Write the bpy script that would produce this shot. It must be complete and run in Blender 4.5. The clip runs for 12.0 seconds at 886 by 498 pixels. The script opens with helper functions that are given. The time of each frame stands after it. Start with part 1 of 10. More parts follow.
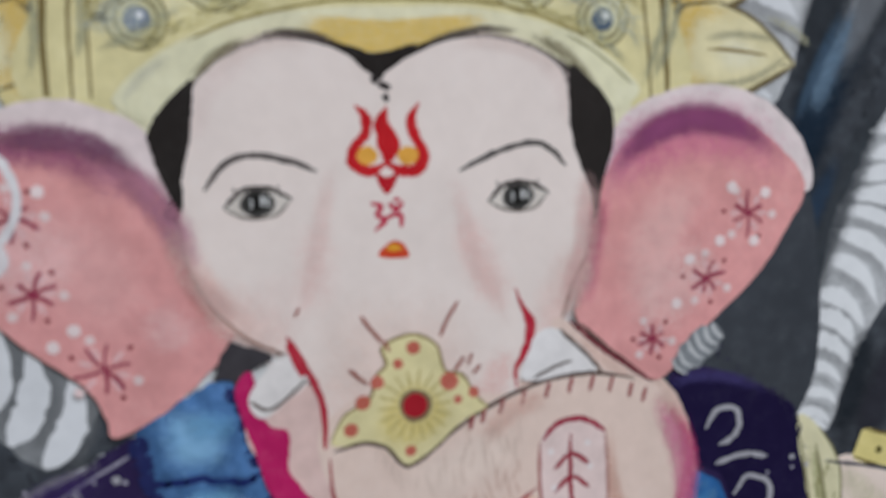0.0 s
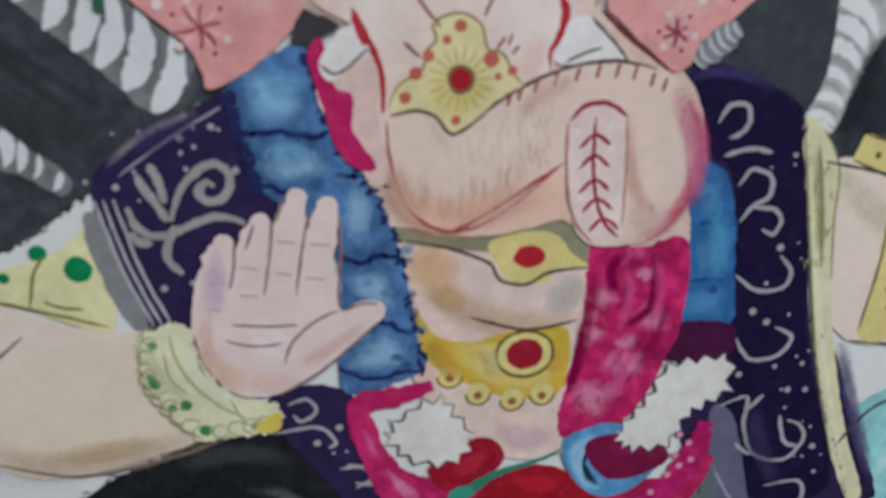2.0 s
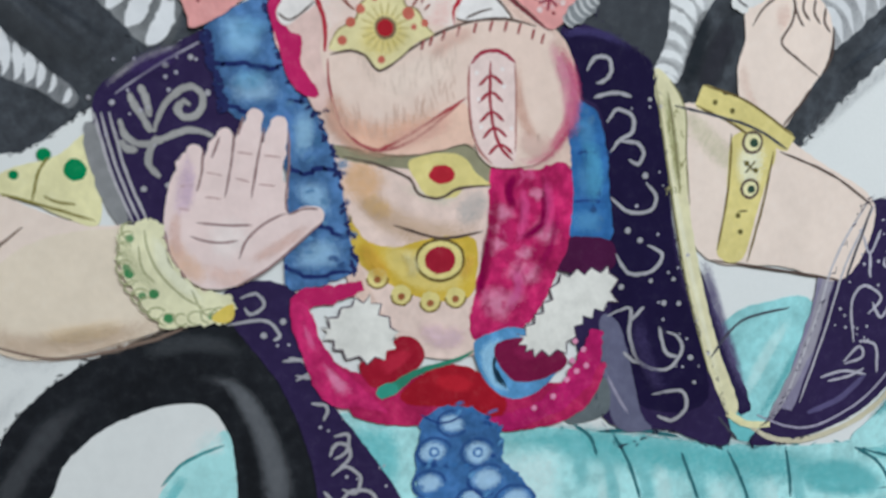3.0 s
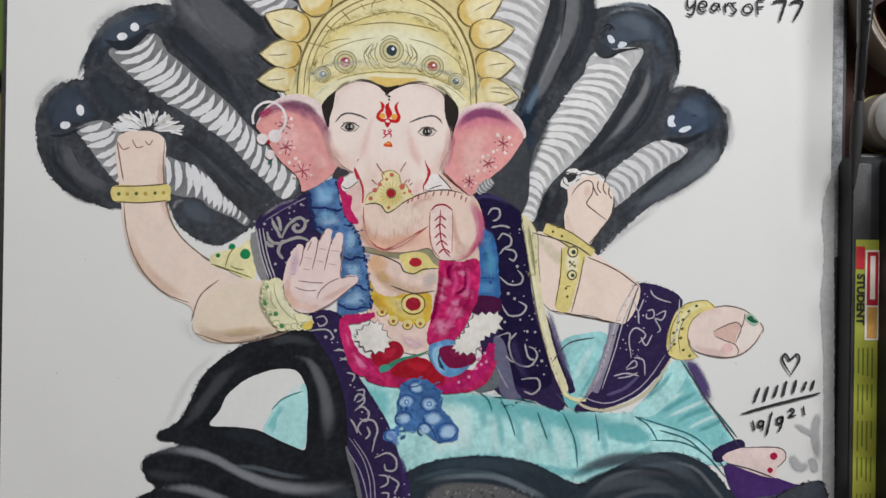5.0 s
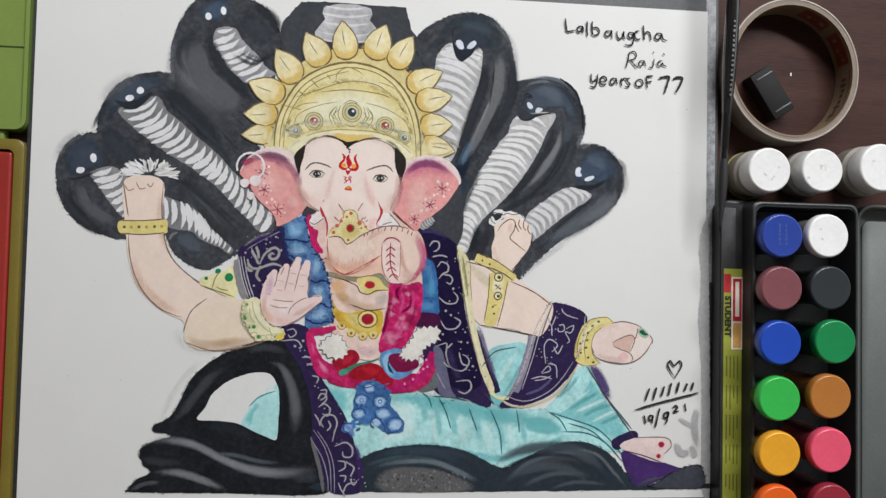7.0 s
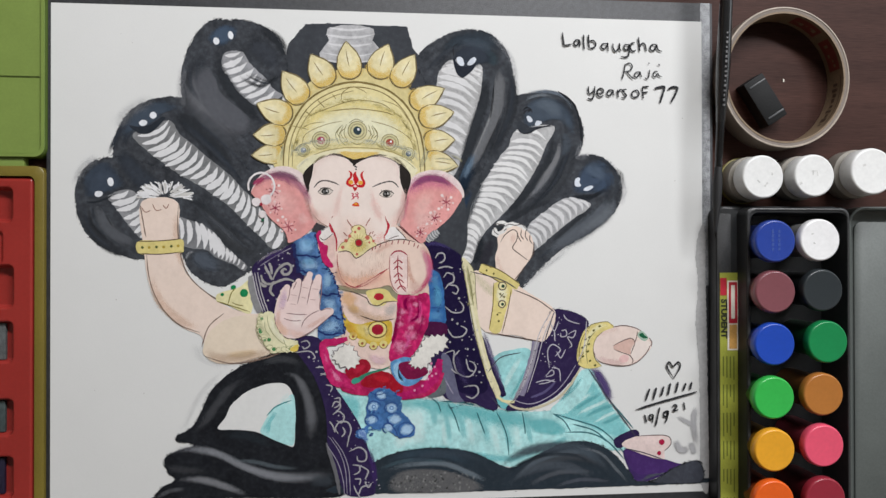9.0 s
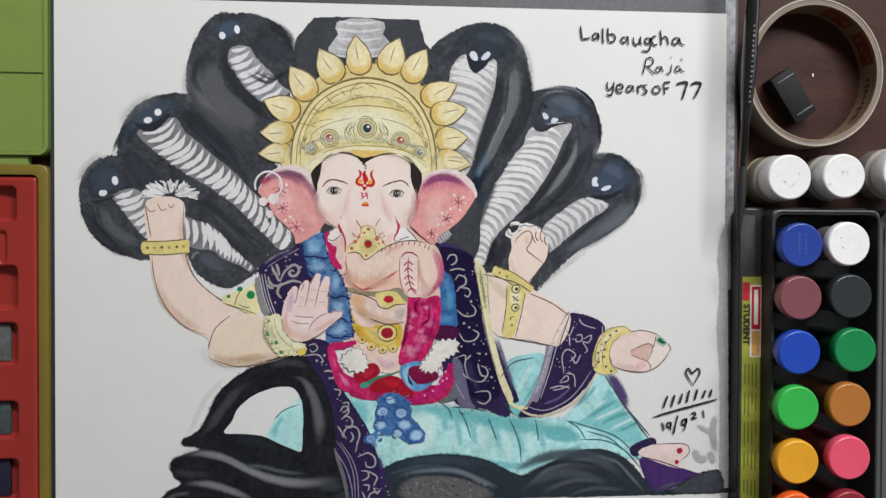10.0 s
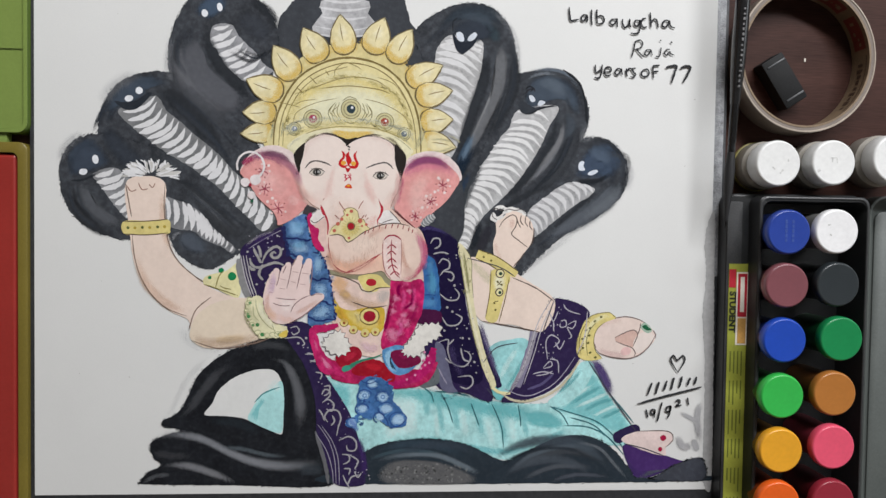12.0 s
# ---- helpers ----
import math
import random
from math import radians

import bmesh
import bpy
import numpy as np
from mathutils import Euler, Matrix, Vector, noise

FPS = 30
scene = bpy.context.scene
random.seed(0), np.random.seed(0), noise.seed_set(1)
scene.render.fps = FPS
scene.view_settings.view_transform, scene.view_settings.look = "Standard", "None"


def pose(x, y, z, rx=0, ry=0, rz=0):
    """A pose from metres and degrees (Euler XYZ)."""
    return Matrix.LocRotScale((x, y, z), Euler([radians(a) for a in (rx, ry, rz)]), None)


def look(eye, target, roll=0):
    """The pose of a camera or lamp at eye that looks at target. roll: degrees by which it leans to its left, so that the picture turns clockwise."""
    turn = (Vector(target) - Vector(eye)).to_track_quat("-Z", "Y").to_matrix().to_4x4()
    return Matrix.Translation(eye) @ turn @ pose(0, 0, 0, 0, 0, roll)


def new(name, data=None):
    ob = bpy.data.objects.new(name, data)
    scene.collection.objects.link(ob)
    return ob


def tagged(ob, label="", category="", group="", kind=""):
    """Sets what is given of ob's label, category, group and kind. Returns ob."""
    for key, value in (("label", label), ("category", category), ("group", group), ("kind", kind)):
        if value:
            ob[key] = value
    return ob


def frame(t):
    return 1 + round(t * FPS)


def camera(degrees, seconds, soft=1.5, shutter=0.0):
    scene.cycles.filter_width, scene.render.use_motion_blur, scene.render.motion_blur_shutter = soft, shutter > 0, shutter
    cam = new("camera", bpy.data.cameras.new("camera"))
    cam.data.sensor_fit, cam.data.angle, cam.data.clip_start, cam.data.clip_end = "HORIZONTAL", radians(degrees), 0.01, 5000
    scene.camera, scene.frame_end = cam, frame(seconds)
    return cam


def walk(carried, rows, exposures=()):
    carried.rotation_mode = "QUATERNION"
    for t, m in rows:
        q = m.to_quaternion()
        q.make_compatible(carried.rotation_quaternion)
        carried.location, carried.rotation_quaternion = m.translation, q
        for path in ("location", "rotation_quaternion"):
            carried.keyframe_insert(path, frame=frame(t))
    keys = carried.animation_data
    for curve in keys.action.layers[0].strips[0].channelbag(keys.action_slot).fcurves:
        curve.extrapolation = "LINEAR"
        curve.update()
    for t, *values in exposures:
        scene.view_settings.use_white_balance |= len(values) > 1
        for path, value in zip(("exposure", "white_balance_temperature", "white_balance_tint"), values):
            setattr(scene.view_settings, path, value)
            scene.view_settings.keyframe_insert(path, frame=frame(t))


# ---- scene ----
cam = camera(62.04, 12.0, soft=1.45)
cam.data.dof.use_dof, cam.data.dof.focus_distance, cam.data.dof.aperture_fstop = True, 0.46, 22
PATH = [
    (0.0, -0.03343, 0.04942, 0.11060, -7.819, -10.223, -2.931),
    (0.5, -0.03268, 0.06738, 0.12094, -15.113, -8.454, -1.786),
    (1.0, -0.03374, 0.06815, 0.11382, -18.989, -6.667, -1.580),
    (1.5, -0.03380, 0.04705, 0.12706, -19.718, -5.946, -1.478),
    (2.0, -0.03673, 0.02219, 0.13532, -18.384, -5.855, -1.698),
    (2.5, -0.03865, -0.01458, 0.14097, -7.333, -7.348, -2.837),
    (2.7, -0.03431, -0.02046, 0.15367, -7.325, -7.555, -2.266),
    (4.3, -0.02125, -0.02037, 0.32498, -2.722, -3.734, 1.931),
    (4.5, -0.01631, -0.02179, 0.34519, -0.682, -4.247, 1.459),
    (5.0, -0.01451, -0.01944, 0.37440, 0.022, -3.246, 0.875),
    (5.5, -0.01361, -0.01341, 0.41760, 1.077, -4.042, 0.165),
    (6.0, -0.00980, -0.01598, 0.43216, 1.381, -3.536, -0.245),
    (6.5, -0.01294, -0.02121, 0.44715, 2.248, -5.211, 1.083),
    (7.0, -0.00914, -0.01938, 0.45949, 1.963, -5.893, 1.216),
    (7.2, -0.00660, -0.00131, 0.45825, 0.735, -5.047, 0.910),
    (8.8, -0.01066, 0.00222, 0.48116, -0.205, -5.161, -0.175),
    (9.0, -0.01111, 0.00178, 0.47777, 0.371, -5.446, -0.080),
    (9.5, -0.00777, 0.00931, 0.46519, -0.980, -4.436, -0.068),
    (10.0, -0.00533, 0.01292, 0.46384, -0.896, -3.980, 0.240),
    (10.5, -0.00009, 0.01328, 0.45960, -1.735, -3.782, 0.549),
    (11.0, 0.00537, 0.00922, 0.46075, -1.943, -3.685, 1.311),
    (11.5, 0.00872, 0.00823, 0.45979, -1.834, -3.394, 1.522),
    (12.0, 0.00640, 0.00993, 0.46006, -1.856, -3.813, 0.869),
]
EXPOSURES = [(0.0, -0.1, 5950, 8), (0.5, -0.35, 5950, 9), (1.0, -0.42, 5950, 10), (1.5, -0.2, 5950, 8), (2.0, -0.15, 6000, 6), (2.7, 0.25, 5900, 3), (4.5, 0.12, 6480, 10), (6.0, 0.2, 6480, 10), (12.0, 0.2, 6480, 10)]
walk(cam, [(t, pose(*p)) for t, *p in PATH], EXPOSURES)

# ---- world and light: a closed room with an unseen wall tube lamp and an added fill lamp ----
scene.cycles.transparent_max_bounces = 48
world = bpy.data.worlds.new("room_air")
scene.world = world
world.use_nodes = True
world.node_tree.nodes["Background"].inputs[0].default_value = (0.9, 0.95, 1.0, 1)
world.node_tree.nodes["Background"].inputs[1].default_value = 0.3

TABLE_Z = -0.0065
FLOOR_Z = TABLE_Z - 0.75


def area(name, at, aim, sx, sy, watts, color):
    data = bpy.data.lights.new(name, "AREA")
    data.shape, data.size, data.size_y, data.energy, data.color = "RECTANGLE", sx, sy, watts, color
    ob = new(name, data)
    ob.matrix_world = look(at, aim)
    return ob


area("wall_tube_light", (0.5, 0.92, 0.95), (0.12, 0, 0), 1.2, 0.12, 21.6, (0.98, 0.98, 1.0))
# added fill lamp on the east side, no opening behind it
area("east_fill_light", (1.75, 0.7, 0.8), (0, 0, 0), 0.9, 0.9, 4.5, (0.88, 0.95, 1.0))


# ---- materials ----
def nodes_of(name):
    m = bpy.data.materials.new(name)
    m.use_nodes = True
    nt = m.node_tree
    return m, nt, nt.nodes["Principled BSDF"]


def surface(name, color, rough=0.5, metal=0.0, vary=0.15, scale=60, bump=0.0, fine=800, spec=0.5, stretch=(1, 1, 1), coat=0.0):
    """A surface with colour variation at two scales and fine relief."""
    m, nt, b = nodes_of(name)
    tc = nt.nodes.new("ShaderNodeTexCoord")
    mp = nt.nodes.new("ShaderNodeMapping")
    mp.inputs["Scale"].default_value = stretch
    nt.links.new(tc.outputs["Object"], mp.inputs[0])
    n1 = nt.nodes.new("ShaderNodeTexNoise")
    n1.inputs["Scale"].default_value, n1.inputs["Detail"].default_value = scale, 5
    n2 = nt.nodes.new("ShaderNodeTexNoise")
    n2.inputs["Scale"].default_value, n2.inputs["Detail"].default_value = fine, 3
    nt.links.new(mp.outputs[0], n1.inputs["Vector"])
    nt.links.new(mp.outputs[0], n2.inputs["Vector"])
    add = nt.nodes.new("ShaderNodeMath")
    add.operation = "ADD"
    nt.links.new(n1.outputs[0], add.inputs[0])
    nt.links.new(n2.outputs[0], add.inputs[1])
    ramp = nt.nodes.new("ShaderNodeMapRange")
    ramp.inputs["From Min"].default_value, ramp.inputs["From Max"].default_value = 0.6, 1.4
    ramp.inputs["To Min"].default_value, ramp.inputs["To Max"].default_value = 1 - vary, 1 + vary
    nt.links.new(add.outputs[0], ramp.inputs[0])
    mul = nt.nodes.new("ShaderNodeVectorMath")
    mul.operation = "SCALE"
    mul.inputs[0].default_value = color
    nt.links.new(ramp.outputs[0], mul.inputs["Scale"])
    nt.links.new(mul.outputs[0], b.inputs["Base Color"])
    b.inputs["Roughness"].default_value, b.inputs["Metallic"].default_value = rough, metal
    b.inputs["Specular IOR Level"].default_value = spec
    b.inputs["Coat Weight"].default_value = coat
    if bump:
        bp = nt.nodes.new("ShaderNodeBump")
        bp.inputs["Strength"].default_value, bp.inputs["Distance"].default_value = bump, 0.0004
        nt.links.new(n2.outputs[0], bp.inputs["Height"])
        nt.links.new(bp.outputs[0], b.inputs["Normal"])
    return m


PAINTS = {}


def paint(color, soft=False, vary=0.12, cover=1.0, streak=False):
    """Pencil and poster paint on paper: matt, uneven, with the tooth of the sheet; soft paint thins out by its thickness attribute."""
    key = (color, soft, vary, cover, streak)
    if key in PAINTS:
        return PAINTS[key]
    m, nt, b = nodes_of("paint")
    geo = nt.nodes.new("ShaderNodeNewGeometry")
    n1 = nt.nodes.new("ShaderNodeTexNoise")
    n1.inputs["Scale"].default_value, n1.inputs["Detail"].default_value = 90, 4
    n2 = nt.nodes.new("ShaderNodeTexNoise")
    n2.inputs["Scale"].default_value, n2.inputs["Detail"].default_value = 1100, 3
    mp = nt.nodes.new("ShaderNodeMapping")
    mp.inputs["Rotation"].default_value = (0, 0, 0.7)
    mp.inputs["Scale"].default_value = (1, 0.25 if streak else 0.7, 1)
    nt.links.new(geo.outputs["Position"], mp.inputs[0])
    nt.links.new(mp.outputs[0], n1.inputs["Vector"])
    nt.links.new(mp.outputs[0], n2.inputs["Vector"])
    add = nt.nodes.new("ShaderNodeMath")
    add.operation = "MULTIPLY_ADD"
    add.inputs[1].default_value = 0.35
    nt.links.new(n2.outputs[0], add.inputs[0])
    nt.links.new(n1.outputs[0], add.inputs[2])
    ramp = nt.nodes.new("ShaderNodeMapRange")
    ramp.inputs["From Min"].default_value, ramp.inputs["From Max"].default_value = 0.42, 0.93
    ramp.inputs["To Min"].default_value, ramp.inputs["To Max"].default_value = 1 - (vary * 0.5 if soft else vary), 1 + (vary * 0.5 if soft else vary)
    nt.links.new(add.outputs[0], ramp.inputs[0])
    mul = nt.nodes.new("ShaderNodeVectorMath")
    mul.operation = "SCALE"
    mul.inputs[0].default_value = color
    nt.links.new(ramp.outputs[0], mul.inputs["Scale"])
    # the sheet shows through in fine flecks where the tooth of the paper was missed, and pigment gathers in patches
    n3 = nt.nodes.new("ShaderNodeTexNoise")
    n3.inputs["Scale"].default_value, n3.inputs["Detail"].default_value, n3.inputs["Roughness"].default_value = 1900, 2, 0.7
    n4 = nt.nodes.new("ShaderNodeTexNoise")
    n4.inputs["Scale"].default_value, n4.inputs["Detail"].default_value = 330, 3
    nt.links.new(mp.outputs[0], n3.inputs["Vector"])
    nt.links.new(geo.outputs["Position"], n4.inputs["Vector"])
    gaps = nt.nodes.new("ShaderNodeMath")
    gaps.operation = "MULTIPLY"
    nt.links.new(n3.outputs[0], gaps.inputs[0])
    nt.links.new(n4.outputs[0], gaps.inputs[1])
    fleck = nt.nodes.new("ShaderNodeMapRange")
    fleck.inputs["From Min"].default_value, fleck.inputs["From Max"].default_value = 0.27, 0.42
    fleck.inputs["To Max"].default_value = 0.0 if soft else 0.008 + 0.14 * sum(color) / 3
    nt.links.new(gaps.outputs[0], fleck.inputs[0])
    patch = nt.nodes.new("ShaderNodeMapRange")
    patch.inputs["From Min"].default_value, patch.inputs["From Max"].default_value = 0.35, 0.65
    patch.inputs["To Min"].default_value, patch.inputs["To Max"].default_value = 1 - 0.5 * vary, 1 + 0.4 * vary
    nt.links.new(n4.outputs[0], patch.inputs[0])
    gather = nt.nodes.new("ShaderNodeVectorMath")
    gather.operation = "SCALE"
    nt.links.new(mul.outputs[0], gather.inputs[0])
    nt.links.new(patch.outputs[0], gather.inputs["Scale"])
    mix = nt.nodes.new("ShaderNodeMix")
    mix.data_type = "RGBA"
    nt.links.new(fleck.outputs[0], mix.inputs[0])
    nt.links.new(gather.outputs[0], mix.inputs[6])
    mix.inputs[7].default_value = (0.70, 0.705, 0.69, 1)
    nt.links.new(mix.outputs[2], b.inputs["Base Color"])
    b.inputs["Roughness"].default_value, b.inputs["Specular IOR Level"].default_value = 0.8, 0.06
    if soft:
        at = nt.nodes.new("ShaderNodeAttribute")
        at.attribute_name = "thickness"
        k = nt.nodes.new("ShaderNodeMath")
        k.operation = "MULTIPLY"
        k.inputs[1].default_value = cover
        ease = nt.nodes.new("ShaderNodeMapRange")
        ease.interpolation_type = "SMOOTHERSTEP"
        nt.links.new(at.outputs["Fac"], ease.inputs[0])
        grain = nt.nodes.new("ShaderNodeMapRange")
        grain.inputs["From Min"].default_value, grain.inputs["From Max"].default_value = 0.3, 0.65
        grain.inputs["To Min"].default_value, grain.inputs["To Max"].default_value = 0.94, 1.0
        nt.links.new(n2.outputs[0], grain.inputs[0])
        both = nt.nodes.new("ShaderNodeMath")
        both.operation = "MULTIPLY"
        nt.links.new(ease.outputs[0], both.inputs[0])
        nt.links.new(grain.outputs[0], both.inputs[1])
        nt.links.new(both.outputs[0], k.inputs[0])
        # the pencil catches on the tooth of the paper: fine specks, denser where the shading is thick
        snap = nt.nodes.new("ShaderNodeVectorMath")
        snap.operation = "SNAP"
        snap.inputs[1].default_value = (0.00009, 0.00009, 1.0)
        nt.links.new(geo.outputs["Position"], snap.inputs[0])
        tooth = nt.nodes.new("ShaderNodeTexWhiteNoise")
        tooth.noise_dimensions = "4D"
        tooth.inputs["W"].default_value = len(PAINTS) * 1.37
        nt.links.new(snap.outputs[0], tooth.inputs["Vector"])
        speck = nt.nodes.new("ShaderNodeMath")
        speck.operation = "LESS_THAN"
        nt.links.new(tooth.outputs["Value"], speck.inputs[0])
        nt.links.new(k.outputs[0], speck.inputs[1])
        nt.links.new(speck.outputs[0], b.inputs["Alpha"])
    PAINTS[key] = m
    return m


# ---- mesh helpers ----
def part(name, bm, mat, parent=None, label=""):
    me = bpy.data.meshes.new(name)
    bm.to_mesh(me)
    bm.free()
    me.materials.append(mat)
    ob = new(name, me)
    if parent:
        ob.parent = parent
    if label:
        ob["label"] = label
    return ob


def thing(name, label, category, at=(0, 0, 0), group="", kind=""):
    ob = new(name)
    ob.location = at
    ob.empty_display_size = 0.01
    return tagged(ob, label, category, group, kind)


def shade(ob, angle=35):
    for p in ob.data.polygons:
        p.use_smooth = True
    ob.data.set_sharp_from_angle(angle=radians(angle))
    return ob


def box(x0, x1, y0, y1, z0, z1, bevel=0.0, seg=2):
    bm = bmesh.new()
    bmesh.ops.create_cube(bm, size=1, matrix=Matrix.Translation(((x0 + x1) / 2, (y0 + y1) / 2, (z0 + z1) / 2)) @ Matrix.Diagonal((x1 - x0, y1 - y0, z1 - z0, 1)))
    if bevel:
        bmesh.ops.bevel(bm, geom=bm.edges[:], offset=bevel, segments=seg, affect="EDGES", profile=0.6)
    return bm


def rounded(x0, x1, y0, y1, r, n=6):
    """Corner-rounded rectangle outline, counter-clockwise."""
    pts = []
    for cx, cy, a0 in ((x1 - r, y1 - r, 0), (x0 + r, y1 - r, 90), (x0 + r, y0 + r, 180), (x1 - r, y0 + r, 270)):
        for i in range(n + 1):
            a = radians(a0 + 90 * i / n)
            pts.append((cx + r * math.cos(a), cy + r * math.sin(a)))
    return pts


def lathe(profile, n=48):
    """Turn a profile of (radius, z) round the z axis; radius 0 closes an end."""
    bm = bmesh.new()
    rings = []
    for r, z in profile:
        if r <= 1e-6:
            rings.append([bm.verts.new((0, 0, z))])
        else:
            rings.append([bm.verts.new((r * math.cos(2 * math.pi * i / n), r * math.sin(2 * math.pi * i / n), z)) for i in range(n)])
    for a, b in zip(rings, rings[1:]):
        for i in range(n):
            j = (i + 1) % n
            if len(a) == 1 and len(b) > 1:
                bm.faces.new((a[0], b[j], b[i]))
            elif len(b) == 1 and len(a) > 1:
                bm.faces.new((a[i], a[j], b[0]))
            elif len(a) > 1:
                bm.faces.new((a[i], a[j], b[j], b[i]))
    bmesh.ops.recalc_face_normals(bm, faces=bm.faces[:])
    return bm


def shell(outlines):
    """Loft through outlines of equal length, each (points, z), and close the first and the last."""
    bm = bmesh.new()
    rings = [[bm.verts.new((x, y, z)) for x, y in pts] for pts, z in outlines]
    n = len(rings[0])
    for a, b in zip(rings, rings[1:]):
        for i in range(n):
            j = (i + 1) % n
            bm.faces.new((a[i], a[j], b[j], b[i]))
    bm.faces.new(rings[0][::-1])
    bm.faces.new(rings[-1])
    bmesh.ops.recalc_face_normals(bm, faces=bm.faces[:])
    return bm


# ---- the room ----
wall_mat = surface("wall_paint", (0.70, 0.70, 0.68), 0.8, vary=0.04, scale=3, fine=200, bump=0.2)
# unseen south and west walls coloured darker and warmer to tint the bounced light
warm_bounce = surface("warm_bounce_tint", (0.42, 0.33, 0.26), 0.8, vary=0.04, scale=3, fine=200, bump=0.2)
wood = surface("dark_table_wood", (0.044, 0.02, 0.0155), 0.55, spec=0.12, vary=0.5, scale=14, fine=260, bump=0.15, stretch=(0.35, 5, 1))
R = 1.9
for name, dims in (("wall_north", (-R, R, R, R + 0.1, FLOOR_Z, 1.9)), ("wall_south", (-R, R, -R - 0.1, -R, FLOOR_Z, 1.9)),
                   ("wall_west", (-R - 0.1, -R, -R, R, FLOOR_Z, 1.9)), ("wall_east", (R, R + 0.1, -R, R, FLOOR_Z, 1.9)),
                   ("floor", (-R, R, -R, R, FLOOR_Z - 0.1, FLOOR_Z)), ("ceiling", (-R, R, -R, R, 1.9, 2.0))):
    ob = part(name, box(*dims), warm_bounce if name in ("wall_south", "wall_west") else wall_mat)
    tagged(ob, "unseen plain painted " + name.split("_")[0] + " of the room", name.split("_")[0], kind="structure")

table = thing("table", "dark brown wooden table with a worn grain top", "table", (0, 0, FLOOR_Z))
h = TABLE_Z - FLOOR_Z
shade(part("tabletop", box(-0.62, 0.62, -0.42, 0.42, h - 0.03, h, 0.004), wood, table))
for sx in (-0.56, 0.56):
    for sy in (-0.36, 0.36):
        part("leg", box(sx - 0.025, sx + 0.025, sy - 0.025, sy + 0.025, 0, h - 0.03, 0.003), wood, table)

# ---- the board under the sheet ----
black_cover = surface("black_book_cloth", (0.034, 0.036, 0.04), 0.5, vary=0.5, scale=300, fine=1500, bump=0.5)
grey_edge = surface("scuffed_grey_binding", (0.3, 0.31, 0.325), 0.6, vary=0.75, scale=220, fine=1400, bump=0.6)
book = thing("sketchbook", "black hardback sketchbook with a scuffed grey binding strip", "sketchbook", (0, 0, TABLE_Z))
shade(part("cover", box(-0.2128, 0.2178, -0.1695, 0.171, 0.0, 0.0062, 0.0008), black_cover, book))
shade(part("binding", box(0.2092, 0.2160, -0.02, 0.171, 0.0048, 0.00635, 0.0005), grey_edge, book, "scuffed grey binding strip"))


# ---- paint bottles and jars ----
MM = 0.001


def bottle(label, cap_color, body_color, at, r=0.0128, height=0.0385, group="", gloss=0.28, girth=0.82, cap_height=0.0065):
    """A squat bottle with a smooth screw cap; the cap has a rounded rim and a moulded dimple."""
    ob = thing("paint_bottle", label, "paint bottle", (at[0], at[1], at[2]), group)
    cap_mat = surface("cap_plastic", cap_color, gloss, vary=0.07, scale=110, fine=420, bump=0.05)
    body_mat = surface("bottle_plastic", body_color, 0.35, vary=0.1, scale=80, fine=600)
    ch = cap_height
    z = height - ch
    shade(part("body", lathe([(0, 0), (r * (girth - 0.06), 0), (r * girth, 0.0015), (r * girth, z - 0.004), (r * 0.85, z - 0.001), (r * 0.85, z + 0.002), (0, z + 0.002)], 40), body_mat, ob))
    shade(part("cap", lathe([(0, z + 0.001), (r * 0.97, z), (r, z + 0.001), (r * 0.99, height - 0.0016), (r * 0.965, height - 0.0006), (r * 0.91, height),
                             (r * 0.87, height - 0.00015), (r * 0.84, height - 0.00018), (0, height - 0.00018)], 56), cap_mat, ob), 60)
    return ob


BOX_FLOOR = TABLE_Z + 0.0016
CAP_Z = 0.036
for name, cap, xy in (
        ("blue", (0.017, 0.042, 0.235), [(241.5, 9.4)]), ("mauve brown", (0.16, 0.055, 0.065), [(241.3, -22.6)]),
        ("bright blue", (0.012, 0.052, 0.34), [(240.8, -55.6)]), ("light green", (0.03, 0.36, 0.06), [(240.3, -89.3)]),
        ("yellow", (0.62, 0.29, 0.02), [(240.5, -122.3)]), ("orange", (0.65, 0.1, 0.012), [(240.0, -154.5)]),
        ("white", (0.72, 0.73, 0.7), [(271.2, 10.1)]), ("dark grey", (0.022, 0.027, 0.03), [(272.9, -21.7)]),
        ("deep green", (0.008, 0.18, 0.055), [(276.1, -54.6)]), ("ochre brown", (0.34, 0.13, 0.028), [(273.0, -87.8)]),
        ("pink", (0.62, 0.075, 0.13), [(273.2, -120.3)]), ("maroon", (0.24, 0.02, 0.035), [(274.1, -153.9)])):
    x, y = xy[0]
    # body colour cut to a quarter: the shade inside the tray is put into it
    bottle("paint bottle with a " + name + " cap in the tray", tuple(min(0.8, c * 1.25) for c in cap), tuple(c * 0.25 for c in cap), (x * MM, y * MM, BOX_FLOOR),
           0.0135, CAP_Z - BOX_FLOOR, "poster paint bottles in the tray")

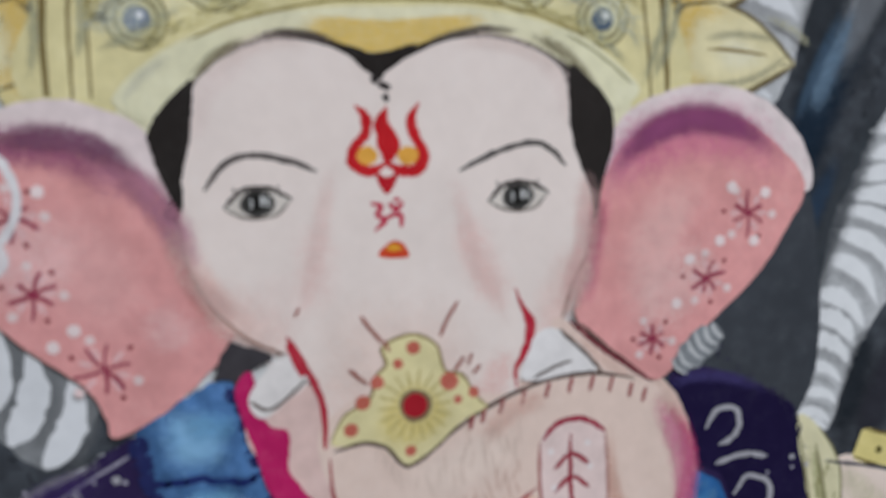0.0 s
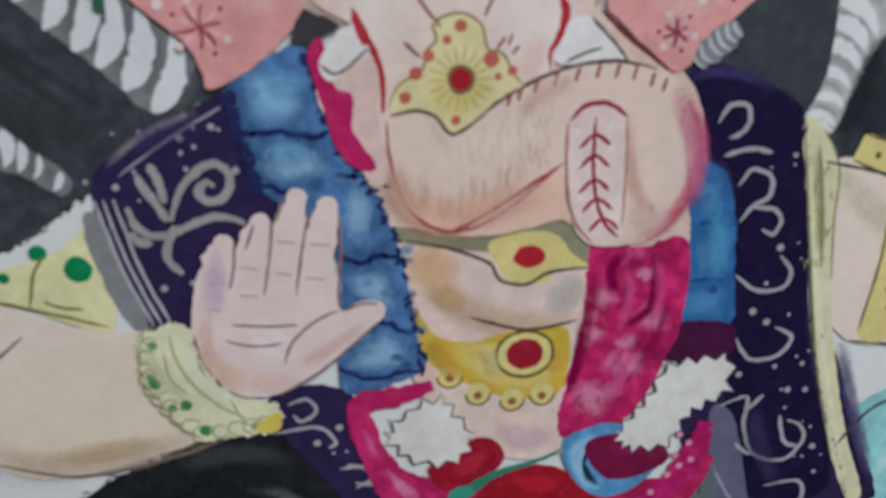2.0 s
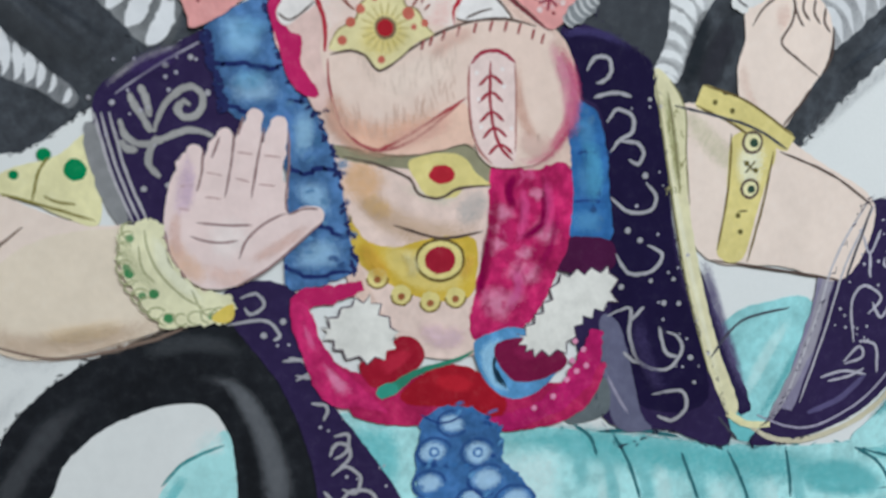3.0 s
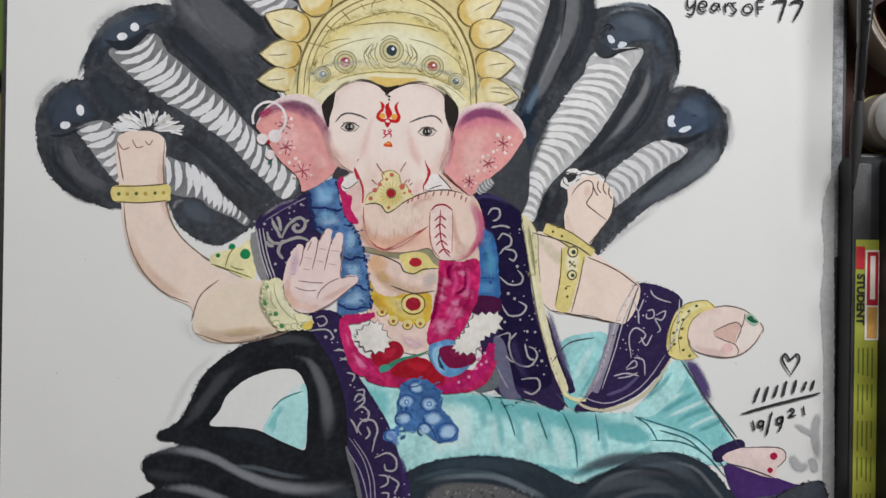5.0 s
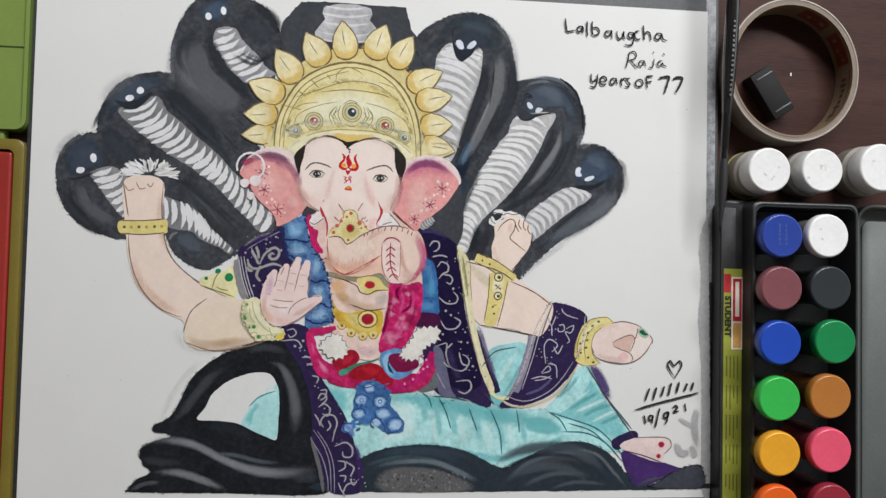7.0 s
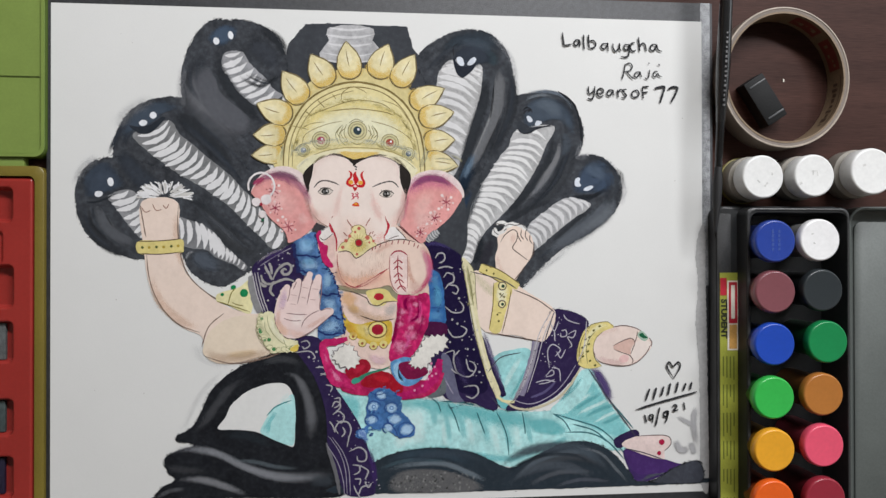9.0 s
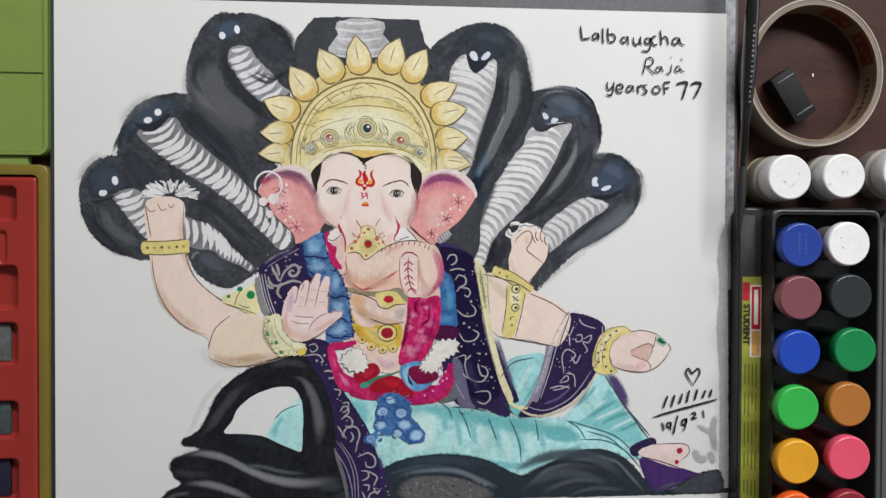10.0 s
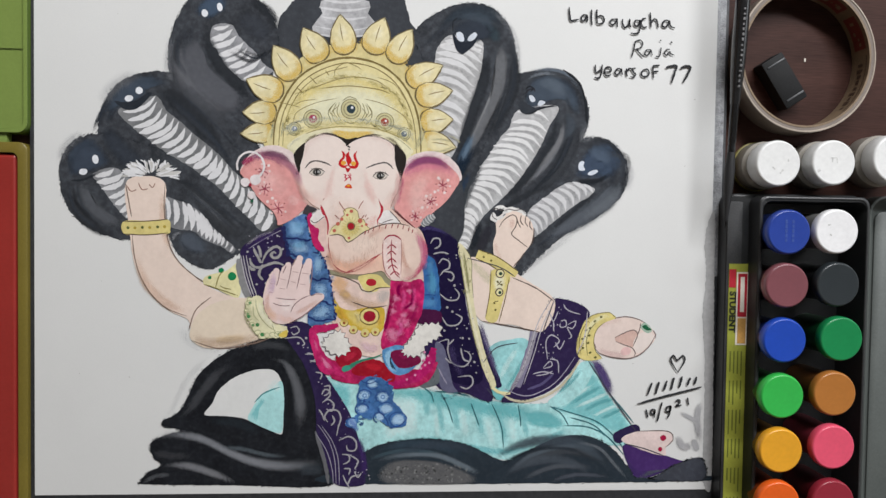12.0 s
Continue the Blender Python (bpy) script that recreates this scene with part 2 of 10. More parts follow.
for xy, r, tint in (([(240.1, 51.2)], 0.0142, "slightly dented"), ([(275.2, 52.3)], 0.0140, "paint-marked"), ([(315.6, 55.4)], 0.0155, "smooth")):
    x, y = xy[0]
    bottle("white plastic jar with a " + tint + " cap on the table", (0.74, 0.745, 0.73), (0.3, 0.28, 0.245), (x * MM, y * MM, TABLE_Z), r, 0.024 - TABLE_Z,
           "white jars in a row", 0.35, 1.06, 0.013)
    if tint == "slightly dented":
        stain = bpy.data.objects["paint_bottle.012"]
        shade(part("stained_ring", lathe([(r * 1.07, 0.0), (r * 1.12, 0.0004), (r * 1.12, 0.0028), (r * 1.07, 0.0032)], 48), surface("dried_yellow_paint", (0.2, 0.17, 0.04), 0.5, vary=0.4, scale=200), stain, "yellow paint-stained foot ring"))

# scuffs and moulded marks on the caps
scuff = surface("grey_cap_scuff", (0.58, 0.58, 0.56), 0.6, vary=0.3, scale=500)
moulded = surface("moulded_blue_mark", (0.035, 0.075, 0.3), 0.45, vary=0.2, scale=400)
random.seed(23)


def cap_mark(owner, dx, dy, lx, ly, mat, turn=0.0):
    """A thin scuff or moulded bar on top of a bottle's cap."""
    cap = next(c for c in owner.children if c.name.startswith("cap"))
    top = max(v.co.z for v in cap.data.vertices) - 0.0002
    bm = box(-lx, lx, -ly, ly, top, top + 0.00012)
    bmesh.ops.transform(bm, matrix=pose(dx, dy, 0, 0, 0, turn), verts=bm.verts)
    part("cap_mark", bm, mat, cap)


first_blue = bpy.data.objects["paint_bottle"]
for row in range(2):
    for k in range(5):
        cap_mark(first_blue, -0.0018 + 0.0042 * row, 0.0062 - 0.0028 * k, 0.0007, random.uniform(0.0007, 0.0011), moulded, random.uniform(-8, 8))
for jar, spots in (("paint_bottle.012", ((0.002, -0.005, 0.0016, 0.0005, 50), (-0.003, -0.003, 0.0012, 0.0004, -40), (0.006, 0.002, 0.0004, 0.0009, 10))),
                   ("paint_bottle.013", ((0.0, 0.003, 0.002, 0.0004, 5), (-0.001, 0.0015, 0.0004, 0.0012, 0), (0.002, 0.0012, 0.0003, 0.0014, 8), (-0.0095, -0.005, 0.0011, 0.0009, 30))),
                   ("paint_bottle.014", ((-0.006, 0.004, 0.0012, 0.0007, 20),)), ("paint_bottle.006", ((-0.005, 0.004, 0.0009, 0.0004, 20), (-0.004, -0.002, 0.0007, 0.0004, -30)))):
    for dx, dy, lx, ly, turn in spots:
        cap_mark(bpy.data.objects[jar], dx, dy, lx, ly, scuff, turn)

# ---- the black tray with its label strip ----
black_plastic = surface("black_tray_plastic", (0.016, 0.017, 0.018), 0.4, spec=0.42, vary=0.3, scale=90, fine=900, bump=0.15)
tray = thing("bottle_tray", "black plastic tray holding two rows of paint bottles", "tray", (0, 0, TABLE_Z))
(tx0, ty1), (tx1, _) = [(a * MM, b * MM) for a, b in [(214.3, 32.5), (308.2, 33.0)]]
(ix0, iy1), (ix1, _) = [(a * MM, b * MM) for a, b in [(232.4, 27.9), (298.3, 28.2)]]
(wx0, wy1), (wx1, _) = [(a * MM, b * MM) for a, b in [(229.4, 31.9), (300.6, 32.3)]]
ty0, iy0 = -0.215, -0.211
ledge, rim = 0.0185, 0.029
bm = shell([(rounded(tx0, wx1 + 0.001, ty0, wy1 + 0.001, 0.006), 0.0), (rounded(tx0, wx1 + 0.001, ty0, wy1 + 0.001, 0.006), ledge - 0.001), (rounded(tx0 + 0.001, wx1, ty0 + 0.001, wy1, 0.0055), ledge),
            (rounded(wx0 - 0.0012, wx1 - 0.0002, ty0 + 0.0015, wy1 - 0.0002, 0.0055), ledge + 0.0003), (rounded(wx0, wx1 - 0.0004, ty0 + 0.002, wy1 - 0.0004, 0.0055), rim - 0.0006), (rounded(wx0 + 0.0007, wx1 - 0.0009, ty0 + 0.0024, wy1 - 0.0009, 0.0055), rim),
            (rounded(ix0 - 0.0006, ix1 + 0.0005, iy0, iy1 + 0.0005, 0.006), rim), (rounded(ix0, ix1, iy0, iy1, 0.0055), rim - 0.0008), (rounded(ix0 + 0.0004, ix1 - 0.0004, iy0 + 0.0004, iy1 - 0.0004, 0.0055), 0.0015)])
shade(part("tray_body", bm, black_plastic, tray))


def band(outlines):
    """A closed ring lofted through outlines of equal length, each (points, z), the last joined to the first."""
    bm = bmesh.new()
    rings = [[bm.verts.new((x, y, z)) for x, y in pts] for pts, z in outlines]
    n = len(rings[0])
    for a, b in zip(rings, rings[1:] + rings[:1]):
        for i in range(n):
            bm.faces.new((a[i], a[(i + 1) % n], b[(i + 1) % n], b[i]))
    bmesh.ops.recalc_face_normals(bm, faces=bm.faces[:])
    return bm


# rim and ledge use a paler black than the tray body
paler_plastic = surface("paler_black_plastic", (0.035, 0.036, 0.037), 0.35, spec=0.45, vary=0.35, scale=70, fine=900, bump=0.2)
outer = lambda d: rounded(wx0 + d, wx1 - 0.0006 - d, ty0 + 0.0022 + d, wy1 - 0.0006 - d, 0.0055)
shade(part("rim", band([(outer(0.0004), rim - 0.0005), (outer(0.0004), rim + 0.0003), (outer(0.0009), rim + 0.0006), (outer(0.0016), rim + 0.0006), (outer(0.0019), rim + 0.0002), (outer(0.0019), rim - 0.0005)]), paler_plastic, tray, "slightly paler rounded rim of the tray"), 50)
shade(part("side_ledge", box(tx0 + 0.0004, wx0 - 0.0016, -0.213, wy1 - 0.004, ledge - 0.0004, ledge + 0.0002, 0.0002), paler_plastic, tray, "slightly paler flat ledge that carries the label"))

label_green = surface("printed_lime_label", (0.31, 0.33, 0.045), 0.45, vary=0.12, scale=120, fine=900)
red_ink = surface("label_red", (0.42, 0.015, 0.03), 0.45, vary=0.08)
white_ink = surface("label_white", (0.75, 0.7, 0.6), 0.45, vary=0.05)
black_ink = surface("label_black", (0.02, 0.025, 0.012), 0.5, vary=0.1)
olive_ink = surface("label_small_print", (0.12, 0.14, 0.02), 0.5, vary=0.1)
amber_ink = surface("label_amber", (0.55, 0.3, 0.08), 0.5, vary=0.15, scale=400)
LZ = TABLE_Z + ledge + 0.0003
lab = [(a * MM, b * MM) for a, b in [(216.1, -11.0), (229.3, -11.1), (215.7, -14.4), (220.7, -25.9), (221.1, -16.2), (228.7, -44.2), (217.5, -29.6), (217.4, -54.5), (220.9, -62.0)]]
lx0, lx1 = lab[0][0], lab[1][0]
strip = thing("label_strip", "lime green printed paper label along the tray's edge", "label", (0, 0, LZ))
part("label_paper", box(lx0, lx1, -0.214, lab[0][1], 0, 0.0003), label_green, strip)
part("red_corner", box(lab[2][0] + 0.0006, lab[3][0], lab[3][1], lab[2][1], 0.0003, 0.0005), red_ink, strip)
logo = part("logo_border", box(lab[4][0], lab[5][0], lab[8][1], lab[4][1], 0.0003, 0.0006), white_ink, strip)
part("logo_panel", box(lab[4][0] + 0.0009, lab[5][0] - 0.0009, lab[5][1], lab[4][1] - 0.001, 0.0006, 0.0008), red_ink, logo, "red logo panel with a white bar")
part("logo_bar", box(lab[4][0] + 0.0024, lab[5][0] - 0.0026, lab[5][1] + 0.003, lab[4][1] - 0.003, 0.0008, 0.0009), white_ink, logo)
part("amber_mark", box(lab[4][0] + 0.0012, lab[5][0] - 0.0012, lab[8][1] + 0.001, lab[5][1] - 0.001, 0.0006, 0.0008), amber_ink, logo)


def lettering(name, text, size, m, mat, parent=None, lean=0.0, space=1.0, bold=0.0):
    """Words as a flat mesh from the built-in font."""
    cu = bpy.data.curves.new(name, "FONT")
    cu.body, cu.size, cu.shear, cu.space_character, cu.offset = text, size, lean, space, bold
    cu.resolution_u = 3
    tmp = bpy.data.objects.new(name, cu)
    me = bpy.data.meshes.new_from_object(tmp)
    bpy.data.objects.remove(tmp)
    me.materials.clear()
    me.materials.append(mat)
    ob = new(name, me)
    ob.matrix_basis = m
    if parent:
        ob.parent = parent
    return ob


word = lettering("printed_word", "STUDENT", 0.0056, pose(lx0 + 0.0010, lab[6][1] + 0.0012, 0.0004, 0, 0, -90), black_ink, strip, bold=0.0003)
word.scale = ((lab[6][1] - lab[7][1] + 0.001) / max(v.co.x for v in word.data.vertices), 1, 1)
random.seed(5)
yy = lab[8][1] - 0.004
for block in range(7):
    for col in range(4):
        length = random.uniform(0.008, 0.016)
        part("print_bar", box(lx0 + 0.0018 + col * 0.0024, lx0 + 0.0026 + col * 0.0024, yy - length, yy, 0.0003, 0.0004), olive_ink, strip)
    yy -= 0.0185

# ---- roll of tape with a black eraser inside ----
tape_face = surface("tape_side", (0.165, 0.132, 0.108), 0.45, vary=0.25, scale=60, fine=1800, bump=0.3)
core_card = surface("printed_core_card", (0.2, 0.14, 0.085), 0.6, vary=0.25, scale=90, fine=700)
core_red = surface("core_red_print", (0.17, 0.03, 0.02), 0.55, vary=0.25, scale=200)
RO, RI, TH = 0.0470, 0.0427, 0.018
(cx, cy), = [(263.1, 119.0)]
roll = thing("tape_roll", "roll of clear packing tape on a printed card core", "tape", (cx * MM, cy * MM, TABLE_Z))
shade(part("tape_band", lathe([(RI + 0.0012, 0.0003), (RO - 0.0004, 0.0), (RO, 0.0004), (RO, TH - 0.0004), (RO - 0.0004, TH), (RI + 0.0012, TH - 0.0002), (RI + 0.0012, 0.0003)], 96), tape_face, roll))
# the edge highlight of the roll is a thin ring in a lighter colour
shade(part("tape_edge", lathe([(RO - 0.0012, TH - 0.0001), (RO - 0.0009, TH + 0.00035), (RO - 0.0002, TH + 0.00035), (RO + 0.0001, TH - 0.0002)], 96), surface("tape_edge_highlight", (0.42, 0.36, 0.3), 0.25, vary=0.2, scale=120), roll, "outer edge of the tape, coloured pale as its highlight"))
core = shade(part("core", lathe([(RI, 0.0), (RI + 0.0012, 0.0), (RI + 0.0012, TH + 0.0001), (RI, TH + 0.0001), (RI, 0.0)], 96), core_card, roll))


def core_patch(a0, a1, z0, z1, mat):
    bm = bmesh.new()
    n = max(3, int((a1 - a0) / 4))
    r = RI - 0.00025
    row = [[bm.verts.new((r * math.cos(radians(a0 + (a1 - a0) * i / n)), r * math.sin(radians(a0 + (a1 - a0) * i / n)), z)) for i in range(n + 1)] for z in (z0, z1)]
    for i in range(n):
        bm.faces.new((row[0][i], row[1][i], row[1][i + 1], row[0][i + 1]))
    return part("core_print", bm, mat, core)


core_ink = surface("core_dark_print", (0.06, 0.035, 0.02), 0.55, vary=0.3, scale=300)
random.seed(17)
for a in (10, 190):
    for start, end in ((0, 30), (38, 66)):
        core_patch(a + start, a + end, 0.004, 0.0152, core_red)
        for k in range(5):
            b = a + start + 3 + (end - start - 6) * k / 5
            core_patch(b, b + random.uniform(1.5, 4), 0.0085 + random.uniform(-0.002, 0.002), 0.0098 + random.uniform(-0.001, 0.002), core_card).scale = (0.995, 0.995, 1)
    for k in range(9):
        b = a - 56 + 5.2 * k
        core_patch(b, b + random.uniform(2, 4), 0.006 + random.uniform(0, 0.002), random.uniform(0.0105, 0.0125), core_ink)
    core_patch(a - 60, a - 6, 0.0148, 0.0155, core_ink)

eraser_mat = surface("black_rubber", (0.009, 0.0094, 0.0098), 0.6, spec=0.2, vary=0.25, scale=150, fine=900, bump=0.2)
(ex, ey), = [(253.0, 105.7)]
eraser = thing("eraser", "black block eraser with raised end lips inside the tape", "eraser", (ex * MM, ey * MM, TABLE_Z))
eraser.rotation_euler = (0, 0, radians(-57))
block = shade(part("block", box(-0.0165, 0.0165, -0.0085, 0.0075, 0, 0.0115, 0.0012), eraser_mat, eraser))
# lips in a lighter grey than the block
lip_mat = surface("paler_rubber_lip", (0.05, 0.053, 0.056), 0.4, vary=0.2)
for sx in (-0.0120, 0.0120):
    shade(part("lip", box(sx - 0.0006, sx + 0.0006, -0.0062, 0.0066, 0.011, 0.0121, 0.0004), lip_mat, block))

crumb = part("paper_crumb", box(-0.0005, 0.0005, -0.0011, 0.0011, 0, 0.0006, 0.0002), white_ink)
crumb.location = (0.2717, 0.1212, TABLE_Z)
tagged(crumb, "tiny white paper crumb on the table inside the tape", "paper crumb")

roll.scale = (0.955, 1, 1)

# ---- brush ----
gloss_black = surface("black_lacquer", (0.01, 0.01, 0.011), 0.16, vary=0.2, scale=50, coat=0.5)
silver = surface("silver_print", (0.13, 0.13, 0.13), 0.45, metal=0.4, vary=0.3, scale=900)
ferrule_mat = surface("black_ferrule", (0.05, 0.05, 0.052), 0.2, metal=0.9, vary=0.2)
hair_mat = surface("dark_bristle", (0.012, 0.012, 0.013), 0.6, vary=0.4, scale=900, stretch=(1, 1, 0.1))
pa, pb = [(a * MM, b * MM) for a, b in [(210.3, 10.5), (215.9, 164.0)]]
dx, dy = pb[0] - pa[0], pb[1] - pa[1]
L = math.hypot(dx, dy)
brush = thing("paint_brush", "black lacquered paint brush with silver print, lying beside the sheet", "paint brush", (pa[0], pa[1], 0.0180))
brush.rotation_euler = Euler((radians(-88.0), 0, math.atan2(dy, dx) - radians(90)))
S = L
shade(part("bristles", lathe([(0, 0), (0.0011, S * 0.04), (0.0028, S * 0.16), (0.0031, S * 0.24), (0.0023, S * 0.31), (0, S * 0.31)], 20), hair_mat, brush))
shade(part("ferrule", lathe([(0, S * 0.30), (0.0023, S * 0.30), (0.0024, S * 0.33), (0.0020, S * 0.34), (0.0024, S * 0.35), (0.0026, S * 0.5), (0, S * 0.5)], 24), ferrule_mat, brush))
handle = shade(part("handle", lathe([(0, S * 0.495), (0.0028, S * 0.495), (0.0039, S * 0.62), (0.0045, S * 0.74), (0.0043, S * 0.9), (0.0036, S * 1.15), (0.0025, S * 1.6), (0.0017, S * 1.75), (0, S * 1.76)], 28), gloss_black, brush))
random.seed(9)
for k in range(16):
    z0 = S * (0.56 + 0.02 * k)
    part("print_bar",
         box(-0.0010, random.uniform(-0.0002, 0.0006), -0.0049, -0.0033 - 0.0010 * min(1, k / 7), z0, z0 + S * random.uniform(0.006, 0.012)), silver, handle)

# ---- grey lid beside the tray ----
grey_plastic = surface("frosted_grey_plastic", (0.085, 0.096, 0.09), 0.4, vary=0.08, scale=20, fine=500, bump=0.1)
(gx0, gy1), = [(a * MM, b * MM) for a, b in [(311.1, 33.4)]]
lid = thing("tray_lid", "frosted grey plastic lid lying upturned beside the tray", "lid", (0, 0, TABLE_Z))
g0, g1, h0, h1 = gx0, gx0 + 0.13, -0.215, gy1
shade(part("lid_body", shell([(rounded(g0, g1, h0, h1, 0.012), 0), (rounded(g0, g1, h0, h1, 0.012), 0.0115), (rounded(g0 + 0.0008, g1 - 0.0008, h0 + 0.0008, h1 - 0.0008, 0.0115), 0.012),
                              (rounded(g0 + 0.0018, g1 - 0.0018, h0 + 0.0018, h1 - 0.0018, 0.0105), 0.0115), (rounded(g0 + 0.003, g1 - 0.003, h0 + 0.003, h1 - 0.003, 0.0095), 0.004),
                              (rounded(g0 + 0.009, g1 - 0.009, h0 + 0.009, h1 - 0.009, 0.006), 0.002)]), grey_plastic, lid), 50)
panel = lambda inset, z: (rounded(g0 + inset, g1 - inset, h0 + inset, h1 - inset, 0.006), z)
shade(part("lid_panel", shell([panel(0.010, 0.0019), panel(0.010, 0.0030), panel(0.0106, 0.0034)]), surface("scuffed_lid_panel", (0.1, 0.112, 0.105), 0.5, vary=0.15, scale=35, fine=700, bump=0.15), lid), 50)

# ---- watercolour box: green lid, olive base, red palette ----
green_plastic = surface("green_lid_plastic", (0.061, 0.101, 0.011), 0.5, spec=0.35, vary=0.08, scale=30, fine=500, bump=0.06)
pale_green = surface("green_rim_plastic", (0.2, 0.28, 0.065), 0.4, vary=0.08)
olive_plastic = surface("olive_base_plastic", (0.17, 0.13, 0.02), 0.4, vary=0.15, scale=40)
red_plastic = surface("red_palette_plastic", (0.31, 0.028, 0.022), 0.35, vary=0.1, scale=40, fine=600, bump=0.05)
paintbox = thing("paint_box", "open watercolour box with a green lid and a red palette", "paint box", (0, 0, TABLE_Z))
(qx, qy), (_, ridge_y), (bx, by), (rx, ry), (_, gap_y) = [(a * MM, b * MM) for a, b in [(-211.9, 61.4), (-211.4, 110.9), (-212.6, 56.0), (-217.9, 49.9), (-217.8, 61.4)]]
X0 = -0.36
lh = 0.0105
lid_tray = shade(part("lid_tray", shell([(rounded(X0, qx, qy, 0.24, 0.006), 0), (rounded(X0, qx, qy, 0.24, 0.006), lh - 0.0005), (rounded(X0 + 0.0005, qx - 0.0005, qy + 0.0005, 0.2395, 0.0055), lh),
                              (rounded(X0 + 0.002, qx - 0.002, qy + 0.002, 0.238, 0.005), lh), (rounded(X0 + 0.0024, qx - 0.0024, qy + 0.0024, 0.2376, 0.005), lh - 0.0006),
                              (rounded(X0 + 0.004, qx - 0.0034, qy + 0.004, 0.236, 0.005), 0.004)]), green_plastic, paintbox, "green plastic mixing lid"), 50)
shade(part("rim_bead", shell([(rounded(X0 + 0.0003, qx - 0.0002, qy + 0.0003, 0.2398, 0.006), lh - 0.001), (rounded(X0 + 0.0003, qx - 0.0002, qy + 0.0003, 0.2398, 0.006), lh + 0.0003),
                              (rounded(X0 + 0.0022, qx - 0.0022, qy + 0.0022, 0.2378, 0.005), lh + 0.0003), (rounded(X0 + 0.0022, qx - 0.0022, qy + 0.0022, 0.2378, 0.005), lh - 0.0012)]), pale_green, lid_tray), 50)
for k in range(3):
    yr = ridge_y + 0.053 * k
    shade(part("divider", box(X0 + 0.003, qx - 0.0026, yr - 0.0011, yr + 0.0011, 0.0035, lh - 0.001, 0.0005), pale_green, lid_tray))
shade(part("hinge", box(X0, qx - 0.013, by - 0.0005, qy + 0.0006, 0.002, 0.0085, 0.0008), pale_green, paintbox))
shade(part("base", shell([(rounded(X0, bx, -0.25, by, 0.005), 0), (rounded(X0, bx, -0.25, by, 0.005), 0.0095), (rounded(X0 + 0.0008, bx - 0.0008, -0.249, by - 0.0008, 0.004), 0.010),
                          (rounded(X0 + 0.004, rx, -0.247, ry, 0.004), 0.010), (rounded(X0 + 0.004, rx, -0.247, ry, 0.004), 0.003)]), olive_plastic, paintbox, "olive plastic box base"), 50)

# the palette plate with sunken wells
wells = [(a * MM, b * MM) for a, b in [(-235.7, 32.2), (-236.0, 5.8), (-236.2, -18.0), (-236.6, -52.0), (-237.1, -98.1), (-237.5, -134.7)]]
sizes = [(0.0085, 0.0105), (0.0032, 0.0105), (0.0095, 0.013), (0.0098, 0.0125), (0.0105, 0.011), (0.0110, 0.0125)]


def plate_height(x, y):
    z = 0.0095
    for (wx, wy), (hx, hy) in zip(wells, sizes):
        d = math.hypot(max(abs(x - (wx - 0.004)) - hx + 0.003, 0), max(abs(y - wy) - hy + 0.003, 0)) - 0.003
        z = min(z, 0.0095 - (0.0062 if hx > 0.004 else 0.002) * min(1, max(0, -d / 0.0011)))
    edge = min(rx - 0.0006 - x, ry - 0.0006 - y)
    return z - 0.0035 * min(1, max(0, 1 - edge / 0.0022)) ** 2


bm = bmesh.new()
xs = [rx - 0.0004 - 0.0007 * i for i in range(72)]
ys = [ry - 0.0004 - 0.0009 * j for j in range(236)]
grid = [[bm.verts.new((x, y, plate_height(x, y))) for y in ys] for x in xs]
for i in range(len(xs) - 1):
    for j in range(len(ys) - 1):
        bm.faces.new((grid[i][j], grid[i][j + 1], grid[i + 1][j + 1], grid[i + 1][j]))
bmesh.ops.recalc_face_normals(bm, faces=bm.faces[:])
plate = part("palette", bm, red_plastic, paintbox, "red plastic palette plate with sunken wells")
for p in plate.data.polygons:
    p.use_smooth = True
for (wx, wy), (hx, hy), color in zip(wells[3:], sizes[3:], ((0.1, 0.11, 0.11), (0.05, 0.07, 0.07), (0.012, 0.01, 0.03))):
    cake = surface("dried_paint_cake", color, 0.5, vary=0.5, scale=300, fine=1500, bump=0.6)
    shade(part("paint_cake", box(wx - 0.004 - hx, wx - 0.004 + hx * 0.42, wy - hy + 0.0012, wy + hy - 0.0012, 0.003, 0.0062, 0.001), cake, plate))


# ---- the painting: a sheet with flat painted shapes ----
from mathutils.geometry import tessellate_polygon

sheet_mat = surface("drawing_paper", (0.70, 0.705, 0.69), 0.85, vary=0.025, scale=25, fine=1500, bump=0.12, spec=0.2)
painting = thing("painting", "painting on white drawing paper of an elephant-headed seated figure with cobras", "painting", (0, 0, -0.0003))
part("sheet", box(-0.21, 0.21, -0.1582, 0.1582, 0, 0.0003), sheet_mat, painting)
LEVEL = [0.00031]


def level():
    LEVEL[0] += 0.0000005
    return LEVEL[0]


def smooth(pts, closed, n=7):
    """A Catmull-Rom line through the points (x, y, ...)."""
    p = [np.array(q, float) for q in pts]
    k = len(p)
    out = []
    for i in range(k if closed else k - 1):
        a, b, c, d = (p[(i + j) % k] if closed else p[min(max(i + j, 0), k - 1)] for j in (-1, 0, 1, 2))
        for s in range(n):
            t = s / n
            out.append(0.5 * (2 * b + (c - a) * t + (2 * a - 5 * b + 4 * c - d) * t * t + (3 * b - a - 3 * c + d) * t ** 3))
    if not closed:
        out.append(p[-1])
    return out


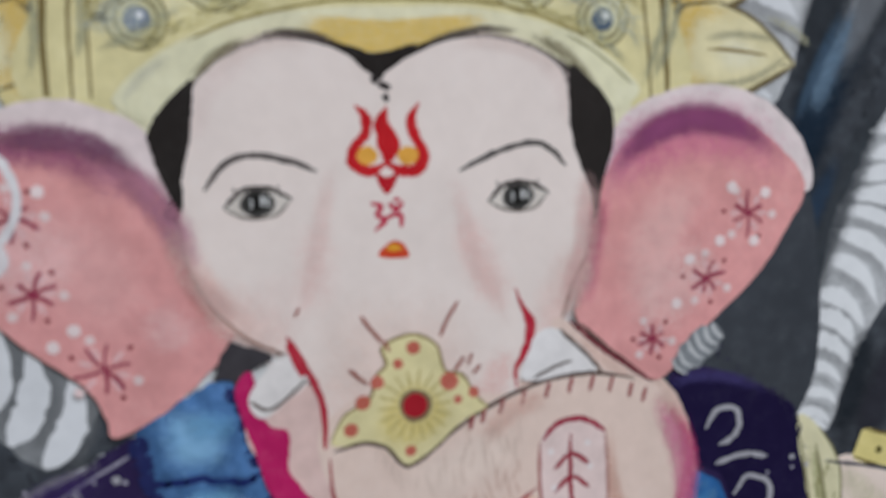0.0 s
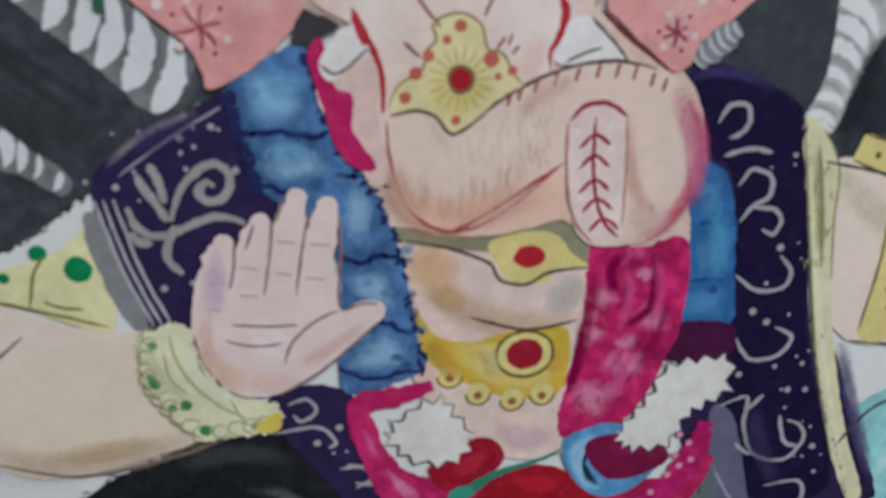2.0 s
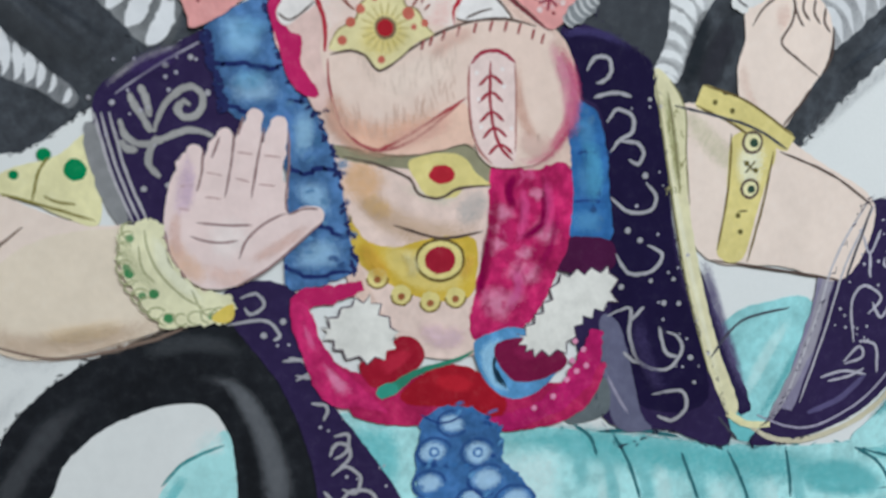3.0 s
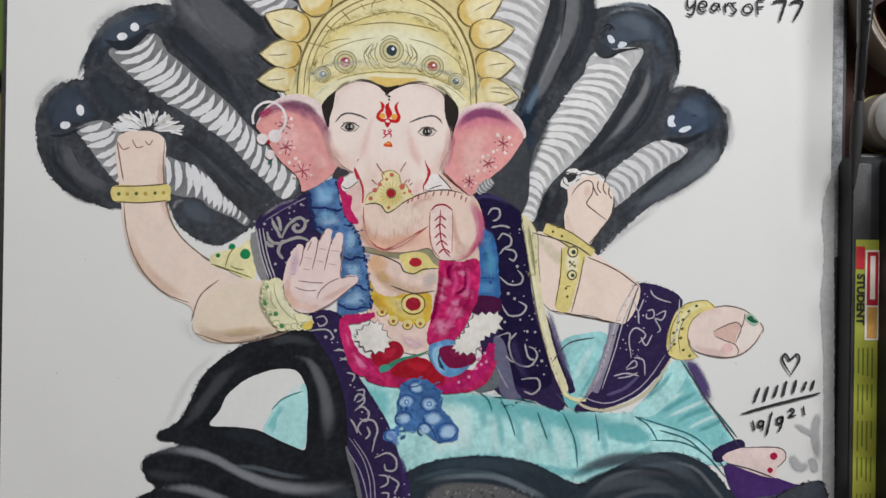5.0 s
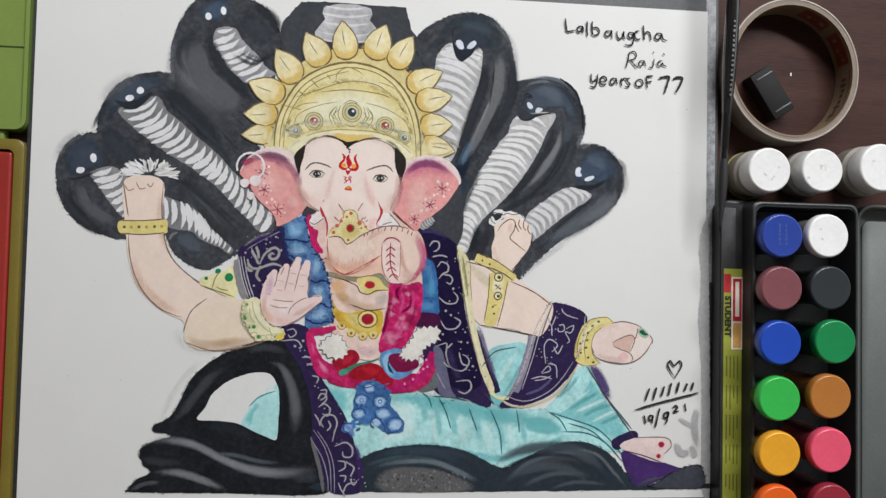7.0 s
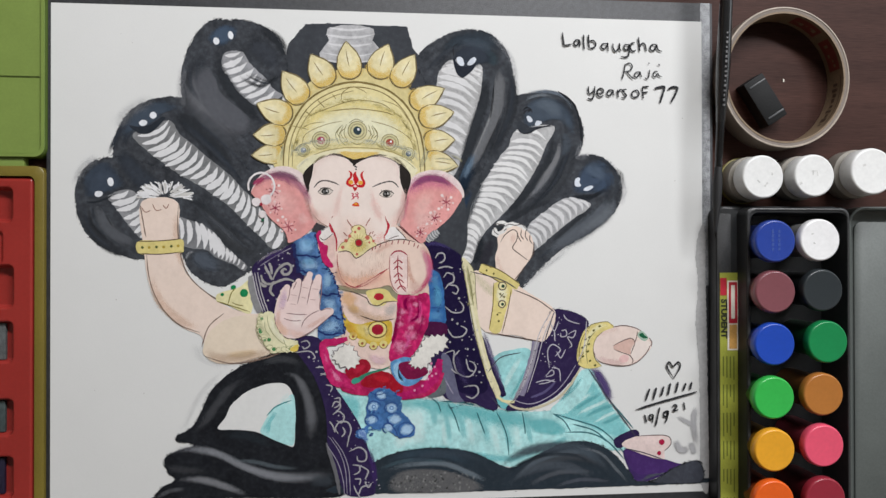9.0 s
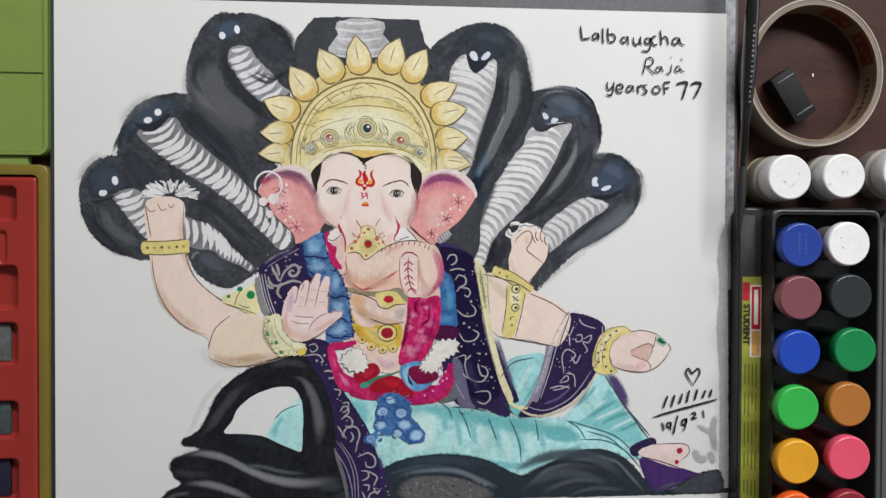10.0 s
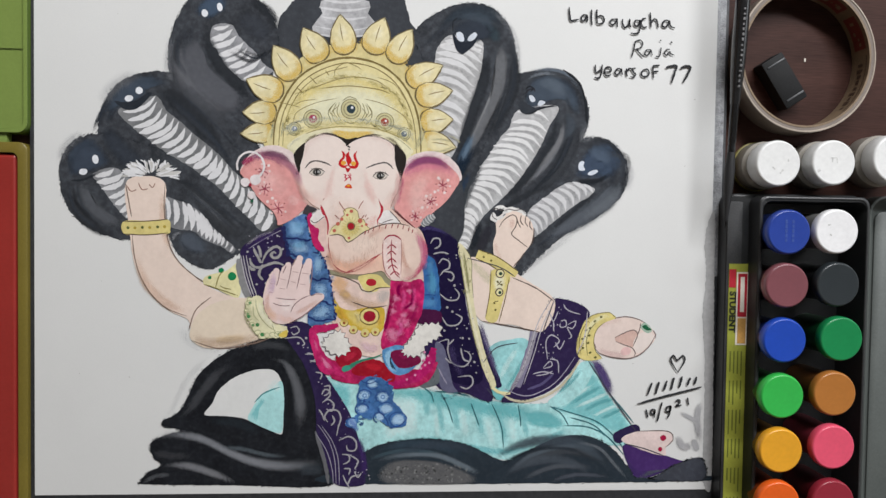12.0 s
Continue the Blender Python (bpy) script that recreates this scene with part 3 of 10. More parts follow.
def put_mesh(name, verts, faces, mat, thick=None):
    z = level()
    me = bpy.data.meshes.new(name)
    me.from_pydata([(v[0] * MM, v[1] * MM, z) for v in verts], [], faces)
    if thick is not None:
        at = me.attributes.new("thickness", "FLOAT", "POINT")
        at.data.foreach_set("value", np.array(thick, np.float32))
    me.materials.append(mat)
    ob = new(name, me)
    ob.parent = painting
    return ob


def fill(outline):
    tris = tessellate_polygon([[Vector((q[0], q[1], 0)) for q in outline]])
    faces = []
    for a, b, c in tris:
        pa, pb, pc = outline[a], outline[b], outline[c]
        s = (pb[0] - pa[0]) * (pc[1] - pa[1]) - (pb[1] - pa[1]) * (pc[0] - pa[0])
        faces.append((a, b, c) if s > 0 else (a, c, b))
    return faces


def rough(line, amount, seed):
    """A hand-drawn edge: the outline is followed in short steps and wavers at two scales."""
    out = []
    k = len(line)
    for i in range(k):
        a, b = np.array(line[i][:2]), np.array(line[(i + 1) % k][:2])
        steps = max(1, min(12, int(np.linalg.norm(b - a) / 0.8)))
        for j in range(steps):
            q = a + (b - a) * j / steps
            slow = np.array((noise.noise((q[0] * 0.5, q[1] * 0.5, seed)), noise.noise((q[0] * 0.5, q[1] * 0.5, seed + 9))))
            fast = np.array((noise.noise((q[0] * 1.9, q[1] * 1.9, seed + 3)), noise.noise((q[0] * 1.9, q[1] * 1.9, seed + 5))))
            out.append(q + amount * (0.8 * slow + 0.7 * fast))
    return out


def blob(name, pts, color, sharp=False, n=7, edge=0.25, **kw):
    """A painted patch with an even edge."""
    line = [np.array(q, float) for q in pts] if sharp else smooth(pts, True, n)
    line = rough(line, edge, len(pts))
    return put_mesh(name, line, fill(line), paint(color, **kw))


def soft_blob(name, pts, color, fade, cover=1.0, n=6):
    """A patch of shading, full in the middle, that thins out towards its outline."""
    line = [q[:2] for q in smooth(pts, True, n)]
    k = len(line)
    mid = sum(line) / k
    size = sum(np.linalg.norm(q - mid) for q in line) / k
    inside = max(0.15, 1 - 1.9 * fade / size)
    steps = (1.0, 1 - (1 - inside) * 0.33, 1 - (1 - inside) * 0.67, inside)
    verts, thick, faces = [], [], []
    for level_k, f in zip((0, 0.33, 0.67, 1), steps):
        verts += [mid + (q - mid) * f for q in line]
        thick += [level_k] * k
    verts.append(mid)
    thick.append(1)
    for r in range(3):
        for i in range(k):
            j = (i + 1) % k
            faces.append((r * k + i, r * k + j, (r + 1) * k + j, (r + 1) * k + i))
    for i in range(k):
        faces.append((3 * k + i, 3 * k + (i + 1) % k, 4 * k))
    area2 = sum(line[i][0] * line[(i + 1) % k][1] - line[(i + 1) % k][0] * line[i][1] for i in range(k))
    if area2 < 0:
        faces = [f[::-1] for f in faces]
    return put_mesh(name, verts, faces, paint(color, True, cover=cover), thick)


def stroke(name, pts, width, color, soft=False, taper=0.35, n=7, cover=1.0, **kw):
    """A brush or pencil line; width is one number or one for each point; soft lines thin out to both sides."""
    w = [width] * len(pts) if isinstance(width, (int, float)) else list(width)
    line = smooth([(p[0], p[1], v) for p, v in zip(pts, w)], False, n)
    k = len(line)
    verts, thick, faces = [], [], []
    cols = (-1, -0.66, -0.33, 0, 0.33, 0.66, 1) if soft else (-1, 1)
    for i, q in enumerate(line):
        d = line[min(i + 1, k - 1)][:2] - line[max(i - 1, 0)][:2]
        d = d / (np.linalg.norm(d) + 1e-9)
        t = i / (k - 1)
        g = 1 if soft else min(1, taper + (1 - taper) * min(t, 1 - t) * 6)
        half = max(q[2], 0.02) * (0.68 if soft else 0.5) * g * (1 + (0 if soft else 0.34 * noise.noise((q[0] * 1.7, q[1] * 1.7, 3.3))))
        sway = 0.0 if soft else min(0.16, 0.2 * q[2]) * noise.noise((q[0] * 0.8, q[1] * 0.8, 7.7))
        for c in cols:
            verts.append(q[:2] + np.array((-d[1], d[0])) * (half * c + sway))
            thick.append(min(1.0, 1.15 * (1 - abs(c))) * min(1.0, min(t, 1 - t) * 3.2))
    m = len(cols)
    for i in range(k - 1):
        for c in range(m - 1):
            a = i * m + c
            faces.append((a, a + m, a + m + 1, a + 1))
    return put_mesh(name, verts, faces, paint(color, soft, cover=cover, **kw), thick if soft else None)


def dot(name, x, y, r, color, ry=None, turn=0.0, n=14, **kw):
    ry = r if ry is None else ry
    c, s = math.cos(turn), math.sin(turn)
    pts = [(x + r * math.cos(a) * c - ry * math.sin(a) * s, y + r * math.cos(a) * s + ry * math.sin(a) * c) for a in (2 * math.pi * i / n for i in range(n))]
    return blob(name, pts, color, True, edge=min(0.3, r * 0.12), **kw)


def ring(name, x, y, r, w, color, ry=None, a0=0, a1=360):
    ry = r if ry is None else ry
    n = 17
    return stroke(name, [(x + r * math.cos(radians(a0 + (a1 - a0) * i / (n - 1))), y + ry * math.sin(radians(a0 + (a1 - a0) * i / (n - 1)))) for i in range(n)], w, color, taper=0.9, n=3)


def along(pts, t):
    line = smooth(pts, False, 10)
    f = t * (len(line) - 1)
    i = min(int(f), len(line) - 2)
    q = line[i] * (1 - f + i) + line[i + 1] * (f - i)
    d = line[i + 1] - line[i]
    return q, d[:2] / (np.linalg.norm(d[:2]) + 1e-9)


def belly(left, right, count, seed, grey, white, skew=0.0, bow=0.2, thick=0.4, point=0.3):
    """The ribbed underside of a cobra between two edge lines: a grey wash crossed by bowed pale strokes that run out to a point."""
    rnd = random.Random(seed)
    blob("cobra_belly", left + right[::-1], grey, vary=0.2, edge=0.5)
    la, ra = [(*p, 0) for p in left], [(*p, 0) for p in right]
    pitch = sum(math.hypot(b[0] - a[0], b[1] - a[1]) for a, b in zip(left, left[1:])) / count
    for i in range(count):
        t = (i + 0.5 + rnd.uniform(-0.12, 0.12)) / count
        p, d = along(la, min(1, max(0, t)))
        q, e = along(ra, min(1, max(0, t + skew)))
        p, q = p[:2], q[:2]
        span = np.linalg.norm(q - p)
        p, q = p + (q - p) * rnd.uniform(-0.04, 0.06), q + (p - q) * rnd.uniform(-0.03, 0.1)
        lift = (d + e) * 0.5 * bow * span
        w = min(pitch, 0.3 * span + 0.6) * thick * rnd.uniform(0.8, 1.3)
        line = [p, p + (q - p) * 0.3 + lift * 0.8, p + (q - p) * 0.65 + lift, q]
        stroke("belly_shade", [v + (d + e) * 0.25 * pitch for v in line], w * 1.1, tuple(c * 0.62 for c in grey), True, cover=0.5, n=4)
        stroke("belly_scale", line, [w * 0.8, w * 1.5, w * 1.25, w * point], white, taper=0.35, n=5, vary=0.06)


def belly_scales(pts, widths, count, seed, bow=0.25, white=(0.74, 0.74, 0.75), grey=(0.26, 0.265, 0.275), shift=0.0, thick=0.33, slant=0.0):
    """The ribbed underside of a cobra: a grey band crossed by bowed pale strokes."""
    stroke("cobra_belly", pts, widths, grey, taper=0.5, vary=0.25)
    rnd = random.Random(seed)
    path = [(p[0], p[1], w) for p, w in zip(pts, widths)]
    total = sum(math.hypot(b[0] - a[0], b[1] - a[1]) for a, b in zip(pts, pts[1:]))
    for i in range(count):
        q, d = along(path, (i + 0.5) / count)
        nrm = np.array((-d[1], d[0]))
        w = q[2] * 0.5 * rnd.uniform(0.86, 1.05)
        b = bow * w * rnd.uniform(0.7, 1.3)
        pitch = total / count
        sl = slant * w
        line = [q[:2] - nrm * w * 1.02 - d * sl, q[:2] - nrm * w * 0.3 + d * (b - 0.3 * sl), q[:2] + nrm * w * 0.35 + d * (b * 0.9 + 0.35 * sl), q[:2] + nrm * w * 0.95 + d * (sl - 0.1 * b)]
        t = pitch * thick * rnd.uniform(0.75, 1.25)
        stroke("belly_scale", line, [t * 0.8, t * 1.5, t * 1.2, t * 0.35], white, taper=0.25, n=4)


def fuzz(name, pts, count, color, seed, reach=0.85, width=0.4, closed=True):
    """Loose pencil ticks that roughen a patch's edge, joined in one mesh."""
    rnd = random.Random(seed)
    line = smooth(pts, closed, 10)
    verts, faces = [], []
    for k in range(count):
        i = rnd.randrange(len(line) - 1)
        q, e = line[i][:2], line[i + 1][:2]
        q = q + (e - q) * rnd.random()
        d = (e - line[i][:2]) / (np.linalg.norm(e - line[i][:2]) + 1e-9)
        a = math.atan2(d[1], d[0]) + rnd.uniform(-0.9, 0.9)
        l, w = reach * rnd.uniform(0.5, 1.6), width * rnd.uniform(0.4, 1.3)
        u, v = np.array((math.cos(a), math.sin(a))), np.array((-math.sin(a), math.cos(a)))
        q = q + np.array((rnd.gauss(0, 0.35), rnd.gauss(0, 0.35))) * reach
        n0 = len(verts)
        verts += [q - u * l, q - v * w * 0.5, q + u * l, q + v * w * 0.5]
        faces.append((n0, n0 + 1, n0 + 2, n0 + 3))
    return tagged(put_mesh(name, verts, faces, paint(color)), kind="stuff")


BLACK = (0.0480, 0.0528, 0.0612)
WHITE = (0.73, 0.73, 0.74)
SKIN = (0.77, 0.635, 0.55)
LINE = (0.09, 0.06, 0.05)
ROSE = (0.69, 0.315, 0.3)
GOLD = (0.67, 0.57, 0.22)
PALE_GOLD = (0.72, 0.67, 0.38)
PURPLE = (0.027, 0.017, 0.063)
SILVER = (0.42, 0.4, 0.42)
BLUE = (0.07, 0.155, 0.33)
MAGENTA = (0.45, 0.015, 0.11)
TEAL = (0.17, 0.5, 0.52)
LIGHT_TEAL = (0.40, 0.70, 0.70)
DEEP_TEAL = (0.05, 0.23, 0.24)

# cobras behind the figure
blob("cobra_hood", [(-53.9, 149.3), (-36.5, 150.1), (11.0, 149.4), (14.6, 136.7), (17.0, 112.0), (-22.7, 97.3), (-71.4, 108.8), (-64.4, 136.5)], BLACK, True, edge=0.8)
blob("cobra_hood", [(11.0, 136.6), (20.6, 128.0), (25.2, 112.1), (14.5, 106.6), (7.4, 118.9)], BLACK)
blob("cobra_hood", [(-113.1, 149.7), (-123.3, 139.1), (-130.2, 121.7), (-131.0, 102.7), (-123.0, 89.0), (-107.7, 77.0), (-88.9, 65.7), (-76.8, 70.3), (-68.0, 103.6), (-65.5, 124.6), (-73.0, 141.9), (-86.7, 149.3), (-100.4, 150.7)], BLACK, edge=0.9, vary=0.4)
fuzz("charcoal_edge", [(-113.1, 149.7), (-123.3, 139.1), (-130.2, 121.7), (-131.0, 102.7), (-123.0, 89.0), (-107.7, 77.0), (-88.9, 65.7), (-76.8, 70.3), (-68.0, 103.6), (-65.5, 124.6), (-73.0, 141.9), (-86.7, 149.3), (-100.4, 150.7)], 420, (0.024, 0.027, 0.032), 101, 0.8)
blob("cobra_hood", [(-136.5, 100.9), (-152.7, 97.9), (-165.2, 88.5), (-172.0, 72.9), (-171.8, 53.9), (-160.6, 38.5), (-140.3, 36.8), (-123.5, 16.0), (-92.7, -3.3), (-65.0, 7.2), (-58.0, 16.0), (-75.2, 54.6), (-99.1, 82.3), (-122.9, 97.6)], BLACK, edge=0.9, vary=0.4)
fuzz("charcoal_edge", [(-136.5, 100.9), (-152.7, 97.9), (-165.2, 88.5), (-172.0, 72.9), (-171.8, 53.9), (-160.6, 38.5), (-140.3, 36.8), (-123.5, 16.0), (-92.7, -3.3), (-65.0, 7.2), (-58.0, 16.0), (-75.2, 54.6), (-99.1, 82.3), (-122.9, 97.6)], 420, (0.024, 0.027, 0.032), 102, 0.8)
blob("cobra_hood", [(-173.8, 62.5), (-187.2, 58.0), (-194.9, 45.2), (-194.4, 28.0), (-188.2, 14.2), (-177.6, 4.9), (-164.2, 0.0), (-153.5, -1.4), (-133.8, 3.4), (-124.3, -10.5), (-106.6, -19.0), (-89.3, -9.3), (-75.4, 0.1), (-99.4, 30.0), (-130.0, 50.7), (-153.7, 59.2)], BLACK, edge=0.9, vary=0.4)
fuzz("charcoal_edge", [(-173.8, 62.5), (-187.2, 58.0), (-194.9, 45.2), (-194.4, 28.0), (-188.2, 14.2), (-177.6, 4.9), (-164.2, 0.0), (-153.5, -1.4), (-133.8, 3.4), (-124.3, -10.5), (-106.6, -19.0), (-89.3, -9.3), (-75.4, 0.1), (-99.4, 30.0), (-130.0, 50.7), (-153.7, 59.2)], 420, (0.024, 0.027, 0.032), 103, 0.8)
blob("cobra_hood", [(17.0, 127.9), (30.6, 141.3), (48.5, 148.4), (64.8, 146.3), (76.7, 135.1), (81.1, 120.2), (82.6, 105.9), (76.7, 82.5), (70.2, 51.9), (59.3, 23.1), (50.3, 1.6), (34.1, 5.2), (30.5, 41.0), (39.5, 69.6), (23.4, 112.1)], BLACK, edge=0.9, vary=0.4)
fuzz("charcoal_edge", [(17.0, 127.9), (30.6, 141.3), (48.5, 148.4), (64.8, 146.3), (76.7, 135.1), (81.1, 120.2), (82.6, 105.9), (76.7, 82.5), (70.2, 51.9), (59.3, 23.1), (50.3, 1.6), (34.1, 5.2), (30.5, 41.0), (39.5, 69.6), (23.4, 112.1)], 420, (0.024, 0.027, 0.032), 104, 0.8)
blob("cobra_hood", [(79.3, 102.2), (93.9, 107.8), (108.5, 109.1), (119.6, 101.7), (127.7, 86.6), (126.3, 70.3), (114.1, 48.6), (101.3, 25.0), (81.2, 1.5), (63.0, -12.8), (48.5, -7.4), (45.6, 8.8), (55.7, 41.1), (66.6, 73.4)], BLACK, edge=0.9, vary=0.4)
fuzz("charcoal_edge", [(79.3, 102.2), (93.9, 107.8), (108.5, 109.1), (119.6, 101.7), (127.7, 86.6), (126.3, 70.3), (114.1, 48.6), (101.3, 25.0), (81.2, 1.5), (63.0, -12.8), (48.5, -7.4), (45.6, 8.8), (55.7, 41.1), (66.6, 73.4)], 420, (0.024, 0.027, 0.032), 105, 0.8)
blob("cobra_hood", [(125.2, 66.7), (140.0, 66.1), (151.2, 56.0), (154.2, 43.3), (149.4, 29.8), (134.6, 16.7), (114.2, 5.1), (97.7, -9.4), (83.8, -22.7), (73.9, -17.2), (81.2, 5.1), (90.3, 19.6), (106.8, 41.3), (117.8, 59.4)], BLACK, edge=0.9, vary=0.4)
fuzz("charcoal_edge", [(125.2, 66.7), (140.0, 66.1), (151.2, 56.0), (154.2, 43.3), (149.4, 29.8), (134.6, 16.7), (114.2, 5.1), (97.7, -9.4), (83.8, -22.7), (73.9, -17.2), (81.2, 5.1), (90.3, 19.6), (106.8, 41.3), (117.8, 59.4)], 420, (0.024, 0.027, 0.032), 106, 0.8)

WASH, CHALK = (0.2, 0.205, 0.215), (0.68, 0.68, 0.69)
belly([(-104.3, 129.5), (-106.4, 120.4), (-101.7, 113.6), (-97.6, 106.3), (-92.2, 101.2), (-84.6, 96.4)], [(-94.0, 130.4), (-89.6, 124.2), (-84.5, 118.7), (-79.0, 113.6), (-74.2, 107.0), (-68.7, 102.6)], 8, 1, (0.3, 0.305, 0.32), CHALK, -0.1, 0.1, 0.42)
belly([(-160.3, 77.5), (-152.9, 67.2), (-143.5, 60.0), (-133.4, 52.8), (-122.6, 46.3), (-111.4, 39.0), (-100.8, 31.0), (-91.2, 20.9), (-82.3, 12.5), (-73.3, 4.7)], [(-139.3, 86.0), (-132.6, 77.8), (-124.8, 71.6), (-116.3, 64.0), (-106.8, 56.5), (-99.3, 49.9), (-92.5, 42.2), (-84.9, 35.2), (-75.3, 25.8), (-64.9, 17.7)], 21, 2, (0.2, 0.205, 0.21), CHALK, -0.03, 0.14, 0.42)
belly([(-175.7, 38.1), (-172.4, 32.6), (-166.7, 24.3), (-160.7, 16.7), (-154.7, 11.1)], [(-164.6, 42.3), (-157.2, 38.8), (-153.2, 34.7), (-152.6, 26.4), (-152.7, 16.7)], 7, 3, (0.25, 0.255, 0.265), CHALK, 0.0, 0.14, 0.42)
belly([(-133.6, 24.3), (-125.1, 22.9), (-118.0, 20.2), (-111.2, 15.6), (-106.4, 9.0), (-101.3, 4.4), (-96.2, -0.5), (-90.7, -5.8)], [(-133.1, 9.7), (-125.3, 5.5), (-116.0, 4.4), (-110.9, 0.2), (-106.5, -1.9), (-102.4, -3.6), (-97.9, -5.4), (-92.8, -8.9)], 13, 4, WASH, CHALK, 0.0, 0.1, 0.5)
belly_scales([(-25.3, 149.3), (-24.7, 125.4)], [26.4, 40.0], 5, 5, thick=0.2, white=(0.6, 0.6, 0.61), grey=(0.43, 0.43, 0.44), bow=0.1)
belly([(40.6, 128.4), (33.1, 122.2), (30.6, 114.0), (29.9, 101.5), (30.6, 87.3), (32.3, 69.5), (34.1, 53.1)], [(58.6, 126.2), (60.4, 116.2), (59.0, 105.5), (56.1, 94.8), (52.1, 82.2), (47.8, 67.9), (42.0, 53.2)], 13, 6, (0.45, 0.45, 0.45), (0.64, 0.64, 0.645), 0.05, -0.1, 0.36)
belly([(84.0, 83.6), (77.5, 71.7), (72.0, 65.6), (65.9, 55.5), (59.3, 46.1), (55.7, 38.2), (52.8, 32.5), (50.3, 21.3), (48.5, 12.4), (47.4, 1.6), (46.3, -4.1)], [(108.2, 86.1), (102.3, 71.9), (98.0, 61.1), (92.8, 52.0), (87.7, 44.1), (81.2, 35.4), (72.1, 25.7), (63.0, 17.0), (58.6, 9.8), (55.7, 3.0), (52.8, -4.2)], 22, 7, (0.44, 0.442, 0.445), (0.7, 0.7, 0.7), 0.05, -0.16, 0.42)
belly([(126.0, 37.7), (117.9, 38.8), (110.5, 35.9), (103.1, 30.4), (95.8, 25.0), (91.0, 20.3), (90.3, 15.2), (92.2, 10.2)], [(133.0, 34.5), (129.0, 29.4), (122.3, 25.7), (114.9, 19.9), (108.7, 14.9), (103.2, 10.2), (98.8, 6.5), (94.4, 4.0)], 11, 8, (0.4, 0.402, 0.41), (0.62, 0.62, 0.63), 0.03, -0.2, 0.36)

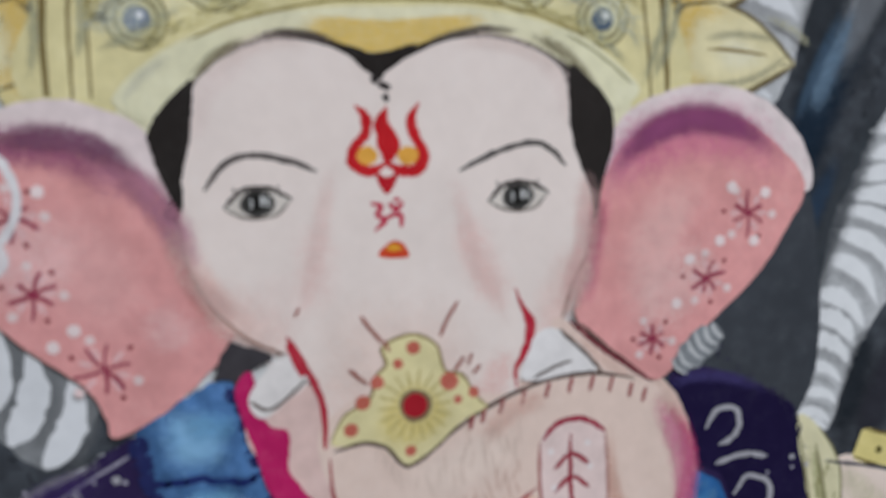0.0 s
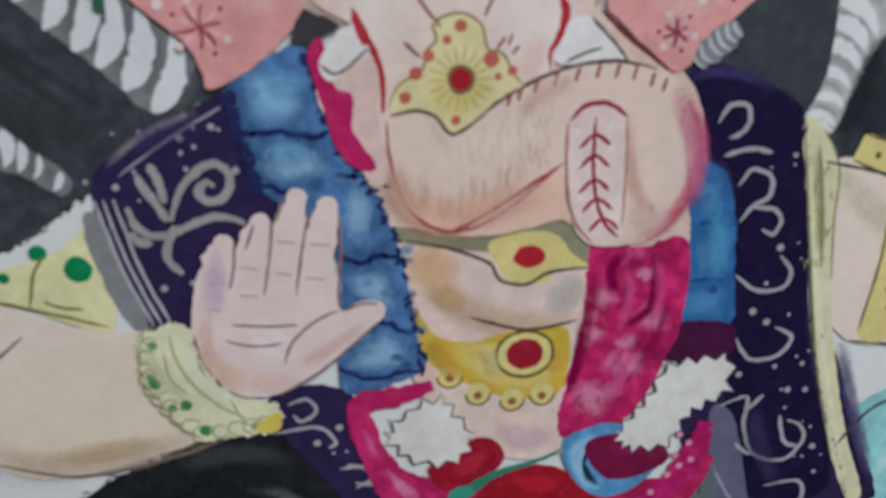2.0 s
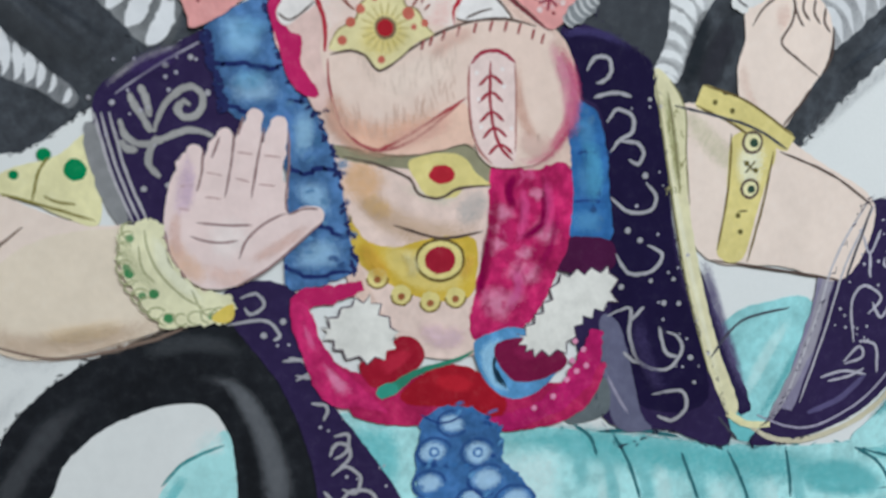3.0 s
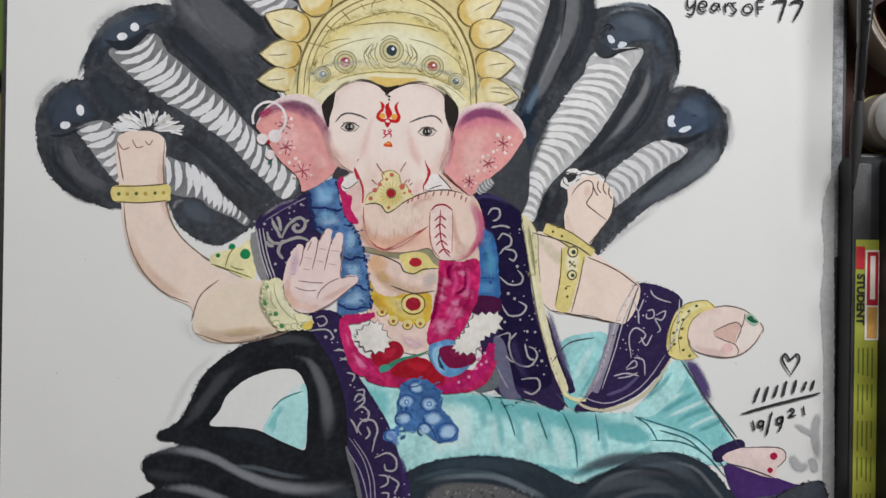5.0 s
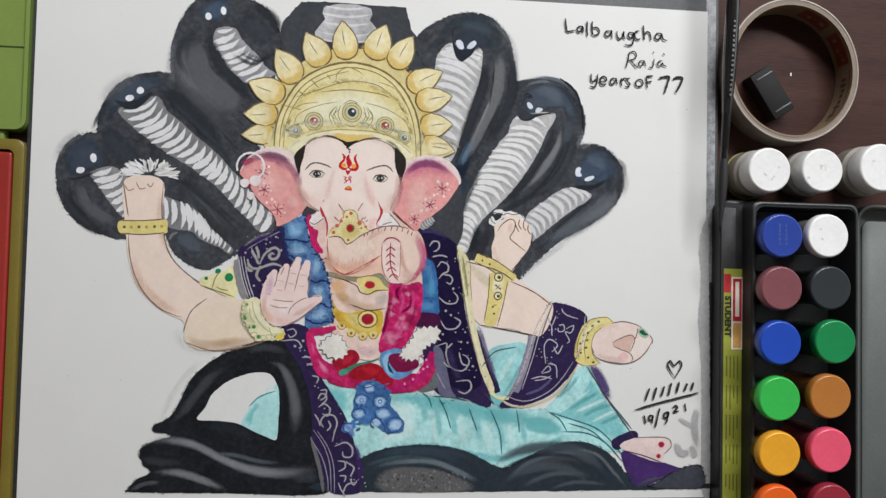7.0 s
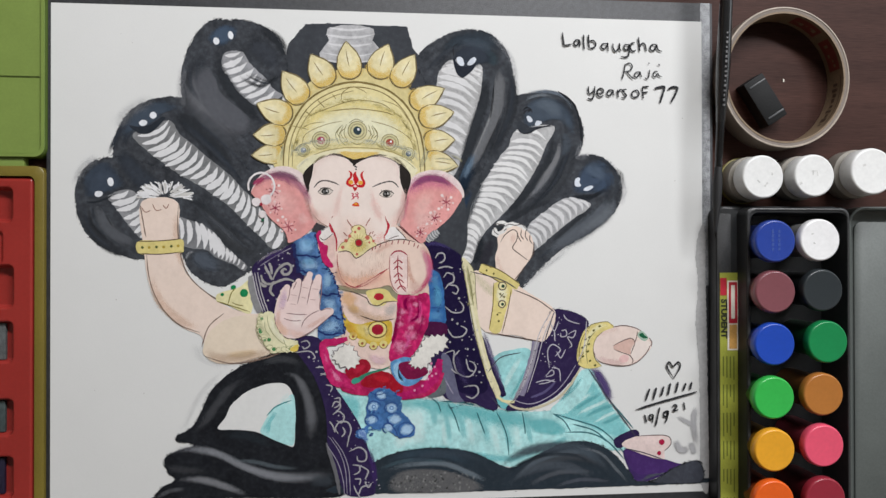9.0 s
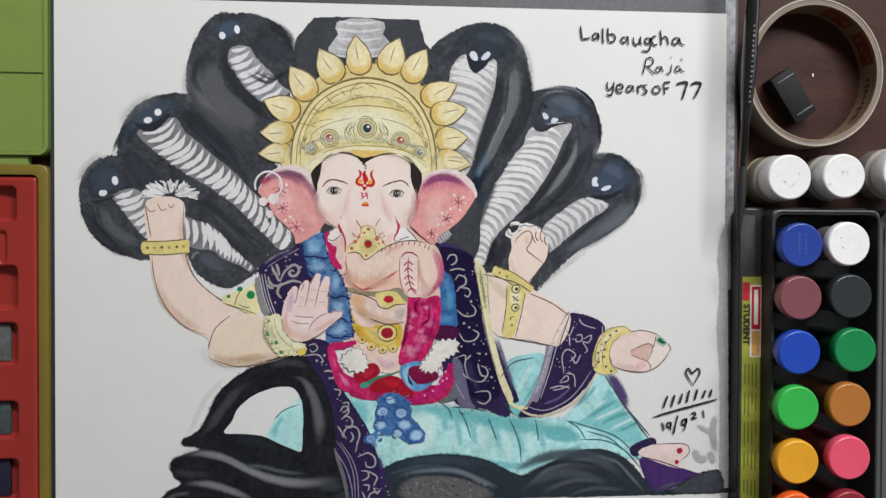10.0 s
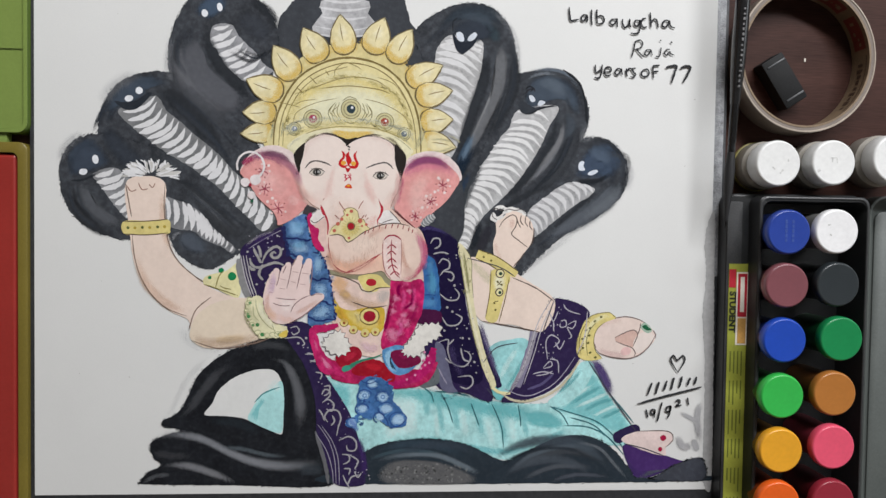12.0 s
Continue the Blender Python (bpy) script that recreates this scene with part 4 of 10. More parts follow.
# broad passes of charcoal and blue-grey chalk that round the hoods
INKY = (0.032, 0.036, 0.042)
for pts, w, c, k in (
        ([(-120.0, 121.9), (-122.8, 112.5), (-118.8, 102.2), (-110.0, 91.2), (-99.8, 81.6), (-90.2, 74.7)], [10, 16, 21, 22, 18, 11], (0.135, 0.14, 0.155), 1.0),
        ([(-124.1, 121.9), (-126.9, 111.4), (-123.6, 100.1)], 4, INKY, 0.8),
        ([(-110.8, 130.8), (-106.4, 116.3), (-99.0, 103.9), (-88.8, 93.6), (-81.9, 84.2)], 8, INKY, 0.9),
        ([(-92.0, 134.6), (-80.0, 130.7), (-71.4, 119.3)], 13, (0.05, 0.056, 0.068), 0.8),
        ([(-83.3, 145.2), (-71.3, 138.5), (-66.2, 126.4)], 7, INKY, 0.8),
        ([(-167.0, 71.2), (-162.2, 81.6), (-153.4, 90.7), (-141.9, 95.0), (-129.1, 93.1)], [4, 7, 8, 7, 5], (0.06, 0.08, 0.108), 0.9),
        ([(-139.9, 91.5), (-124.7, 83.8), (-109.5, 68.3), (-95.9, 50.9)], [6, 11, 12, 10], INKY, 0.85),
        ([(-128.0, 95.1), (-116.2, 87.3), (-102.6, 73.6), (-90.6, 64.3)], [5, 9, 10, 7], (0.065, 0.07, 0.08), 0.8),
        ([(-168.7, 67.8), (-164.4, 59.2), (-153.1, 47.1), (-140.3, 43.1)], [8, 11, 13, 10], (0.042, 0.05, 0.064), 0.85),
        ([(-190.0, 40.1), (-187.3, 49.0), (-179.9, 56.0), (-172.2, 57.4)], [4, 6, 6, 5], (0.055, 0.072, 0.098), 0.9),
        ([(-183.4, 33.2), (-178.8, 22.9), (-170.9, 13.2), (-158.8, 6.3)], [4, 8, 9, 6], (0.12, 0.128, 0.14), 0.9),
        ([(-190.8, 29.1), (-185.9, 17.7), (-175.9, 6.3), (-160.9, 0.7)], 6, (0.035, 0.038, 0.043), 0.9),
        ([(-125.3, 1.3), (-117.5, -2.2), (-106.5, -7.8)], [6, 12, 8], (0.088, 0.105, 0.13), 0.9),
        ([(-128.4, -2.2), (-127.0, 2.0), (-122.9, 3.4)], 2, (0.25, 0.26, 0.28), 0.7),
        ([(-123.3, 36.9), (-109.8, 23.0), (-96.1, 7.2), (-82.4, 0.2)], [6, 11, 11, 7], (0.05, 0.054, 0.06), 0.8),
        ([(-117.3, 27.8), (-106.4, 18.8), (-98.2, 9.7)], 2.4, (0.16, 0.165, 0.175), 0.7),
        ([(-130.2, 35.1), (-118.3, 32.7), (-102.9, 17.7), (-89.2, 4.7)], 4, INKY, 0.8),
        ([(72.0, 120.7), (73.5, 105.7), (68.8, 91.3), (60.1, 73.3), (52.8, 57.2), (49.2, 45.3)], [3, 6, 7, 7, 6, 4], (0.17, 0.175, 0.185), 0.95),
        ([(68.8, 102.1), (63.7, 85.9), (56.5, 67.9), (51.4, 51.8)], 2.2, (0.27, 0.28, 0.29), 0.7),
        ([(63.0, 123.4), (62.2, 105.6), (56.5, 87.6), (49.2, 65.4), (44.2, 48.2)], [5, 7, 8, 7, 5], INKY, 0.95),
        ([(77.5, 123.7), (81.1, 109.4), (78.2, 91.5), (72.0, 78.8), (64.8, 60.8)], [5, 7, 8, 8, 6], (0.032, 0.036, 0.042), 0.9),
        ([(30.6, 129.9), (44.9, 140.9), (63.0, 142.0), (73.8, 132.5)], [5, 9, 10, 7], (0.038, 0.05, 0.064), 0.85),
        ([(58.6, 137.6), (66.6, 129.9), (65.9, 124.9)], 9, (0.045, 0.066, 0.08), 0.7),
        ([(63.0, 55.5), (56.4, 41.1), (50.3, 26.0), (45.6, 11.6)], [4, 6, 6, 4], (0.05, 0.056, 0.064), 0.8),
        ([(89.1, 98.1), (101.2, 101.1), (111.8, 97.6), (118.5, 88.3), (121.5, 78.3)], [5, 8, 9, 8, 5], (0.068, 0.09, 0.12), 0.9),
        ([(88.4, 107.4), (103.0, 109.0), (114.8, 105.6), (122.2, 95.6)], 2.6, (0.16, 0.19, 0.23), 0.75),
        ([(112.6, 80.3), (111.2, 68.4), (105.3, 55.7), (96.5, 44.1), (84.1, 31.8)], [2.5, 4, 4.5, 4, 2.5], (0.19, 0.198, 0.215), 0.9),
        ([(108.9, 83.9), (106.7, 72.0), (101.3, 57.5), (92.8, 45.6), (80.4, 31.8), (70.2, 21.4)], [2.5, 4.5, 5, 5, 5, 3], INKY, 0.9),
        ([(121.5, 79.3), (119.3, 65.9), (110.5, 48.5), (101.3, 37.6), (88.5, 28.6)], [6, 9, 10, 8, 5], (0.05, 0.055, 0.063), 0.85),
        ([(106.8, 37.7), (95.1, 33.3), (81.2, 25.0), (70.2, 16.7), (63.0, 7.0)], 4, INKY, 0.85),
        ([(129.6, 61.3), (140.0, 58.9), (143.8, 52.3), (137.1, 45.8), (126.0, 44.3)], [8, 13, 13, 11, 7], (0.055, 0.08, 0.125), 0.9),
        ([(128.9, 66.0), (140.8, 63.9), (149.7, 55.3), (153.5, 43.3), (151.3, 32.4)], 3.2, INKY, 0.85),
        ([(146.8, 41.4), (143.1, 30.5), (129.7, 19.6), (114.2, 9.4), (101.3, 0.7)], [7, 12, 13, 11, 7], (0.1, 0.112, 0.13), 0.95),
        ([(134.9, 33.4), (125.3, 25.4), (113.5, 15.2), (103.9, 6.9)], 2.6, (0.03, 0.034, 0.04), 0.85),
        ([(121.5, 39.5), (131.9, 38.5), (141.9, 44.3)], 2.6, (0.025, 0.03, 0.038), 0.85),
        ([(68.4, 12.4), (63.0, 1.6), (59.3, -9.2)], 7, (0.035, 0.035, 0.045), 0.8)):
    stroke("charcoal_pass", pts, w, c, True, cover=k)
rnd = random.Random(77)
for pts, w in (([(-121.0, 128.8), (-123.5, 111.5), (-115.4, 96.0)], 12), ([(-92.1, 117.2), (-78.3, 110.5), (-69.7, 117.6)], 10), ([(-172.1, 64.3), (-165.3, 79.8), (-150.0, 94.9)], 10), ([(-129.8, 90.6), (-106.0, 70.0), (-85.6, 47.5)], 14), ([(-190.7, 33.2), (-185.9, 16.0), (-169.3, 2.1)], 10),
               ([(-126.8, 35.1), (-106.4, 18.8), (-85.8, 1.9)], 12), ([(23.4, 119.2), (44.9, 137.3), (70.2, 130.7)], 12), ([(75.6, 120.1), (75.7, 95.0), (63.0, 62.6)], 10), ([(90.2, 102.4), (114.0, 100.9), (123.3, 83.0)], 12), ([(117.8, 73.9), (106.8, 48.5), (88.5, 28.6)], 10), ([(128.9, 57.7), (147.5, 52.4), (143.8, 30.5)], 12), ([(129.0, 17.8), (110.5, 6.9), (97.7, -2.1)], 8)):
    for k in range(5):
        off = rnd.uniform(-w, w) * 0.5
        c = rnd.choice(((0.045, 0.052, 0.064), (0.018, 0.02, 0.023), (0.07, 0.076, 0.086), (0.034, 0.042, 0.056)))
        stroke("charcoal_pass", [(a + off + rnd.uniform(-1, 1), b + off * 0.4 + rnd.uniform(-1, 1)) for a, b in pts], rnd.uniform(0.12, 0.3) * w, c, True, cover=rnd.uniform(0.3, 0.6))
for pts, w, c, k in (([(60.8, 68.7), (52.8, 58.1), (46.9, 45.5), (38.8, 30.0), (30.7, 14.3)], 9, (0.012, 0.022, 0.038), 0.9), ([(58.7, 68.7), (51.7, 59.0), (48.3, 50.0)], 4.5, (0.13, 0.19, 0.26), 0.8), ([(54.5, 68.8), (48.6, 57.3), (45.2, 48.3)], 2.2, (0.05, 0.08, 0.12), 0.8),
                     ([(54.2, 45.1), (47.2, 30.4), (40.1, 13.4)], 4, (0.03, 0.05, 0.085), 0.8), ([(45.1, 29.6), (37.9, 17.5), (31.8, 8.3)], 5, (0.006, 0.008, 0.01), 0.8), ([(60.7, 15.4), (57.8, 3.4), (54.7, -6.7)], 5, (0.02, 0.024, 0.03), 0.8)):
    stroke("charcoal_pass", pts, w, c, True, cover=k)
for pts, c in (([(-124.1, 118.0), (-118.0, 123.7), (-111.2, 116.9), (-107.9, 106.5), (-99.0, 97.6), (-88.8, 89.4), (-84.7, 81.1), (-90.2, 74.7), (-100.9, 78.1), (-112.8, 87.0), (-120.9, 98.7), (-125.2, 109.0)], (0.105, 0.11, 0.125)), ([(-186.1, 31.8), (-180.7, 33.2), (-176.1, 23.6), (-167.5, 15.3), (-157.4, 9.7), (-157.5, 4.2), (-165.9, 5.6), (-175.9, 11.8), (-182.8, 20.8)], (0.095, 0.102, 0.115)),
               ([(146.8, 39.6), (148.3, 30.5), (140.1, 21.0), (127.2, 13.8), (114.2, 6.5), (103.2, 1.1), (106.9, 8.3), (121.6, 18.5), (134.5, 28.3), (140.8, 35.6)], (0.1, 0.112, 0.13)), ([(69.5, 122.1), (74.6, 120.8), (76.4, 105.8), (71.7, 89.2), (63.0, 71.2), (55.7, 56.8), (52.1, 55.4), (56.5, 69.7), (64.8, 87.7), (68.4, 103.9)], (0.14, 0.145, 0.155)), ([(-125.3, 2.0), (-119.5, 0.6), (-109.3, -5.7), (-105.2, -9.9), (-113.4, -9.9), (-122.9, -5.0)], (0.085, 0.1, 0.125))):
    soft_blob("cobra_sheen", pts, c, 3.5, 0.9)

# heads, snouts and eyes
soft_blob("cobra_head", [(-191.3, 45.2), (-187.2, 54.9), (-178.8, 60.1), (-170.5, 57.4), (-165.2, 49.8), (-163.9, 44.3), (-174.0, 38.8), (-184.0, 35.3), (-191.4, 35.9)], (0.05, 0.065, 0.09), 4)
soft_blob("cobra_head", [(-171.0, 73.9), (-165.2, 86.7), (-156.1, 94.8), (-143.3, 98.1), (-131.4, 95.1), (-139.9, 91.5), (-144.0, 86.6), (-152.8, 80.3), (-161.9, 78.2)], (0.055, 0.073, 0.1), 4)
soft_blob("cobra_head", [(-116.5, 139.3), (-110.7, 146.0), (-103.9, 148.9), (-96.0, 147.0), (-95.4, 140.8), (-100.2, 135.8), (-107.4, 132.2), (-115.2, 134.8)], (0.058, 0.085, 0.128), 3)
soft_blob("cobra_head", [(39.6, 133.7), (48.5, 140.2), (63.0, 139.5), (68.4, 128.9), (60.1, 125.2), (53.9, 121.5), (47.8, 116.7), (42.1, 123.8)], (0.034, 0.042, 0.056), 3)
soft_blob("cobra_head", [(85.5, 89.8), (88.4, 100.6), (97.5, 106.1), (110.4, 104.5), (118.5, 96.3), (117.8, 89.8), (107.4, 89.7), (97.6, 85.9), (89.1, 83.0)], (0.058, 0.075, 0.1), 3)
soft_blob("cobra_head", [(118.6, 43.1), (122.3, 54.0), (129.6, 62.4), (140.0, 62.5), (146.0, 55.3), (143.0, 48.0), (134.5, 42.1), (125.2, 39.2)], (0.052, 0.074, 0.115), 4)
blob("cobra_snout", [(-162.9, 82.3), (-156.9, 77.5), (-149.5, 78.3), (-141.3, 86.7), (-143.3, 88.0), (-150.1, 83.1), (-156.9, 81.7)], (0.024, 0.029, 0.037))
blob("cobra_snout", [(41.4, 129.4), (45.7, 124.5), (51.4, 124.6), (56.5, 126.9), (53.9, 121.8), (50.7, 118.9), (47.8, 116.7), (44.2, 118.8), (42.1, 123.8)], (0.02, 0.024, 0.034))
stroke("cobra_snout", [(84.8, 88.7), (87.0, 83.7), (90.6, 81.9), (96.5, 84.8), (107.5, 86.1)], [1.0, 1.6, 2.2, 1.4, 0.5], (0.03, 0.034, 0.044))
stroke("cobra_snout", [(87.7, 93.7), (89.5, 95.9), (92.8, 96.7), (93.5, 94.9)], 1.0, (0.03, 0.03, 0.035))
stroke("cobra_snout", [(-190.7, 34.6), (-183.4, 34.2), (-176.7, 36.7), (-169.3, 40.2)], 1.6, (0.026, 0.03, 0.036), True)
for (x, y), r, q in (([(-181.3, 39.4)][0], 2.6, 1.9), ([(-174.2, 47.0)][0], 1.9, 2.8), ([(-154.5, 84.1)][0], 2.6, 1.9), ([(-148.4, 89.0)][0], 2.2, 2.2), ([(-109.7, 136.7)][0], 1.9, 2.3), ([(-100.8, 140.7)][0], 1.7, 2.6)):
    dot("cobra_eye", x, y, r, (0.74, 0.76, 0.79), q, turn=0.2)
for pts in ([(43.5, 129.5), (45.7, 130.6), (47.8, 128.8), (48.5, 125.3), (46.4, 124.6), (44.2, 126.3)], [(50.7, 125.7), (52.1, 128.6), (55.0, 130.4), (56.5, 129.0), (55.0, 126.5), (52.5, 125.0)],
            [(89.9, 92.0), (91.3, 92.7), (93.2, 91.3), (93.9, 89.1), (92.1, 88.4), (90.6, 89.5)], [(95.4, 87.4), (96.8, 89.2), (99.4, 89.2), (100.1, 87.8), (97.9, 86.3), (95.7, 86.3)],
            [(122.6, 50.8), (124.5, 52.2), (126.0, 51.2), (125.2, 49.0), (126.7, 46.8), (124.5, 46.1), (122.3, 47.1)], [(128.2, 44.3), (130.4, 46.1), (133.4, 46.8), (134.9, 45.8), (132.3, 43.9), (129.3, 43.2)]):
    blob("cobra_eye", pts, (0.6, 0.64, 0.7), edge=0.3)
for pts, w, c, k in (
        ([(93.9, 98.1), (101.2, 100.7), (108.5, 97.2), (113.3, 90.1)], [5, 9, 10, 7], (0.1, 0.125, 0.155), 0.75),
        ([(88.4, 102.4), (93.9, 105.3), (101.2, 106.5), (108.5, 105.2)], 2.2, (0.2, 0.225, 0.255), 0.6),
        ([(114.1, 82.9), (117.0, 73.9), (112.3, 64.8)], [5, 7, 4], (0.075, 0.09, 0.11), 0.7),
        ([(127.1, 55.9), (133.4, 57.7), (139.3, 53.4), (138.2, 49.4)], [6, 10, 10, 6], (0.085, 0.115, 0.16), 0.75),
        ([(120.1, 39.9), (128.2, 39.6), (136.4, 40.7), (144.5, 45.8)], 3.0, (0.022, 0.025, 0.03), 0.85),
        ([(147.5, 41.4), (148.3, 34.2), (142.0, 26.1), (132.7, 20.3), (121.6, 15.2)], [4, 6, 8, 7, 4], (0.135, 0.15, 0.17), 0.75),
        ([(43.2, 138.0), (52.1, 140.3), (62.2, 137.7), (66.6, 130.6)], [4, 7, 7, 5], (0.06, 0.078, 0.1), 0.7),
        ([(70.2, 125.3), (73.1, 114.7), (70.2, 102.1), (65.9, 85.9)], [3, 6, 7, 5], (0.15, 0.155, 0.165), 0.7),
        ([(111.1, 76.7), (110.4, 65.9), (103.8, 55.7), (93.9, 44.1)], [2, 3.5, 3.5, 2], (0.2, 0.205, 0.215), 0.8)):
    stroke("charcoal_pass", pts, w, c, True, cover=k)
for pts, w in (([(41.4, 130.9), (41.4, 136.5), (44.2, 139.1)], 0.5), ([(84.8, 83.6), (87.7, 81.2), (92.1, 81.6), (97.6, 84.5), (106.7, 86.8)], 1.0), ([(87.7, 96.6), (90.2, 98.1), (92.4, 96.7), (90.6, 94.8)], 1.0), ([(111.1, 109.2), (121.4, 101.0), (125.9, 88.4), (127.0, 75.8)], 1.6)):
    stroke("cobra_snout", pts, w, (0.02, 0.022, 0.026))
blob("cobra_snout", [(83.3, 87.2), (85.5, 89.0), (89.1, 86.9), (92.8, 85.2), (97.6, 85.2), (93.5, 83.0), (90.2, 81.9), (87.0, 80.8), (84.4, 82.9)], (0.035, 0.04, 0.048))
for pts in ([(33.5, 121.5), (37.8, 123.0), (40.6, 122.7)], [(55.0, 122.6), (57.9, 122.3), (60.1, 121.2)], [(54.3, 120.1), (57.2, 119.8), (59.3, 119.1)]):
    stroke("belly_scale", pts, 1.5, (0.68, 0.68, 0.68), taper=0.4)

# dusty smudges left by the pencil round the hoods, and a shadow painted in grey along the sheet's edge
for pts, w, c in (([(-172.0, 79.8), (-161.8, 91.9), (-146.6, 99.7)], 9.3, 0.35), ([(-180.5, 63.5), (-190.5, 55.5), (-196.3, 43.5)], 6.4, 0.4), ([(-128.9, 123.5), (-131.7, 106.2), (-128.1, 92.4)], 5.0, 0.4), ([(128.1, 77.6), (124.4, 66.0), (134.4, 68.6)], 4.3, 0.4), ([(152.0, 52.4), (155.7, 45.1), (153.1, 32.4)], 5.7, 0.4),
                  ([(63.0, 146.6), (79.3, 130.9), (84.0, 105.9)], 4.3, 0.4), ([(-150.8, -3.1), (-144.0, -1.4), (-130.5, -8.4)], 5.0, 0.3), ([(84.9, -22.0), (101.3, -7.6), (121.6, 6.9)], 4.3, 0.35), ([(-132.9, -116.9), (-120.8, -89.1), (-103.5, -70.0)], 4.3, 0.18), ([(-123.9, -53.9), (-116.5, -64.5), (-96.6, -70.1)], 6.4, 0.18)):
    stroke("pencil_smudge", pts, w, (0.3, 0.31, 0.33), True, cover=c * 0.6)
# flat grey strip painted in place of the shadow from tray and brush
blob("grey_wash_and_shadow", [(207.9, 16.7), (205.3, 1.2), (206.9, -20.9), (205.2, -43.1), (207.2, -72.7), (207.8, -102.4), (207.9, -132.1), (208.4, -153.7), (213.8, -155.4), (213.5, -95.1), (212.3, -21.0), (211.7, 18.9)], (0.42, 0.42, 0.42), edge=0.7)

rnd = random.Random(55)
for k in range(26):
    dot("speck", rnd.uniform(-205, 205), rnd.uniform(-155, 155), rnd.uniform(0.12, 0.35), (0.3, 0.28, 0.26), n=7)

# coils at the foot
COIL = [(-132.9, -116.2), (-133.6, -112.7), (-124.3, -106.9), (-119.1, -97.9), (-113.2, -85.0), (-103.5, -75.3), (-93.1, -68.8), (-79.2, -62.9), (-65.3, -58.9), (-52.7, -61.2), (-44.3, -69.1), (-39.4, -83.4), (-37.4, -101.3), (-36.4, -119.1), (-34.0, -137.1), (-31.2, -153.6), (-90.1, -153.0), (-143.1, -151.9), (-147.2, -150.3), (-143.0, -144.8), (-134.8, -140.1), (-138.9, -135.8), (-141.2, -130.1), (-140.2, -125.2), (-131.3, -121.2), (-123.7, -118.6), (-127.8, -117.1)]
blob("coil", COIL, (0.014, 0.0155, 0.019), edge=0.6, vary=0.3)
fuzz("charcoal_edge", COIL, 320, (0.026, 0.029, 0.033), 107, 0.9)
blob("bare_paper", [(-108.5, -108.7), (-104.0, -101.7), (-100.2, -93.7), (-91.5, -86.1), (-81.1, -81.7), (-72.4, -80.4), (-65.7, -81.9), (-61.9, -88.0), (-60.2, -99.0), (-60.6, -109.7), (-61.4, -120.7), (-67.7, -119.1), (-76.0, -115.4), (-84.7, -111.3), (-96.8, -109.6)], (0.70, 0.705, 0.69), vary=0.03)
blob("cloth_behind", [(-82.2, -111.4), (-79.4, -104.3), (-74.2, -97.0), (-67.5, -91.8), (-61.9, -88.0), (-60.2, -99.0), (-60.6, -109.7), (-61.7, -120.0), (-68.4, -118.8), (-76.0, -115.4)], LIGHT_TEAL)
soft_blob("cloth_light", [(-72.4, -92.1), (-68.2, -87.2), (-64.0, -85.8), (-61.6, -90.1), (-61.9, -94.4), (-67.5, -95.0)], (0.62, 0.72, 0.71), 2, 0.8)
soft_blob("cloth_shade", [(-81.6, -111.0), (-78.7, -104.7), (-73.8, -97.7), (-71.0, -98.5), (-75.3, -105.8), (-76.7, -114.0)], TEAL, 2, 0.8)
stroke("cloth_fold", [(-78.4, -101.2), (-72.4, -95.3), (-62.6, -91.5)], 0.8, DEEP_TEAL, taper=0.2)
for pts, w, c, k in (([(-142.2, -125.9), (-131.3, -121.2), (-118.2, -121.9), (-106.6, -125.3), (-93.5, -132.4), (-78.9, -138.1), (-62.2, -141.0), (-44.6, -140.0), (-34.7, -136.4)], [3, 5, 5.5, 5, 5, 6, 7, 8, 7], (0.21, 0.22, 0.24), 0.95), ([(-134.1, -140.1), (-118.4, -140.6), (-103.9, -145.2), (-88.4, -152.0)], [3, 5, 5, 4], (0.19, 0.195, 0.21), 0.95), ([(-147.2, -151.7), (-138.3, -147.1), (-128.0, -145.9)], 3, (0.1, 0.105, 0.115), 0.7),
                     ([(-102.1, -129.0), (-86.5, -130.1), (-70.9, -134.0), (-56.9, -135.1)], 3, (0.09, 0.11, 0.125), 0.8), ([(-70.6, -74.0), (-60.8, -76.0), (-54.9, -84.6), (-51.4, -95.7), (-50.1, -108.1), (-51.6, -120.6)], [2, 4, 6, 7, 8, 4], (0.125, 0.13, 0.142), 0.9), ([(-124.3, -111.9), (-116.7, -103.9), (-109.8, -94.2), (-101.5, -83.8), (-89.7, -75.5)], [3, 6, 6, 6, 4], (0.06, 0.063, 0.07), 0.8), ([(-82.7, -68.5), (-68.8, -65.2), (-55.5, -68.9)], 5, (0.05, 0.054, 0.06), 0.8),
                     ([(-58.4, -86.6), (-56.4, -100.9), (-56.8, -116.9)], 4, (0.01, 0.011, 0.013), 0.8), ([(-41.6, -86.9), (-40.2, -104.8), (-39.6, -122.6)], 4, (0.012, 0.013, 0.016), 0.8), ([(-107.2, -113.3), (-89.9, -113.7), (-72.6, -121.9)], 6, (0.02, 0.026, 0.032), 0.7), ([(-51.6, -143.8), (-42.8, -143.3), (-35.4, -144.2)], 8, (0.05, 0.062, 0.075), 0.6), ([(-139.9, -131.6), (-131.3, -133.9), (-114.2, -135.0)], 5, (0.045, 0.047, 0.052), 0.7)):
    stroke("coil_sheen", pts, w, c, True, cover=k)

